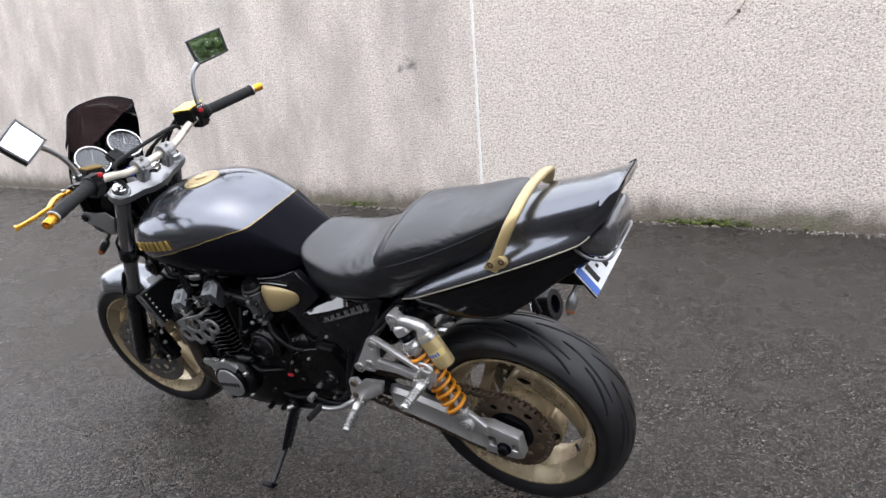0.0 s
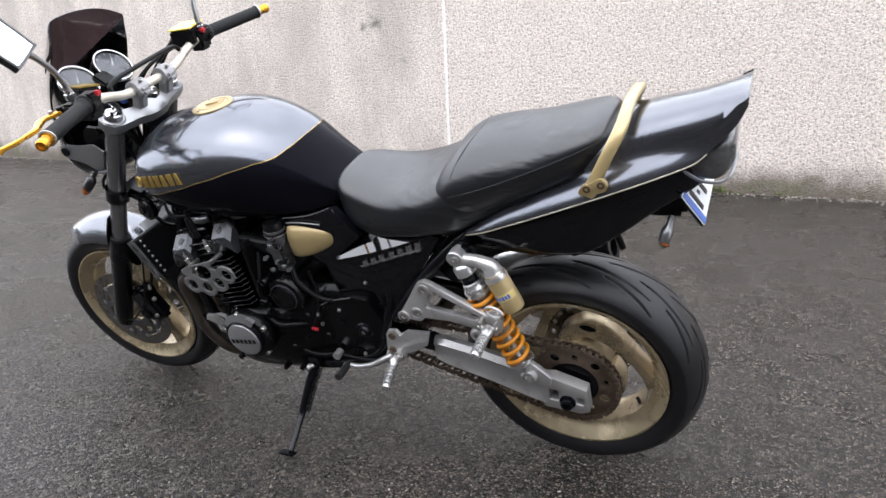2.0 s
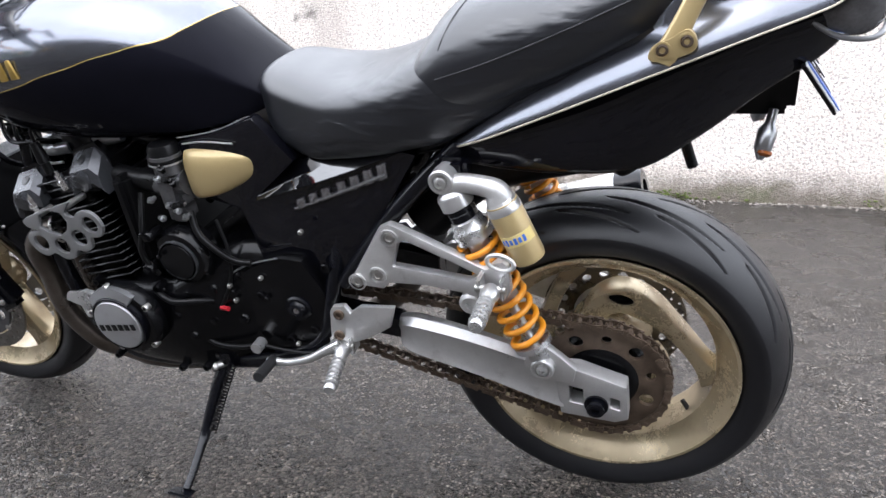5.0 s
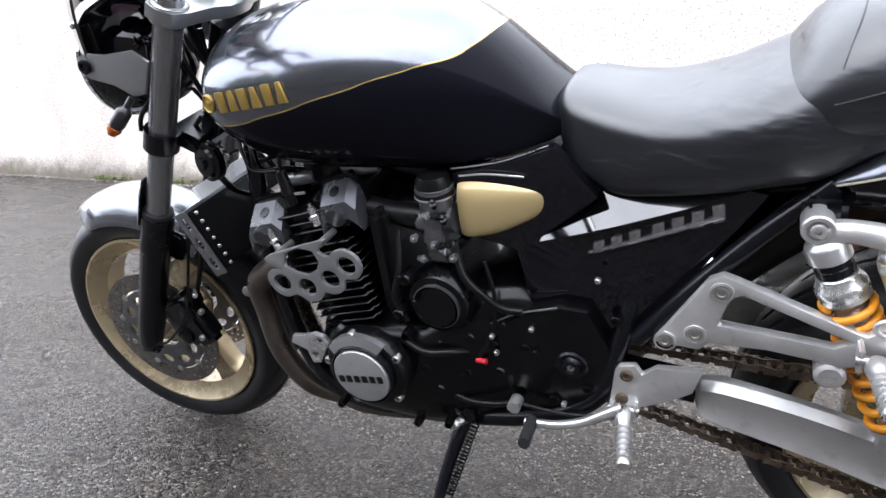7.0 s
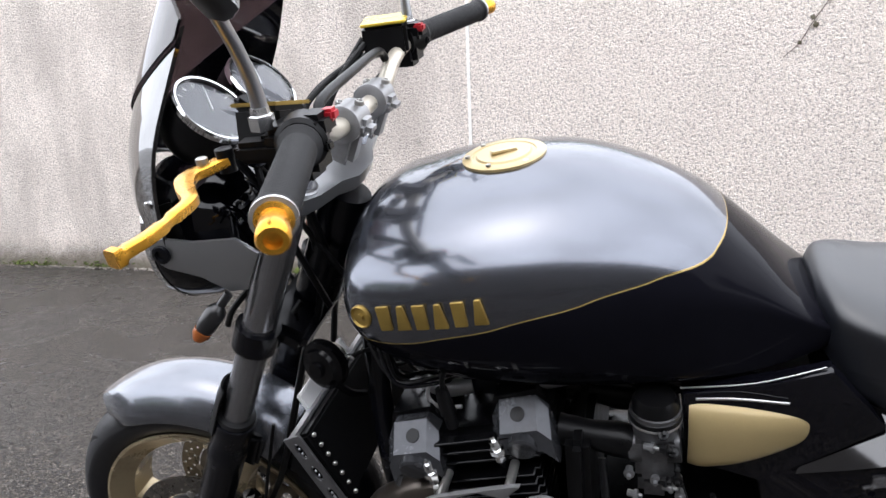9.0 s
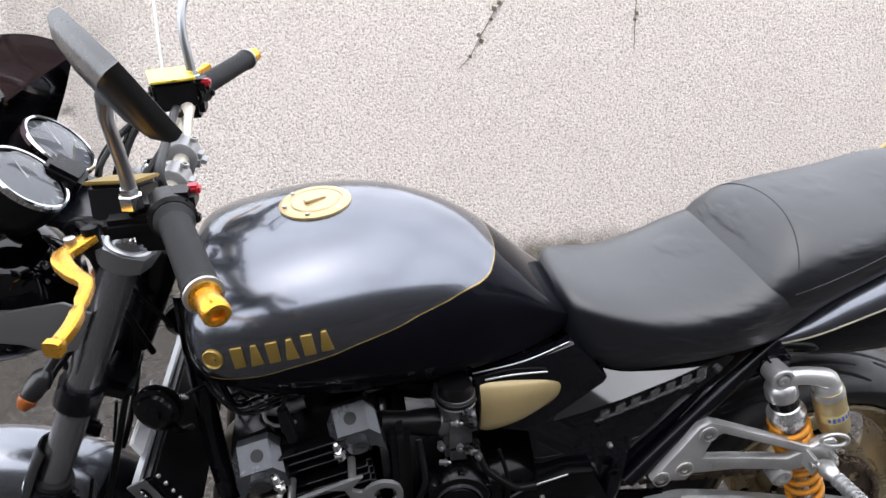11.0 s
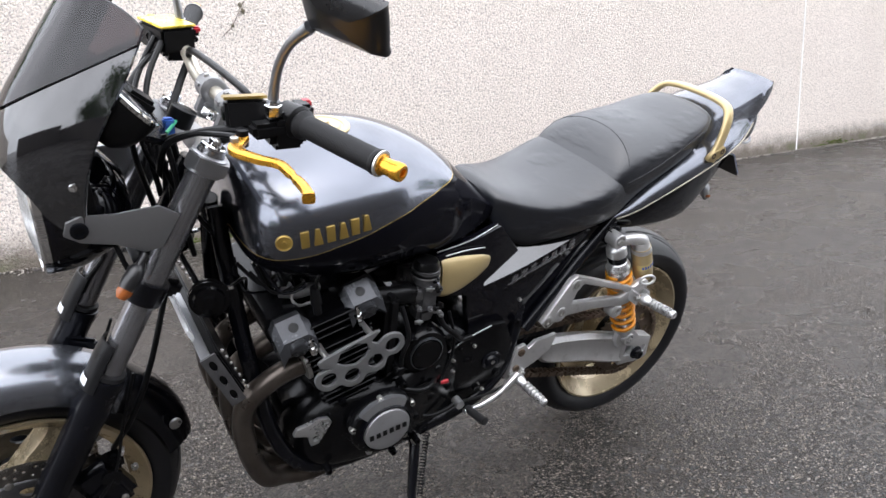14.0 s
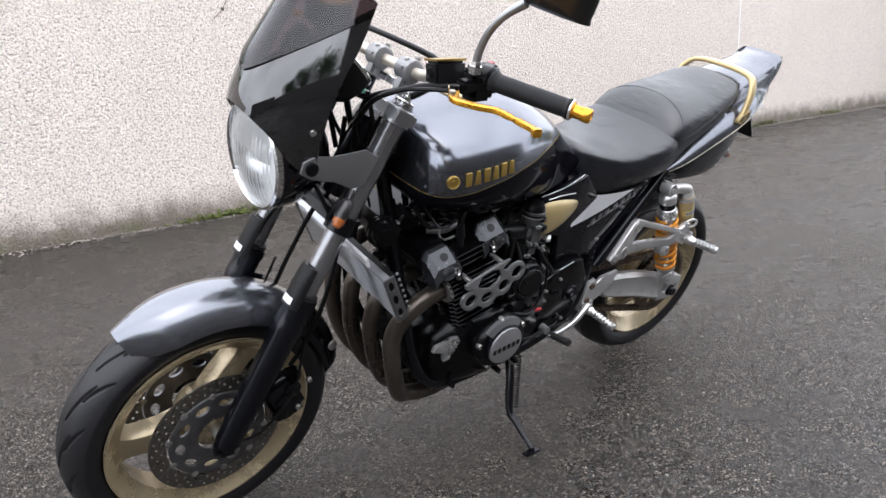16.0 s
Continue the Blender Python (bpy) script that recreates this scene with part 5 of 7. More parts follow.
    # hoses and a wiring loom over the case
    for pts, r in (([(-0.79, -0.155, 0.655), (-0.785, -0.185, 0.60), (-0.80, -0.19, 0.55), (-0.79, -0.18, 0.50)], 0.005), ([(-0.70, -0.15, 0.62), (-0.685, -0.165, 0.585), (-0.655, -0.168, 0.555), (-0.63, -0.16, 0.53), (-0.60, -0.155, 0.525)], 0.006), ([(-0.80, -0.19, 0.47), (-0.755, -0.205, 0.46), (-0.715, -0.19, 0.455), (-0.69, -0.16, 0.44)], 0.006), ([(-0.66, -0.14, 0.60), (-0.645, -0.15, 0.54), (-0.65, -0.16, 0.49), (-0.67, -0.165, 0.45), (-0.68, -0.172, 0.432)], 0.0035), ([(-0.76, -0.17, 0.37), (-0.71, -0.18, 0.35), (-0.66, -0.175, 0.345), (-0.62, -0.168, 0.352)], 0.005)):
        part("hose", tube(pts, r, 10), PLASTIC, e)
    for x, z, r in ((-0.775, 0.585, 0.010), (-0.80, 0.515, 0.012), (-0.690, 0.470, 0.011), (-0.705, 0.400, 0.013), (-0.748, 0.372, 0.010), (-0.650, 0.400, 0.012)):
        part("case_boss", lathe([(-0.03, r), (0.0, r), (0.003, r * 0.8), (0.003, r * 0.55), (0.007, r * 0.55), (0.008, 0)], (x, -float(np.interp(x, (-0.80, -0.74, -0.70, -0.65), (0.19, 0.19, 0.17, 0.158))), z), (0, -1, 0), 14), BLACK_ENGINE, e)
    # sprocket cover: a plump shield
    loops = [[(-0.69, 0.36), (-0.68, 0.50), (-0.655, 0.495), (-0.545, 0.538), (-0.50, 0.535), (-0.468, 0.47), (-0.47, 0.40), (-0.52, 0.345), (-0.60, 0.33)]]
    sc = part("sprocket_cover", plate(loops, -0.12, -0.152, 0.008), BLACK_ENGINE, e)
    for x, z in ((-0.67, 0.385), (-0.56, 0.36), (-0.505, 0.39), (-0.525, 0.444), (-0.6, 0.455), (-0.66, 0.47)):
        bolt((x, -0.152, z), (0, -1, 0), 0.0085, 0.005, sc, BLACK_ENGINE)
    part("switch_tip", tube([(-0.680, -0.172, 0.432), (-0.662, -0.176, 0.434)], 0.0048, 10, 0), RED, sc, "red rubber boot")
    part("case_rib", tube([(-0.665, -0.153, 0.489), (-0.61, -0.154, 0.520), (-0.545, -0.154, 0.539)], 0.0016, 8), ALU_DARK, sc)
    # crash mount bracket, bare aluminium
    loops = [[(-1.0, 0.452), (-0.992, 0.468), (-0.975, 0.470), (-0.945, 0.478), (-0.925, 0.474), (-0.918, 0.462), (-0.93, 0.438), (-0.945, 0.415), (-0.962, 0.412), (-0.968, 0.440)], ring_of(-0.952, 0.430, 0.007, 10), ring_of(-0.935, 0.464, 0.006, 10)]
    part("engine_bracket", plate(loops, -0.205, -0.216, 0.003, Matrix.Translation((-0.034, 0.022, -0.026))), ALU_CLEAN, bike, "bare aluminium engine bracket")
    # ignition cover, oil lines and bolts along the case
    for i, (x, z) in enumerate(((-0.99, 0.335), (-0.955, 0.30), (-0.80, 0.29), (-0.74, 0.30), (-0.765, 0.42), (-0.79, 0.48), (-0.93, 0.48))):
        bolt((x, -0.175 if i else -0.13, z), (0, -1, 0), 0.008, 0.025, e, BLACK_ENGINE)
    for side in (-1, 1):
        part("oil_line", tube([(-1.10, side * 0.09, 0.58), (-1.06, side * 0.10, 0.54), (-1.035, side * 0.08, 0.45), (-1.01, side * 0.07, 0.36)], 0.009, 10), PLASTIC, e)
    return e


make_engine()


def make_carburettors():
    for y in (-0.135, -0.045, 0.045, 0.135):
        c = part("carburettor", merged(lathe([(-0.03, 0.022), (0.03, 0.022)], (-0.728, y, 0.668), (1, 0, 0.1), 20), block((-0.728, y, 0.66), (0.045, 0.05, 0.07), 0.008), lathe([(0, 0.026), (0.02, 0.026), (0.022, 0.03), (0.034, 0.03), (0.036, 0.022), (0.048, 0.018)], (-0.728, y, 0.69), (0, 0, 1), 24), block((-0.728, y, 0.615), (0.04, 0.044, 0.035), 0.008)), CARB_ALLOY, bike, "dull alloy carburettor")
        part("inlet_rubber", lathe([(0, 0.021), (0.02, 0.022), (0.05, 0.018), (0.09, 0.02)], (-0.755, y, 0.668), (-1, 0, 0.12), 20), PLASTIC, c)
        part("float_bowl_screw", lathe([(0, 0.004), (0.006, 0.004), (0.006, 0)], (-0.700, y - 0.022, 0.64), (0, -1, 0), 8), STEEL, c)
        part("top_cap", lathe([(0, 0.031), (0.006, 0.031), (0.008, 0.028), (0.022, 0.027), (0.03, 0.023), (0.031, 0)], (-0.728, y, 0.712), (0, 0, 1), 24), PLASTIC, c, "black plastic carburettor top")
        part("cap_band", lathe([(0, 0.0315), (0.003, 0.0315)], (-0.728, y, 0.709), (0, 0, 1), 24), ALU_CLEAN, c)
        rnd = random.Random(int(1000 + y * 1000))
        for j in range(11):
            q = Vector((-0.728 + rnd.uniform(-0.03, 0.03), y - 0.026 - rnd.uniform(0, 0.006), rnd.uniform(0.605, 0.705)))
            ax = rnd.choice(((0, -1, 0), (1, -0.3, 0.1), (0.2, -0.6, 1)))
            part("carb_fitting", lathe([(-0.006, 0.0045), (0.002, 0.0045), (0.002, 0.0065), (0.006, 0.0065), (0.007, 0.003), (0.012, 0.0025)], q, ax, 8), (ALU_DARK, PLASTIC, ALU_DARK, BLACK_ENGINE)[j % 4], c)
    # added black slab: stands in for the shade behind the cylinders
    part("dark_slab", block((-0.818, 0, 0.595), (0.03, 0.352, 0.19), 0.01), PLASTIC, bike, "black slab added for the shade behind the cylinders")
    part("air_box", block((-0.61, 0, 0.68), (0.13, 0.2, 0.12), 0.02), PLASTIC, bike, "black plastic air box")


make_carburettors()


def make_under_tank():
    c = part("coil_bracket", block((-0.935, -0.10, 0.728), (0.075, 0.03, 0.045), 0.004), BLACK_FRAME, bike, "black bracket with bright edge under the tank")
    part("bright_edge", block((-0.935, -0.112, 0.753), (0.085, 0.012, 0.006), 0.002, Matrix.Rotation(-0.06, 4, "Y")), ALU_CLEAN, c)
    for x, z in ((-0.995, 0.716), (-0.868, 0.740)):
        p = part("air_pipe", tube([(x - 0.035, -0.10, z - 0.004), (x, -0.118, z), (x + 0.038, -0.112, z + 0.004)], [0.010, 0.012, 0.011], 12), ALU_DARK, bike, "dull metal air pipe")
        part("hose", tube([(x, -0.11, z - 0.01), (x - 0.01, -0.09, z - 0.04), (x + 0.02, -0.06, z - 0.05)], 0.006, 8), PLASTIC, p)
    part("breather", tube([(-1.01, -0.125, 0.735), (-1.015, -0.13, 0.71), (-1.0, -0.132, 0.695), (-0.97, -0.13, 0.697)], 0.0028, 8), ALU, bike, "thin bare breather pipe")
    rnd = random.Random(11)
    for i in range(13):
        x, z = rnd.uniform(-0.79, -0.48), rnd.uniform(0.33, 0.60)
        part("case_screw", lathe([(0, 0.0045), (0.006, 0.0045), (0.0075, 0.003), (0.0075, 0)], (x, -float(np.interp(x, (-0.78, -0.70, -0.62, -0.5), (0.19, 0.17, 0.154, 0.152))) - rnd.uniform(0, 0.006), z), (0, -1, 0), 8), STEEL if i % 3 == 0 else BLACK_ENGINE, bpy.data.objects["engine"])


make_under_tank()


def make_exhaust():
    ex = None
    for i, y in enumerate((-0.155, -0.055, 0.055, 0.155)):
        turn = (-0.105, -0.05, 0.01, 0.07)[i]
        p = [(-0.99, y, 0.578), (-1.05, y, 0.562), (-1.105, y * 0.98, 0.52), (-1.118, y * 0.9, 0.45), (-1.105, y * 0.8 + turn * 0.2, 0.36), (-1.07, y * 0.5 + turn * 0.5, 0.275), (-1.02, turn, 0.235), (-0.95, turn, 0.222), (-0.8, turn * 0.8, 0.22)]
        bm = tube(p, 0.0215, 16, 7)
        if ex is None:
            ex = part("exhaust", bm, EXHAUST, bike, "heat-browned steel four-into-one exhaust")
        else:
            part("header_pipe", bm, EXHAUST, ex)
        part("flange", lathe([(0, 0.034), (0.008, 0.034), (0.010, 0.030), (0.010, 0.02)], (-0.995, y, 0.577), (-0.96, 0, -0.25), 20), STEEL, ex)
    a, b = Vector((-0.345, 0.200, 0.410)), Vector((0.042, 0.204, 0.516))
    can = part("silencer", lathe([(-0.03, 0.026), (0.0, 0.036), (0.02, 0.047), (0.03, 0.049), (0.345, 0.049), (0.347, 0.051), (0.353, 0.051), (0.355, 0.049)], a, b - a, 32), ALU_CLEAN, ex, "dull aluminium silencer on the far side")
    d = (b - a).normalized()
    part("end_cap", lathe([(0, 0.0485), (0.045, 0.0475), (0.05, 0.044), (0.05, 0.026), (0.03, 0.024), (0.03, 0)], a + d * 0.355, d, 32), BLACK_FRAME, can)
    part("link_pipe", tube([(-0.52, 0.10, 0.248), (-0.46, 0.15, 0.285), (-0.40, 0.185, 0.36), tuple(a - d * 0.02)], 0.026, 16), EXHAUST, ex)
    part("collector", tube([(-0.82, 0.0, 0.222), (-0.7, 0.02, 0.222), (-0.6, 0.06, 0.23), (-0.5, 0.11, 0.25)], [0.06, 0.045, 0.032, 0.03], 18), EXHAUST, ex)


make_exhaust()


COOLER_END = surface("dull_cooler_end", (0.15, 0.15, 0.155), 0.36, 0.7, 200, 20, 0.25, 0.1)


def make_oil_cooler():
    T = Matrix.Translation((-1.160, 0, 0.622)) @ Matrix.Rotation(radians(-24), 4, "Y")
    bm = block((0, 0, 0), (0.03, 0.385, 0.115), 0.004)
    bm.transform(T)
    c = part("oil_cooler", bm, PLASTIC, bike, "aluminium finned oil cooler")
    for i in range(14):
        bm = block((-0.016, 0, -0.053 + i * 0.0082), (0.006, 0.38, 0.0026), 0.0008, segments=1)
        bm.transform(T)
        part("fin", bm, ALU_DARK, c)
    for side in (-1, 1):
        bm = plate([[(-0.020, -0.064), (0.008, -0.064), (0.008, 0.064), (-0.020, 0.064)]] + [ring_of(-0.006, z, 0.006, 12, 0.0135) for z in (-0.04, 0.0, 0.04)], side * 0.196, side * 0.200, 0.001)
        bm.transform(T)
        sp = part("side_plate", bm, COOLER_END, c, "dull slotted end plate")
        for i in range(7):
            bm = lathe([(0, 0.0032), (0.003, 0.0032), (0.0042, 0.002), (0.0042, 0)], (0.019, side * 0.186, -0.052 + i * 0.0172), (0.6, side, 0), 8)
            bm.transform(T)
            part("rivet", bm, STEEL, sp)
    bm = block((-0.008, 0, 0.060), (0.016, 0.396, 0.006), 0.002)
    bm.transform(T)
    part("top_plate", bm, ALU_DARK, c)
    # the sky's reflection on this mount is painted as a pale colour
    bm = block((-0.014, -0.062, 0.073), (0.007, 0.15, 0.030), 0.002)
    bm.transform(T)
    part("top_mount", bm, SKY_LIT_ALLOY, c, "alloy mount on the cooler's top, sky reflection painted pale")
    # two horns beside the steering head, each a ribbed drum on a strap
    for side in (-1, 1):
        at, out = Vector((-1.160, side * 0.108, 0.742)), Vector((-0.25, side, 0.1))
        h = part("horn", lathe([(-0.012, 0.0), (-0.012, 0.022), (0, 0.030), (0.006, 0.036), (0.009, 0.036), (0.011, 0.031), (0.014, 0.031), (0.016, 0.035), (0.019, 0.035), (0.021, 0.028), (0.026, 0.025), (0.028, 0.012), (0.034, 0.011), (0.034, 0)], at, out, 30), BLACK_ENGINE, bike, "round ribbed black horn")
        part("strap", tube([at + Vector((0, side * 0.004, -0.03)), at + Vector((0.012, -side * 0.01, -0.062)), at + Vector((0.02, -side * 0.04, -0.085))], 0.006, 8), BLACK_FRAME, h)
        part("terminal", block(at + Vector((0.034, side * 0.006, 0.012)), (0.014, 0.008, 0.006), 0.001), ALU_CLEAN, h)
        part("wire", tube([at + Vector((0.036, side * 0.006, 0.012)), at + Vector((0.055, -side * 0.002, 0.018)), at + Vector((0.075, -side * 0.03, 0.0)), at + Vector((0.08, -side * 0.05, -0.04))], 0.003, 8), PLASTIC, h)
    # loose wiring under the front of the tank
    rnd = random.Random(4)
    for i in range(7):
        y = -0.06 - 0.012 * i
        a = Vector((-1.09 + rnd.uniform(-0.02, 0.02), y, 0.80 + rnd.uniform(-0.02, 0.01)))
        b = Vector((-1.03 + rnd.uniform(-0.02, 0.04), y - 0.01, 0.72 + rnd.uniform(-0.03, 0.03)))
        part("wire", tube([a, (a + b) / 2 + Vector((rnd.uniform(-0.03, 0.01), -0.02, -0.02)), b, b + Vector((0.02, 0.06, -0.03))], rnd.uniform(0.0022, 0.004), 8), PLASTIC if i % 3 else BLACK_FRAME, c)


make_oil_cooler()


def make_stand():
    s = part("side_stand", tube([(-0.722, -0.150, 0.292), (-0.736, -0.184, 0.251), (-0.750, -0.210, 0.205), (-0.761, -0.234, 0.163), (-0.760, -0.262, 0.145), (-0.757, -0.300, 0.124), (-0.755, -0.334, 0.108)], [0.0135, 0.0125, 0.0115, 0.0105, 0.0085, 0.008, 0.0078], 14), BLACK_FRAME, bike, "black steel side stand")
    bm = block((0, 0, 0), (0.050, 0.026, 0.006), 0.0028)
    bm.transform(Matrix.Translation((-0.764, -0.340, 0.1045)) @ Matrix.Rotation(-LEAN_ANGLE, 4, "X"))
    part("stand_foot", bm, BLACK_FRAME, s)
    part("stand_bracket", merged(block((-0.72, -0.15, 0.305), (0.055, 0.045, 0.045), 0.008), block((-0.745, -0.162, 0.318), (0.05, 0.02, 0.022), 0.005)), BLACK_FRAME, s)
    part("pivot_bolt", lathe([(-0.02, 0.008), (0.014, 0.008), (0.016, 0.011), (0.024, 0.011), (0.025, 0.008), (0.025, 0)], (-0.724, -0.166, 0.288), (-0.5, -0.7, 0.1), 12), STEEL, s)
    a, b = Vector((-0.700, -0.172, 0.290)), Vector((-0.742, -0.236, 0.168))
    d = (b - a)
    u = d.orthogonal().normalized()
    v = d.normalized().cross(u)
    pts = [tuple(a + d * f + 0.0065 * (math.cos(f * 130) * u + math.sin(f * 130) * v)) for f in np.linspace(0, 1, 210)]
    part("return_spring", tube(pts, 0.0017, 6, 0), BLACK_ENGINE, s)


make_stand()


# ---- front end ----
def on_fork(z, y):
    """A point on a fork leg's axis."""
    return Vector((-1.153 - (1.010 - z) * 0.504, y, z))


def make_fork():
    for side in (-1, 1):
        y = side * 0.113
        a, b = on_fork(1.012, y), on_fork(0.60, y)
        d = (b - a).normalized()
        ln = (b - a).length
        f = turned(part("fork_leg", lathe([(-0.012, 0.012), (-0.012, 0.020), (-0.006, 0.0225), (0.01, 0.0245), (0.012, 0.0240), (0.235, 0.0240), (0.236, 0.0225), (ln, 0.0225)], a, d, 32), FORK_SILVER, bike, "grey fork leg with black lower slider"))
        part("fork_cap", lathe([(0, 0.0215), (0.004, 0.0215), (0.006, 0.019), (0.006, 0.011), (0.014, 0.011), (0.016, 0.008), (0.016, 0.004), (0.024, 0.004), (0.024, 0)], a - d * 0.012, -d, 28), CHROME, f)
        s = on_fork(0.625, y)
        part("slider", lathe([(-0.006, 0.0235), (-0.004, 0.032), (0.014, 0.033), (0.022, 0.031), (0.05, 0.0305), (0.06, 0.032), (0.075, 0.032), (0.09, 0.030), (0.30, 0.029), (0.355, 0.028), (0.370, 0.023), (0.373, 0.010)], s, d, 32), BLACK_FRAME, f, "black fork slider")
        part("dust_seal", lathe([(-0.016, 0.0228), (-0.014, 0.0285), (-0.006, 0.029), (-0.004, 0.0245)], s, d, 32), RUBBER, f)
        # stone guard in front of the seal
        rings = []
        for q, r in ((0.02, 0.036), (-0.05, 0.036), (-0.075, 0.033)):
            c = s + d * q
            side_v = Vector((0, 1, 0))
            fwd = Vector((0, 1, 0)).cross(d)
            if fwd.x > 0:
                fwd = -fwd
            ring = [c + r * (math.cos(t) * fwd + math.sin(t) * side_v) for t in np.linspace(-0.95, 0.95, 9)] + [c + (r - 0.003) * (math.cos(t) * fwd + math.sin(t) * side_v) for t in np.linspace(0.95, -0.95, 9)]
            rings.append(ring)
        part("stone_guard", loft(rings), PLASTIC, f)
        part("guard_decal", loft([[s + d * q + 0.0372 * (math.cos(t) * fwd + math.sin(t) * side_v) for t in np.linspace(-0.4, 0.4, 7)] for q in (-0.003, 0.012)], closed=False), WHITE_DECAL, f)
        # axle clamp and caliper
        part("axle_clamp", block((-1.512, side * 0.112, 0.295), (0.05, 0.034, 0.055), 0.012), BLACK_FRAME, f)
        cal = block((0, 0, 0), (0.075, 0.05, 0.13), 0.014, segments=3)
        cal.transform(Matrix.Translation((-1.375, side * 0.095, 0.365)) @ Matrix.Rotation(radians(-25), 4, "Y"))
        c = turned(part("brake_caliper", cal, BLACK_FRAME if side < 0 else ALU_DARK, bike, "black four-piston brake caliper" if side < 0 else "dull alloy four-piston brake caliper"))
        for z in (0.335, 0.395):
            part("piston_cap", lathe([(0, 0.019), (0.006, 0.019), (0.009, 0.014), (0.009, 0)], (-1.375 + (z - 0.365) * 0.45, side * 0.119, z), (0, side, 0), 24), BLACK_ENGINE, c)
        part("caliper_bridge", merged(block((-1.392, side * 0.083, 0.372), (0.030, 0.060, 0.10), 0.006, Matrix.Rotation(radians(-25), 4, "Y")), block((-1.352, side * 0.100, 0.418), (0.030, 0.034, 0.028), 0.006)), BLACK_ENGINE, c)
        for q in ((-1.345, 0.335), (-1.322, 0.405), (-1.398, 0.325)):
            bolt((q[0], side * 0.117, q[1]), (0, side, 0), 0.0065, 0.009, c, STEEL)
        part("bleed_nipple", lathe([(0, 0.005), (0.008, 0.005), (0.010, 0.003), (0.018, 0.003), (0.018, 0)], (-1.340, side * 0.105, 0.430), (0.3, 0, 1), 8), ALU_CLEAN, c)
        part("speed_wire", tube([(-1.49, side * 0.122, 0.30), (-1.43, side * 0.135, 0.325), (-1.36, side * 0.125, 0.40), (-1.33, side * 0.105, 0.50), (-1.30, side * 0.09, 0.60)], 0.003, 8), PLASTIC, c)
        part("pad_pin_dot", lathe([(0, 0.006), (0.003, 0.006), (0.003, 0)], (-1.352, side * 0.1205, 0.40), (0, side, 0), 12), RED if side < 0 else BLUE, c)
        part("brake_hose", tube([(-1.35, side * 0.085, 0.43), (-1.31, side * 0.09, 0.50), (-1.27, side * 0.085, 0.60), (-1.23, side * 0.06, 0.72), (-1.2, side * 0.03, 0.80), (-1.19, side * 0.02, 0.95)], 0.0055, 10), PLASTIC, c)
    # lower yoke with clamp collars, and the upper yoke
    T = Matrix.Translation(on_fork(0.785, 0)) @ Matrix.Rotation(radians(26.8), 4, "Y")
    bm = block((0.03, 0, 0), (0.075, 0.2, 0.034), 0.01)
    bm.transform(T)
    for side in (-1, 1):
        c = on_fork(0.785, side * 0.113)
        bm = merged(bm, lathe([(-0.019, 0.0225), (-0.019, 0.0315), (0.019, 0.0315), (0.019, 0.0225)], c, HEAD_AXIS, 32))
    turned(part("lower_yoke", bm, BLACK_FRAME, bike, "black lower fork yoke"))
    T = Matrix.Translation(on_fork(1.0, 0)) @ Matrix.Rotation(radians(26.8), 4, "Y")
    shape = [(-0.034, 0.113), (-0.024, 0.14), (0.0, 0.148), (0.026, 0.14), (0.036, 0.113), (0.044, 0.06), (0.056, 0.03), (0.058, 0), (0.056, -0.03), (0.044, -0.06), (0.036, -0.113), (0.026, -0.14), (0.0, -0.148), (-0.024, -0.14), (-0.034, -0.113), (-0.012, -0.07), (0.0, -0.04), (0.0, 0.04), (-0.012, 0.07)]
    bm = bmesh.new()
    loft([[(x, y, z) for x, y in shape] for z in (-0.011, 0.011)], bm=bm)
    softened(bm, 0.004, 2, 50)
    bm.transform(T)
    y_ = turned(part("upper_yoke", bm, ALU_DARK, bike, "grey alloy upper fork yoke"))
    for side in (-1, 1):
        part("yoke_collar", lathe([(-0.017, 0.0225), (-0.017, 0.030), (0.013, 0.030), (0.015, 0.027), (0.015, 0.0225)], on_fork(1.0, side * 0.113), HEAD_AXIS, 28), ALU_DARK, y_)
    part("stem_nut", lathe([(0.008, 0.02), (0.022, 0.02), (0.024, 0.015), (0.024, 0)], on_fork(1.0, 0) + Vector((0.042, 0, 0.02)), HEAD_AXIS, 6), CHROME, y_)
    part("head_tube", lathe([(-0.01, 0.034), (0.17, 0.034)], on_fork(0.80, 0) + Vector((0.045, 0, 0)), HEAD_AXIS, 28), BLACK_FRAME, bpy.data.objects["frame"])


make_fork()


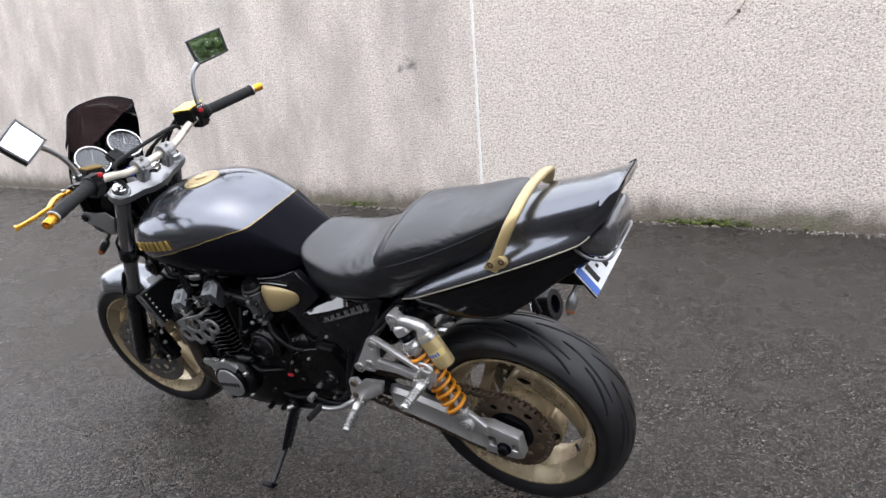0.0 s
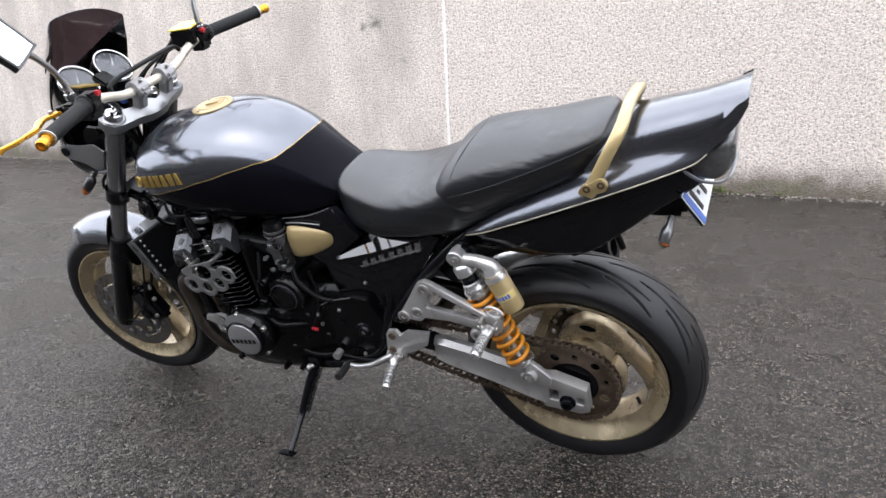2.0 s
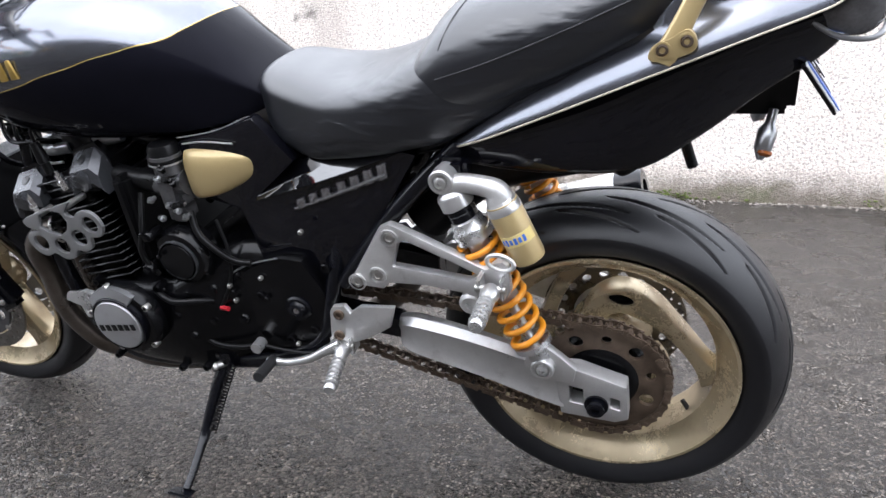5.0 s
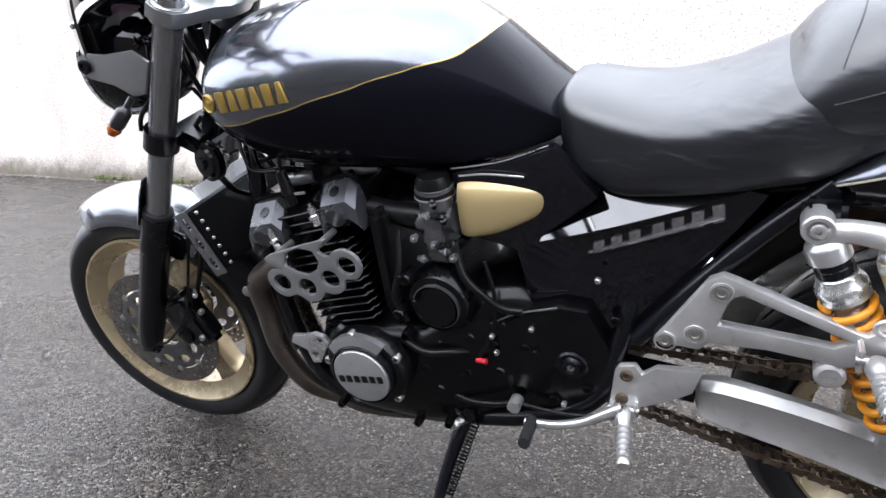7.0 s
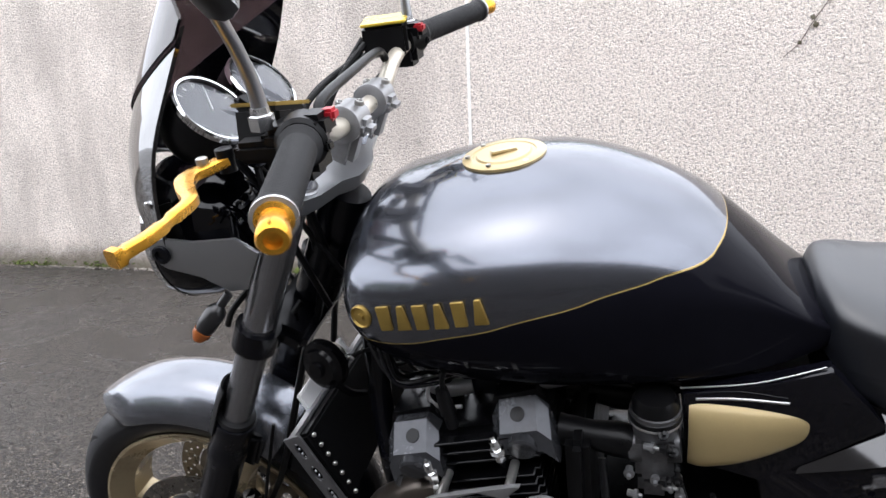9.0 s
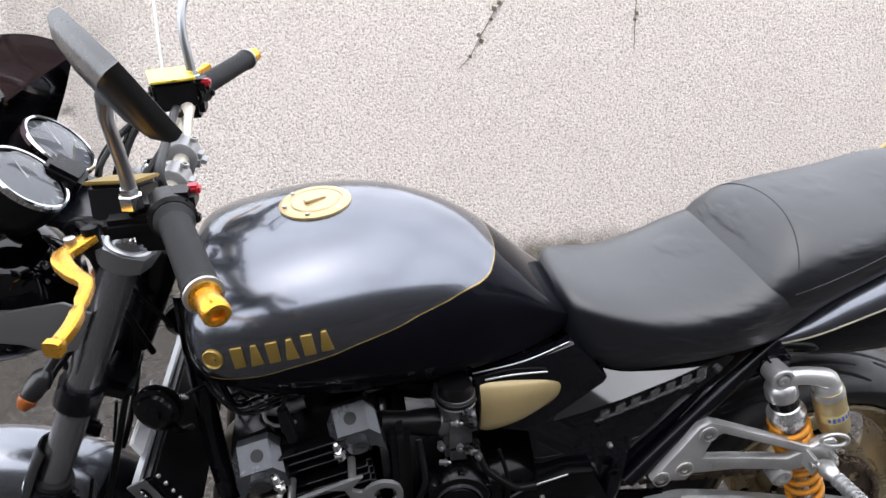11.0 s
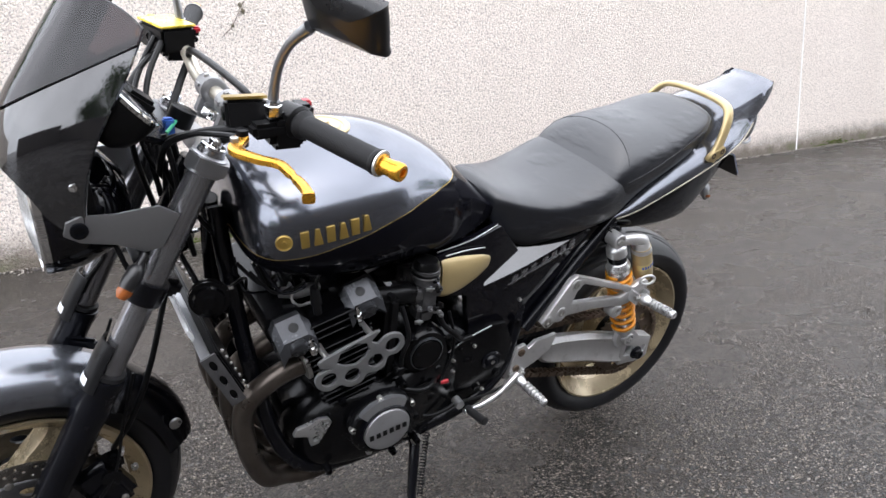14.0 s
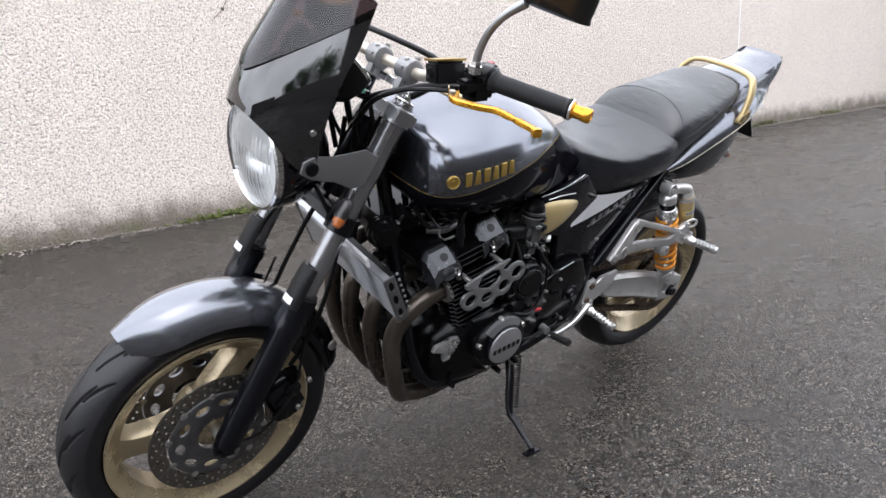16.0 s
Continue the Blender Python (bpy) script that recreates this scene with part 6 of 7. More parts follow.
def make_fender():
    """The front mudguard: a wide arched shell with a lip, dark at its rear end."""
    def shell(a0, a1, n, w0, mat, name, parent, tip):
        rings = []
        for i in range(n + 1):
            t = i / n
            a = radians(a0 + (a1 - a0) * t)
            r = 0.329 + 0.004 * math.sin(t * math.pi)
            w = w0 * (1 - tip * max(0, 0.25 - t) ** 1.5 * 6)
            outer, inner = [], []
            for s in np.linspace(-1, 1, 15):
                drop = 0.048 * abs(s) ** 3.2 + 0.008 * s * s
                for lst, off in ((outer, 0.0), (inner, -0.004)):
                    rr = r - drop + off
                    lst.append((FRONT.x + rr * math.cos(a), s * w * (1 + off * 6), FRONT.z + rr * math.sin(a)))
            rings.append(outer + inner[::-1])
        return part(name, loft(rings), mat, parent, sharp=55)
    f = shell(122, 50, 30, 0.078, GUARD_PAINT, "front_mudguard", bike, 0.62)
    turned(f)
    tagged(f, "pale grey metallic front mudguard")
    shell(50, 12, 12, 0.070, BLACK_FRAME, "rear_flap", f, 0)
    for side in (-1, 1):
        part("fender_bolt", lathe([(0, 0.012), (0.005, 0.012), (0.007, 0.009), (0.007, 0)], (-1.232, side * 0.066, 0.43), (0.2, side, 0), 16), STEEL, f)
        part("stay", block((-1.37, side * 0.083, 0.545), (0.06, 0.016, 0.07), 0.006, Matrix.Rotation(0.45, 4, "Y")), BLACK_FRAME, f)


make_fender()


def make_lamp():
    c, ax = Vector((-1.366, -0.008, 0.905)), Vector((-1, -0.045, -0.04)).normalized()
    h = part("headlight", lathe([(0.034, 0.099), (0.038, 0.104), (0.030, 0.1075), (0.015, 0.1075), (-0.02, 0.104), (-0.07, 0.085), (-0.1, 0.05), (-0.108, 0.0)], c, ax, 56, cap=False), BLACK_PAINT, bike, "round headlight with a fluted glass lens")
    part("lamp_rim", lathe([(0.030, 0.1085), (0.040, 0.1065), (0.043, 0.101), (0.036, 0.0985)], c, ax, 56, cap=False), CHROME, h)
    part("lamp_reflector", lathe([(0.030, 0.097), (0.0, 0.088), (-0.03, 0.066), (-0.05, 0.035), (-0.055, 0.015), (-0.03, 0.012), (-0.028, 0)], c, ax, 48, cap=False), REFLECTOR, h)
    lens = lathe([(0.036, 0.0985), (0.044, 0.08), (0.051, 0.045), (0.053, 0.0)], c, ax, 56, cap=False)
    lens = merged(lens, lathe([(0.033, 0.0985), (0.041, 0.08), (0.048, 0.045), (0.050, 0.0)], c, ax, 56, cap=False))
    g = part("lens", lens, FLUTED, h, "fluted clear glass")
    g.visible_shadow = False
    for side in (-1, 1):
        # stays from the fork legs
        loops = [[(-1.372, 0.915), (-1.366, 0.936), (-1.345, 0.944), (-1.30, 0.940), (-1.235, 0.945), (-1.205, 0.925), (-1.235, 0.872), (-1.262, 0.868), (-1.30, 0.888), (-1.350, 0.900)], ring_of(-1.350, 0.922, 0.007, 10)]
        s = part("lamp_stay", plate(loops, side * 0.137, side * 0.143, 0.002), ALU_DARK, bike, "grey headlight bracket")
        bolt((-1.350, side * 0.143, 0.922), (0, side, 0), 0.013, 0.006, s, BLACK_FRAME)
        t = part("front_turn_signal", lathe([(0, 0.006), (0.02, 0.006), (0.024, 0.010), (0.03, 0.0135), (0.055, 0.0135), (0.07, 0.009), (0.075, 0)], (-1.262, side * 0.148, 0.868), (-0.62, side * 0.35, -0.72), 18), MIRROR_SHELL, bike, "small dark indicator with amber lens")
        d = Vector((-0.62, side * 0.35, -0.72)).normalized()
        part("lens", lathe([(0.0, 0.0125), (0.006, 0.0125), (0.016, 0.007), (0.018, 0)], Vector((-1.262, side * 0.148, 0.868)) + d * 0.063, d, 18), AMBER, t)
    # clutter of wires below the lamp
    for p in (([(-1.30, -0.05, 0.86), (-1.28, -0.09, 0.80), (-1.26, -0.08, 0.76), (-1.22, -0.05, 0.80)], [(-1.32, 0.04, 0.84), (-1.30, 0.07, 0.76), (-1.33, 0.09, 0.70), (-1.36, 0.1, 0.62)], [(-1.25, -0.11, 0.86), (-1.28, -0.125, 0.83), (-1.30, -0.12, 0.80)])):
        part("wire", tube(p, 0.0045, 8), PLASTIC, h)


FLUTED = make_glass("fluted_lamp_glass", (0.97, 0.98, 0.98), 0.16)


def flute():
    n, l = FLUTED.node_tree.nodes, FLUTED.node_tree.links
    b = next(x for x in n if x.type == "BSDF_PRINCIPLED")
    co = next(x for x in n if x.type == "TEX_COORD").outputs["Object"]
    w = n.new("ShaderNodeTexWave")
    w.bands_direction = "Y"
    w.inputs["Scale"].default_value = 28
    l.new(co, w.inputs["Vector"])
    bumped(n, l, b, w.outputs["Fac"], 0.5, 0.002)


flute()
make_lamp()


# height, front x, half width and sweep of the nose shell
SHELL = np.array(curve_through([(0.80, -1.425, 0.118, 0.10), (0.86, -1.445, 0.126, 0.105), (0.92, -1.452, 0.134, 0.11), (1.0, -1.447, 0.140, 0.115), (1.07, -1.422, 0.141, 0.115), (1.15, -1.372, 0.134, 0.11), (1.24, -1.312, 0.112, 0.095), (1.27, -1.292, 0.10, 0.09)], 12)).T


def shell_point(u, z):
    """The fly screen's outer face: u across from -1 to 1, z the height."""
    xc, w, k = (float(np.interp(z, SHELL[0], row)) for row in SHELL[1:])
    return Vector((xc + k * abs(u) ** 2.2, u * w - 0.008, z))


def make_screen():
    def top_of(u):
        return 1.248 - 0.034 * abs(u) ** 5 - 0.004 * u * u
    def seam_of(u):
        return 1.082 + 0.120 * abs(u) ** 1.4
    def low_of(u):
        y = abs(u) * 0.137
        return 0.902 + math.sqrt(max(0.1105**2 - y * y, 0)) if y < 0.105 else max(0.905, 0.936 - (y - 0.105) * 1.2)
    def sheet(lo, hi, thick, n=33, m=14, out_by=0.0):
        out, inn = [], []
        for i in range(n):
            u = -1 + 2 * i / (n - 1)
            a, b = lo(u), hi(u)
            col = [shell_point(u, a + (b - a) * j / m) + Vector((-out_by * (1 - 0.5 * abs(u)), out_by * u, 0)) for j in range(m + 1)]
            out.append(col)
            inn.append([p + Vector((thick, 0, 0)) - Vector((0, u * thick * 0.8, 0)) for p in col])
        return loft([o + i[::-1] for o, i in zip(out, inn)])
    f = part("fly_screen", sheet(low_of, seam_of, 0.004), BLACK_GLOSS, bike, "gloss black nose fairing with smoked screen", 55)
    part("windscreen", sheet(lambda u: seam_of(u) - 0.012, top_of, 0.003, out_by=0.0045), SMOKE, f, "smoked acrylic windscreen", 55)
    for side in (-1, 1):
        for u, z in ((0.94, 0.93), (0.94, 0.99)):
            p = shell_point(side * u, z)
            part("screen_screw", lathe([(0, 0.006), (0.003, 0.006), (0.0045, 0.004), (0.0045, 0)], p, (-0.3, side, 0), 12), CHROME, f)
        part("fairing_bracket", plate([[(-1.36, 0.90), (-1.345, 0.985), (-1.325, 0.99), (-1.32, 0.93), (-1.335, 0.90)]], side * 0.126, side * 0.129, 0.001), PLASTIC, f)
    return f


make_screen()


def make_gauges():
    for y, name in ((-0.087, "speedometer"), (0.037, "tachometer")):
        c, ax = Vector((-1.254, y, 1.096)), Vector((0.74, 0.0, 0.67)).normalized()
        g = part(name, lathe([(0.002, 0.047), (0.004, 0.051), (-0.002, 0.053), (-0.03, 0.052), (-0.055, 0.045), (-0.07, 0.03), (-0.07, 0)], c, ax, 44, cap=False), PLASTIC, bike, "round dial with a chrome rim")
        part("rim", lathe([(-0.004, 0.0535), (0.002, 0.0535), (0.0045, 0.0515), (0.004, 0.0485)], c, ax, 44, cap=False), CHROME, g)
        # this face carries the glass's reflection in its colour
        face = part("dial_face", lathe([(-0.010, 0.047), (-0.0095, 0.0)], c, ax, 44, cap=False), DIAL_GLARE, g)
        u = ax.orthogonal().normalized()
        v = ax.cross(u)
        for i in range(13):
            a = math.pi * (0.75 + 1.5 * i / 12) + 0.4
            p = c - ax * 0.008 + (u * math.cos(a) + v * math.sin(a)) * 0.037
            part("dial_tick", tube([p, p + (u * math.cos(a) + v * math.sin(a)) * 0.006], 0.0009, 5, 0), WHITE_DECAL, face)
        part("needle", tube([c - ax * 0.006, c - ax * 0.006 + u * 0.034], [0.0016, 0.0005], 6, 0), WHITE_DECAL, face)
        part("glass", lathe([(0.003, 0.047), (0.005, 0.03), (0.0055, 0.0)], c, ax, 40, cap=False), GLASS, g).visible_shadow = False
    part("warning_lamp_panel", block((-1.235, -0.025, 1.075), (0.05, 0.05, 0.03), 0.006, Matrix.Rotation(radians(38), 4, "Y")), PLASTIC, bike, "black warning lamp panel")
    part("gauge_bracket", block((-1.225, -0.025, 1.035), (0.06, 0.16, 0.01), 0.004, Matrix.Rotation(radians(20), 4, "Y")), BLACK_FRAME, bike, "black instrument bracket")
    part("ignition_switch", lathe([(0, 0.022), (0.03, 0.022), (0.033, 0.018), (0.033, 0)], (-1.17, 0.0, 1.02), HEAD_AXIS, 24), PLASTIC, bike, "black ignition switch")


make_gauges()


def make_bars():
    left = [(-0.998, -0.405, 1.094), (-1.02, -0.34, 1.097), (-1.047, -0.26, 1.100), (-1.066, -0.2, 1.095), (-1.078, -0.155, 1.083), (-1.089, -0.11, 1.068), (-1.092, -0.06, 1.063), (-1.094, 0.0, 1.063)]
    right = [(-1.098, 0.06, 1.063), (-1.104, 0.11, 1.068), (-1.106, 0.155, 1.085), (-1.104, 0.2, 1.100), (-1.092, 0.26, 1.109), (-1.062, 0.34, 1.113), (-1.032, 0.415, 1.115)]
    b = part("handlebar", tube(left + right, 0.0115, 16), BAR_ALU, bike, "pale champagne handlebar with dark brace")
    part("cross_brace", tube([(-1.083, -0.14, 1.092), (-1.088, -0.12, 1.108), (-1.098, 0.0, 1.113), (-1.110, 0.12, 1.112), (-1.110, 0.145, 1.097)], 0.0062, 12), PLASTIC, b)
    for y in (-0.052, 0.052):
        x = -1.095 - y * 0.04
        part("bar_clamp", merged(lathe([(-0.022, 0.019), (-0.019, 0.0235), (0.019, 0.0235), (0.022, 0.019)], (x, y, 1.064), (0, 1, 0), 24), block((x + 0.004, y, 1.063), (0.062, 0.034, 0.022), 0.008, Matrix.Rotation(radians(20), 4, "Y")), block((x - 0.008, y, 1.035), (0.034, 0.032, 0.05), 0.008, Matrix.Rotation(radians(26), 4, "Y"))), DISC_GREY, b, "cast aluminium bar clamp")
        for dx in (-0.013, 0.013):
            bolt((x + dx + 0.006, y, 1.083), (0.3, 0, 1), 0.006, 0.006, b, STEEL)
    ends = ((Vector(left[2]), Vector(left[0]), Vector((-0.981, -0.440, 1.091)), -1), (Vector(right[-3]), Vector(right[-1]), Vector((-1.018, 0.452, 1.116)), 1))
    for a, g, e, side in ends:
        d = (g - a).normalized()
        ln = (g - a).length
        prof = [(-0.006, 0.012), (-0.006, 0.021), (-0.001, 0.022), (0.004, 0.0185)]
        k = 46
        for i in range(k):
            q = 0.008 + (ln - 0.014) * i / k
            prof += [(q, 0.0168), (q + 0.001, 0.0172), (q + (ln - 0.014) / k - 0.0008, 0.0172)]
        prof += [(ln - 0.004, 0.019), (ln, 0.0185), (ln, 0.012)]
        part("grip", lathe(prof, a, d, 22), RUBBER, b, "black rubber grip")
        de = (e - g).normalized()
        le = (e - g).length
        part("bar_end", lathe([(0, 0.011), (0.002, 0.0155), (0.006, 0.0155), (0.008, 0.0118), (0.020, 0.0120), (le - 0.012, 0.0132), (le - 0.003, 0.0132), (le, 0.0112), (le, 0.007), (le - 0.006, 0.006), (le - 0.006, 0)], g, de, 22), GOLD_ANOD, b, "gold anodised bar end")
        part("end_ring", lathe([(0, 0.019), (0.003, 0.019), (0.004, 0.014)], g + de * 0.001, de, 22), ALU_CLEAN, b)
        # switch housing
        c = a - d * 0.024
        sw = part("switch_housing", merged(lathe([(-0.022, 0.018), (-0.02, 0.024), (0.014, 0.026), (0.018, 0.022)], c, d, 20), block(c + Vector((-0.010, 0, -0.012)) - d * 0.006, (0.056, 0.048, 0.056), 0.009), block(c + Vector((0.016, 0, 0.012)) - d * 0.008, (0.03, 0.036, 0.024), 0.006)), PLASTIC, b, "black switch housing")
        part("red_button", block(c - d * 0.018 + Vector((0.030, 0, 0.018)), (0.016, 0.016, 0.012), 0.003), RED, sw, "red switch button")
        part("switch_button", block(c + d * 0.004 + Vector((0.026, 0, -0.006)), (0.008, 0.012, 0.01), 0.002), PLASTIC, sw)
        make_lever(side, c, d, b)
        make_reservoir(side, b)
    return b


def make_lever(side, c, d, b):
    """A folding gold lever with drilled blade, on its black perch."""
    if side < 0:
        p = [(-1.136, -0.252, 1.087), (-1.148, -0.268, 1.084), (-1.156, -0.284, 1.083), (-1.151, -0.302, 1.083), (-1.135, -0.324, 1.082), (-1.116, -0.346, 1.082), (-1.112, -0.378, 1.081), (-1.110, -0.412, 1.080), (-1.112, -0.434, 1.080), (-1.116, -0.450, 1.079)]
    else:
        p = [(-1.152, 0.232, 1.098), (-1.158, 0.26, 1.096), (-1.160, 0.295, 1.093), (-1.156, 0.335, 1.093), (-1.142, 0.38, 1.094), (-1.126, 0.42, 1.095), (-1.112, 0.455, 1.096)]
    path = curve_through(p, 6)
    rings = []
    m = len(path)
    for i, q in enumerate(path):
        a, e = path[max(i - 1, 0)], path[min(i + 1, m - 1)]
        t = (e - a) / np.linalg.norm(e - a)
        flat = np.cross(t, (0, 0, 1))
        flat = flat / np.linalg.norm(flat)
        up = np.cross(flat, t)
        f = i / (m - 1)
        w, h = (0.0100 - 0.0035 * min(1, max(0, f - 0.35) * 4), 0.0052)
        if 0.68 < f < 0.72:
            w, h = 0.005, 0.0042
        if f > 0.93:
            w, h = 0.0082, 0.0078
        rings.append([tuple(q + flat * w * math.copysign(abs(math.cos(r)) ** 0.45, math.cos(r)) + up * h * math.copysign(abs(math.sin(r)) ** 0.45, math.sin(r))) for r in np.linspace(0, 2 * math.pi, 12, endpoint=False)])
    l_ = part("lever", loft(rings), GOLD_ANOD, b, "gold anodised lever")
    q = Vector(p[0])
    part("lever_pivot", lathe([(-0.012, 0.006), (-0.012, 0.009), (0.012, 0.009), (0.013, 0.006), (0.013, 0)], q, (0, 0, 1), 14), PLASTIC, l_)
    part("adjuster", lathe([(-0.008, 0.004), (-0.008, 0.006), (0.009, 0.006), (0.01, 0.004), (0.01, 0)], Vector(p[1]) + Vector((-0.004, 0, 0.002)), (0, 0, 1), 14), STEEL, l_)
    part("lever_perch", merged(block((q + c) / 2, (0.055, 0.03, 0.022), 0.006, Matrix.Rotation(0.1, 4, "Z")), block(c - d * 0.03, (0.034, 0.022, 0.034), 0.008)), PLASTIC, b)
    s = -1 if side < 0 else 1
    part("control_cable", tube([q, q + Vector((-0.02, -s * 0.04, -0.008)), q + Vector((-0.055, -s * 0.11, -0.03)), q + Vector((-0.075, -s * 0.17, -0.07)), q + Vector((-0.06, -s * 0.2, -0.15)), q + Vector((0.0, -s * 0.2, -0.25))], 0.0045, 8), PLASTIC, b)
    part("brake_line", tube([q + Vector((0.01, -s * 0.03, 0.0)), q + Vector((-0.03, -s * 0.07, -0.012)), q + Vector((-0.075, -s * 0.13, -0.05)), q + Vector((-0.08, -s * 0.19, -0.12))], 0.0055, 8), PLASTIC, b)


def make_reservoir(side, b):
    c = Vector((-1.112, -0.192, 1.102)) if side < 0 else Vector((-1.130, 0.218, 1.116))
    turn = Matrix.Rotation(radians(-14), 4, "X") @ Matrix.Rotation(radians(-12), 4, "Z") if side < 0 else Matrix.Rotation(radians(16), 4, "Z")
    size = (0.060, 0.052, 0.042) if side < 0 else (0.066, 0.088, 0.046)
    r = part("fluid_reservoir", block(c, size, 0.005, turn), PLASTIC, b, "black fluid reservoir")
    part("reservoir_lid", merged(block(c + turn @ Vector((0, 0, size[2] / 2 + 0.002)), (size[0] + 0.003, size[1] + 0.003, 0.004), 0.0015, turn)), OLIVE_GOLD if side < 0 else surface("yellow_gold_lid", (0.8, 0.62, 0.08), 0.3, 0.5, 200, 20, 0.1, 0.08), r, "gold reservoir lid")
    part("sight_glass", lathe([(0, 0.011), (0.003, 0.011), (0.004, 0.008), (0.002, 0.007), (0.002, 0)], c + turn @ Vector((-size[0] / 2, 0, 0)), turn @ Vector((-1, 0, 0)), 18), PLASTIC, r)
    # mirror on its curved stalk
    if side < 0:
        stalk = [(-1.089, -0.246, 1.115), (-1.088, -0.247, 1.15), (-1.086, -0.262, 1.19), (-1.080, -0.288, 1.225), (-1.066, -0.320, 1.254)]
        centre = Vector((-1.038, -0.362, 1.284))
    else:
        stalk = [(-1.100, 0.238, 1.12), (-1.102, 0.243, 1.16), (-1.106, 0.255, 1.20), (-1.104, 0.275, 1.235), (-1.100, 0.300, 1.252)]
        centre = Vector((-1.092, 0.356, 1.288))
    s = part("mirror_stalk", tube(stalk, [0.0095, 0.0075, 0.007, 0.007, 0.009], 12), ALU_DARK, b, "grey mirror stalk")
    part("lock_nut", lathe([(0, 0.013), (0.014, 0.013), (0.015, 0.010), (0.022, 0.0095)], stalk[0], (0, 0, 1), 6), CHROME, s)
    # the head: glass faces the rear, the shell tapers behind it
    n_ = Vector((0.77, 0.37, 0.50)).normalized() if side < 0 else Vector((0.93, -0.34, 0.10)).normalized()
    up = Vector((0, 0, 1)) - n_ * n_.z
    up = (up.normalized() + Vector((0, 0.0, 0))).normalized()
    right = up.cross(n_) * -1
    out = right if right.y * side > 0 else -right
    if side < 0:
        out, up = out * 0.97 - up * 0.242, up * 0.97 + out * 0.242
    def face(k, depth, drop=0.0):
        shape = [(-0.054, -0.037), (-0.059, 0.028), (-0.052, 0.037), (0.052, 0.041), (0.062, 0.034), (0.061, -0.026), (0.053, -0.036), (-0.046, -0.043)]
        big = 1.04 if side < 0 else 1.0
        pts = curve_through([(a * k * big, q * k * big) for a, q in shape], 4, True)
        return [tuple(centre + out * a + up * (q - drop) - n_ * depth) for a, q in pts]
    rings = [face(0.86, -0.001), face(0.90, -0.0035), face(1.0, -0.003), face(1.03, 0.004), face(1.0, 0.010), face(0.8, 0.019, 0.002), face(0.4, 0.024, 0.005)]
    part("mirror_housing", loft(rings), MIRROR_SHELL, s, "black mirror housing")
    g = bmesh.new()
    g.faces.new([g.verts.new(p) for p in face(0.87, -0.0015)])
    part("mirror_glass", g, MIRROR, s, "silvered mirror glass")


make_bars()


def make_cables():
    """Hoses and looms between the bars, the gauges and the head."""
    for p, r, mat in (([(-1.150, 0.175, 1.115), (-1.19, 0.12, 1.06), (-1.21, 0.06, 0.98), (-1.2, 0.03, 0.88)], 0.0055, PLASTIC),
                      ([(-1.158, 0.19, 1.12), (-1.205, 0.15, 1.05), (-1.23, 0.09, 0.96), (-1.21, 0.04, 0.85)], 0.0055, PLASTIC),
                      ([(-1.11, 0.16, 1.08), (-1.14, 0.11, 1.05), (-1.17, 0.06, 1.0), (-1.16, 0.03, 0.9)], 0.007, PLASTIC),
                      ([(-1.082, -0.16, 1.075), (-1.11, -0.12, 1.04), (-1.16, -0.08, 0.99), (-1.17, -0.04, 0.88)], 0.007, PLASTIC),
                      ([(-1.21, -0.09, 1.04), (-1.2, -0.1, 0.98), (-1.19, -0.08, 0.9), (-1.17, -0.06, 0.8)], 0.005, PLASTIC)):
        part("cable", tube(p, r, 8), mat, bike)
    part("connector", block((-1.19, -0.03, 1.03), (0.018, 0.014, 0.03), 0.003), BLUE, bike, "blue wiring connector")
    part("cable_tie", tube([(-1.2, -0.06, 1.03), (-1.18, -0.03, 1.035), (-1.17, 0.0, 1.03)], 0.003, 6), GREEN, bike, "green cable tie")


make_cables()


# ---- what the mirrors show: trees across the yard ----
def make_tree(x, y, h, seed):
    rnd = random.Random(seed)
    t = new("tree")
    t.location = (x, y, 0)
    tagged(t, "leafy green broadleaf tree at the yard's edge", "tree", "trees across the yard")
    trunk = tube([(0, 0, -0.1), (0.05, 0.02, h * 0.25), (-0.05, 0.05, h * 0.5), (0.0, 0.0, h * 0.8)], [0.2, 0.15, 0.1, 0.03], 10)
    tips = []
    for i in range(14):
        z = h * (0.28 + 0.04 * i)
        a = rnd.uniform(0, 6.28)
        ln = h * rnd.uniform(0.18, 0.34) * (1.15 - z / h * 0.7)
        e = Vector((ln * math.cos(a), ln * math.sin(a), z + ln * 0.5))
        trunk = merged(trunk, tube([(0, 0, z), tuple(e * 0.5 + Vector((0, 0, z * 0.45))), tuple(e)], [0.06, 0.04, 0.015], 6, 4))
        tips.append(e)
    part("trunk", trunk, BARK, t)
    co, fc = [], []
    for e in tips + [Vector((0, 0, h * 0.85)), Vector((0.3, 0.2, h * 0.7))]:
        for _ in range(330):
            p = e + Vector((rnd.gauss(0, 0.42), rnd.gauss(0, 0.42), rnd.gauss(0, 0.36)))
            u = Vector((rnd.uniform(-1, 1), rnd.uniform(-1, 1), rnd.uniform(-0.5, 0.5))).normalized()
            v = u.orthogonal().normalized()
            s = rnd.uniform(0.05, 0.1)
            k = len(co)
            co += [p - u * s, p + v * s * 0.5, p + u * s, p - v * s * 0.5]
            fc.append((k, k + 1, k + 2, k + 3))
    me = bpy.data.meshes.new("crown")
    me.from_pydata(co, [], fc)
    me.materials.append(LEAF)
    c = new("crown", me)
    c.parent = t


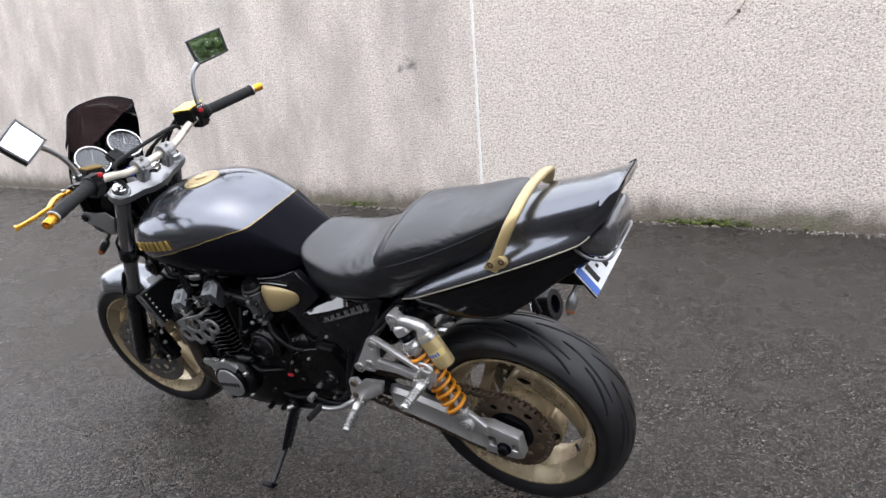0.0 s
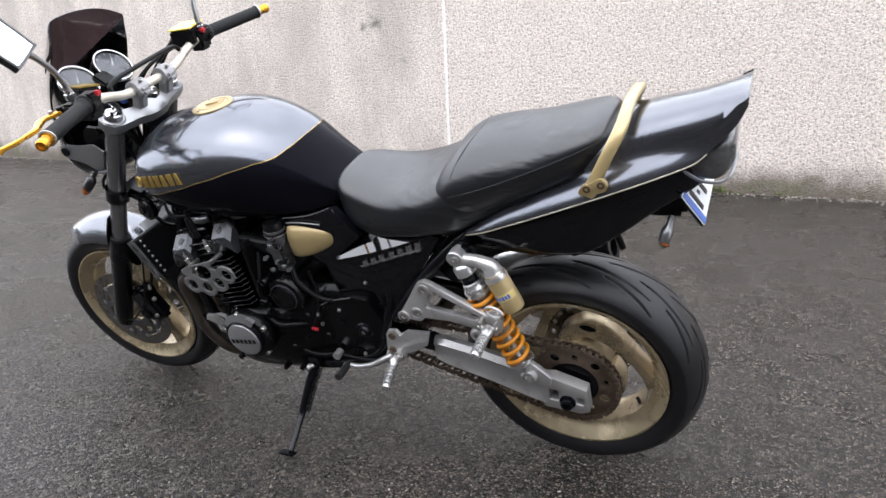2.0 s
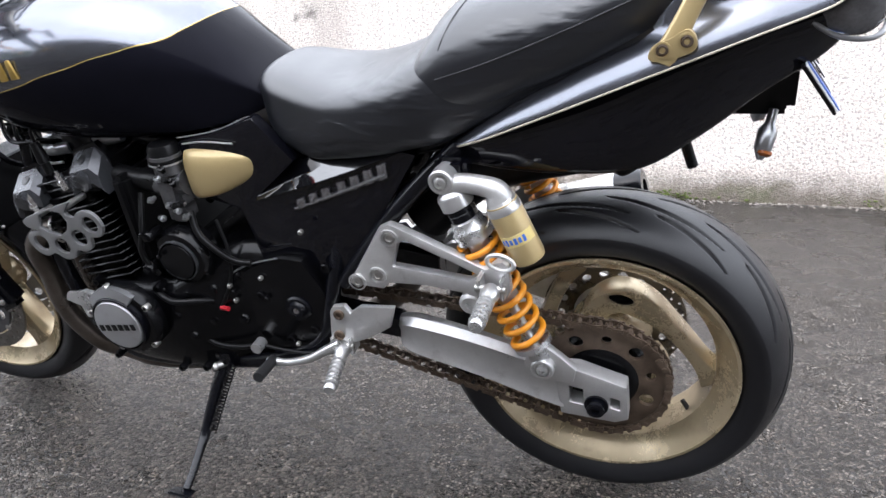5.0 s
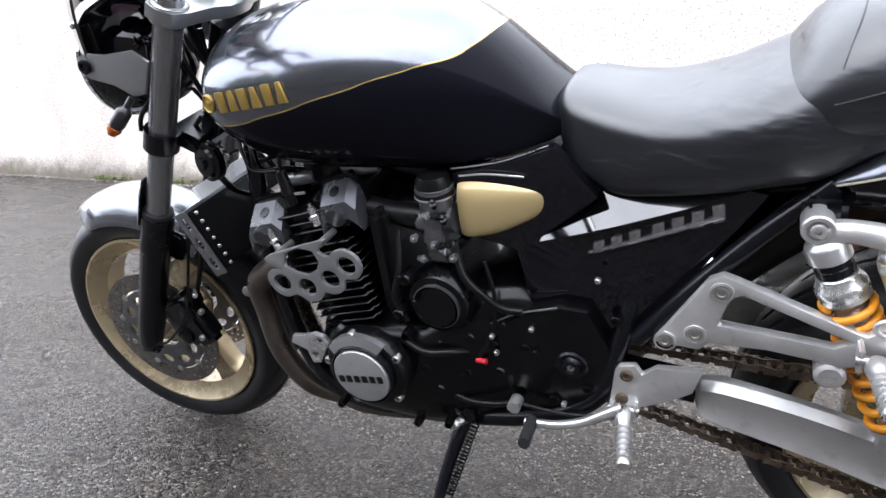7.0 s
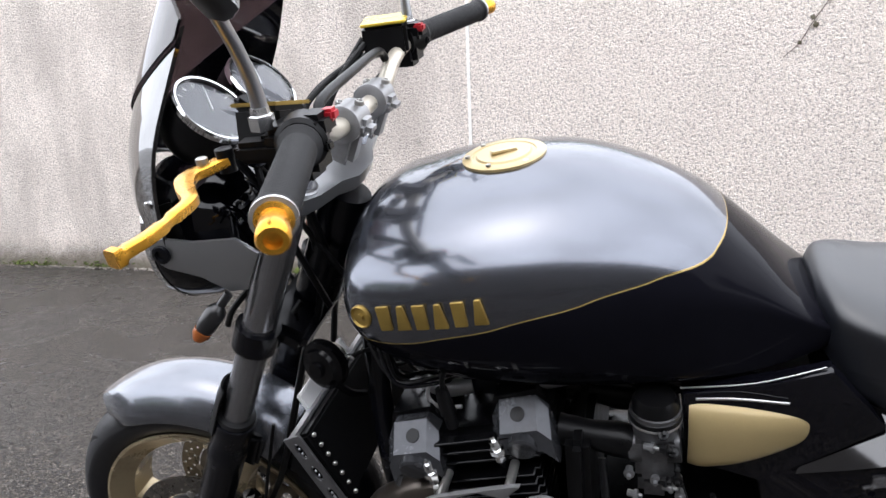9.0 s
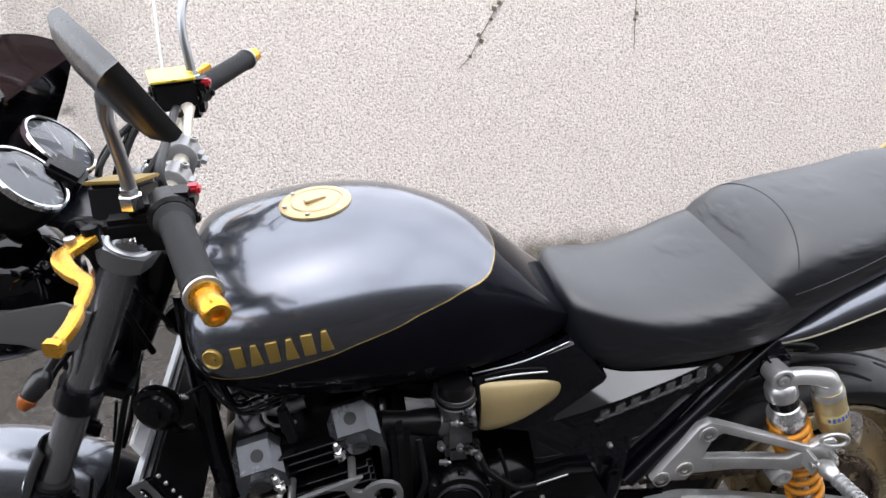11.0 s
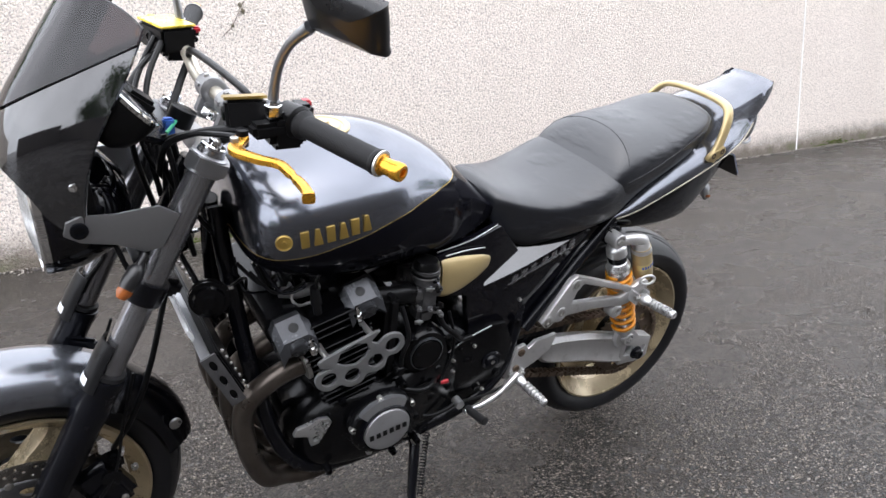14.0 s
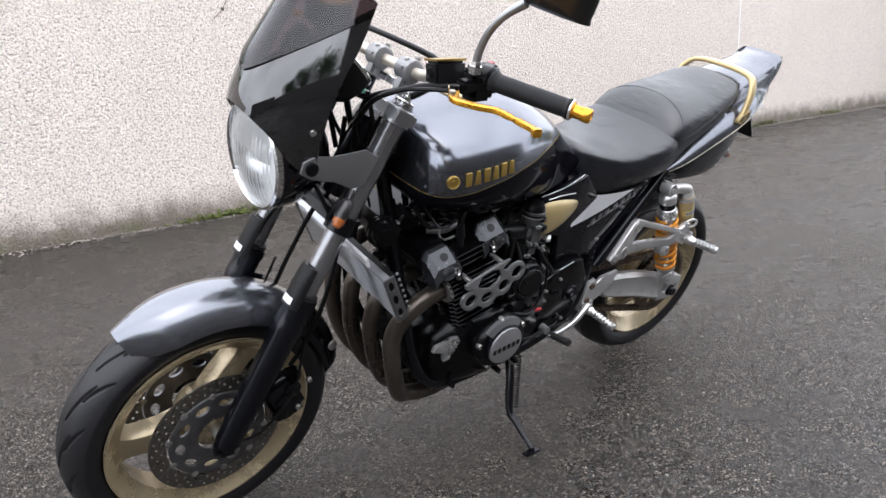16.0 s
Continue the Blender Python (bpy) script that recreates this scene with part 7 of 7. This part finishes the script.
for i, (x, y, h) in enumerate(((11.5, 0.4, 3.4), (12.5, -1.6, 4.6), (13.5, -4.2, 6.0), (-5.4, 6.9, 4.6), (-3.6, 6.7, 4.3), (-2.0, 7.0, 4.7), (-0.4, 6.8, 4.2), (-8.0, -9.6, 4.6), (-11.0, -9.9, 5.2), (-14.2, -9.5, 4.4))):
    make_tree(x, y, h, i)


# ---- a creeper on the wall ----
def make_vine(points, leaves, seed):
    rnd = random.Random(seed)
    v = part("creeper", tube([tuple(WALL @ Vector((x, -0.006, z))) for x, z in points], 0.0022, 7, 5), BARK)
    tagged(v, "thin creeper with a few small leaves hanging down the wall", "creeper")
    for x, z, s in leaves:
        bm = bmesh.new()
        shape = [(0, -1), (0.55, -0.45), (0.75, 0.1), (0.35, 0.35), (0, 0.9), (-0.35, 0.35), (-0.75, 0.1), (-0.55, -0.45)]
        rim = [bm.verts.new((a * s, -0.003 - 0.004 * abs(a), b * s)) for a, b in shape]
        mid = bm.verts.new((0, -0.009, 0))
        for a, b in zip(rim, rim[1:] + rim[:1]):
            bm.faces.new((a, b, mid))
        bm.transform(WALL @ Matrix.Translation((x, -0.008, z)) @ Matrix.Rotation(rnd.uniform(-1.2, 1.2), 4, "Y") @ Matrix.Rotation(rnd.uniform(-0.3, 0.3), 4, "X"))
        part("leaf", bm, LEAF_DRY, v)
    return v


LEAF_DRY = surface("dull_creeper_leaf", (0.10, 0.085, 0.05), 0.6, 0.0, 60, 12, 0.3, 0.1)
make_vine([(-0.075, 1.362), (-0.050, 1.386), (0.007, 1.44), (0.071, 1.548), (0.13, 1.635), (0.19, 1.73), (0.25, 1.78), (0.33, 1.96), (0.36, 2.33)], [(0.005, 1.44, 0.018), (0.085, 1.535, 0.024), (0.07, 1.575, 0.022), (0.155, 1.67, 0.018), (0.18, 1.735, 0.026), (0.22, 1.77, 0.022), (0.31, 1.90, 0.025)], 3)
make_vine([(1.13, 1.43), (1.136, 1.50), (1.142, 1.61), (1.147, 1.69), (1.16, 1.9), (1.15, 2.33)], [(1.150, 1.66, 0.022), (1.138, 1.62, 0.018), (1.16, 1.85, 0.024)], 4)


# ---- small things on the ground ----
def make_litter():
    rnd = random.Random(5)
    def scatter(name, n, place, size, mat, label):
        bm = bmesh.new()
        for _ in range(n):
            x, y, z = place()
            s = rnd.uniform(*size)
            m = Matrix.Translation((x, y, z + s * 0.25)) @ Euler((rnd.uniform(-0.4, 0.4), rnd.uniform(-0.4, 0.4), rnd.uniform(0, 6.3))).to_matrix().to_4x4() @ Matrix.Diagonal((s, s * rnd.uniform(0.5, 0.9), s * rnd.uniform(0.35, 0.6), 1))
            bmesh.ops.create_icosphere(bm, subdivisions=1, radius=0.5, matrix=m)
        return tagged(part(name, bm, mat), label, name.replace("_", " "), kind="stuff")
    def foot():
        x = rnd.uniform(-12, 11)
        p = WALL @ Vector((x, 0, 0))
        return p.x, p.y - abs(rnd.gauss(0, 0.05)) - 0.004, 0.0
    def yard():
        return rnd.uniform(-5, 7), rnd.uniform(-1.5, 3.3), 0.0
    scatter("wall_foot_grit", 4200, foot, (0.005, 0.022), GRIT, "loose grit fallen along the wall's foot")
    scatter("yard_grit", 420, yard, (0.004, 0.011), GRIT, "small pale stones on the asphalt")
    def mossy():
        k = rnd.choice((-0.15, -0.05, -0.2, 1.4, 4.4, 6.9, 8.6, -6.0, -3.3, -5.2))
        x = k + rnd.gauss(0, 0.16)
        p = WALL @ Vector((x, 0, 0))
        return p.x, p.y - abs(rnd.gauss(0, 0.02)), abs(rnd.gauss(0, 0.02))
    scatter("wall_moss", 700, mossy, (0.012, 0.04), MOSS, "green moss tufts at the wall's foot")


make_litter()
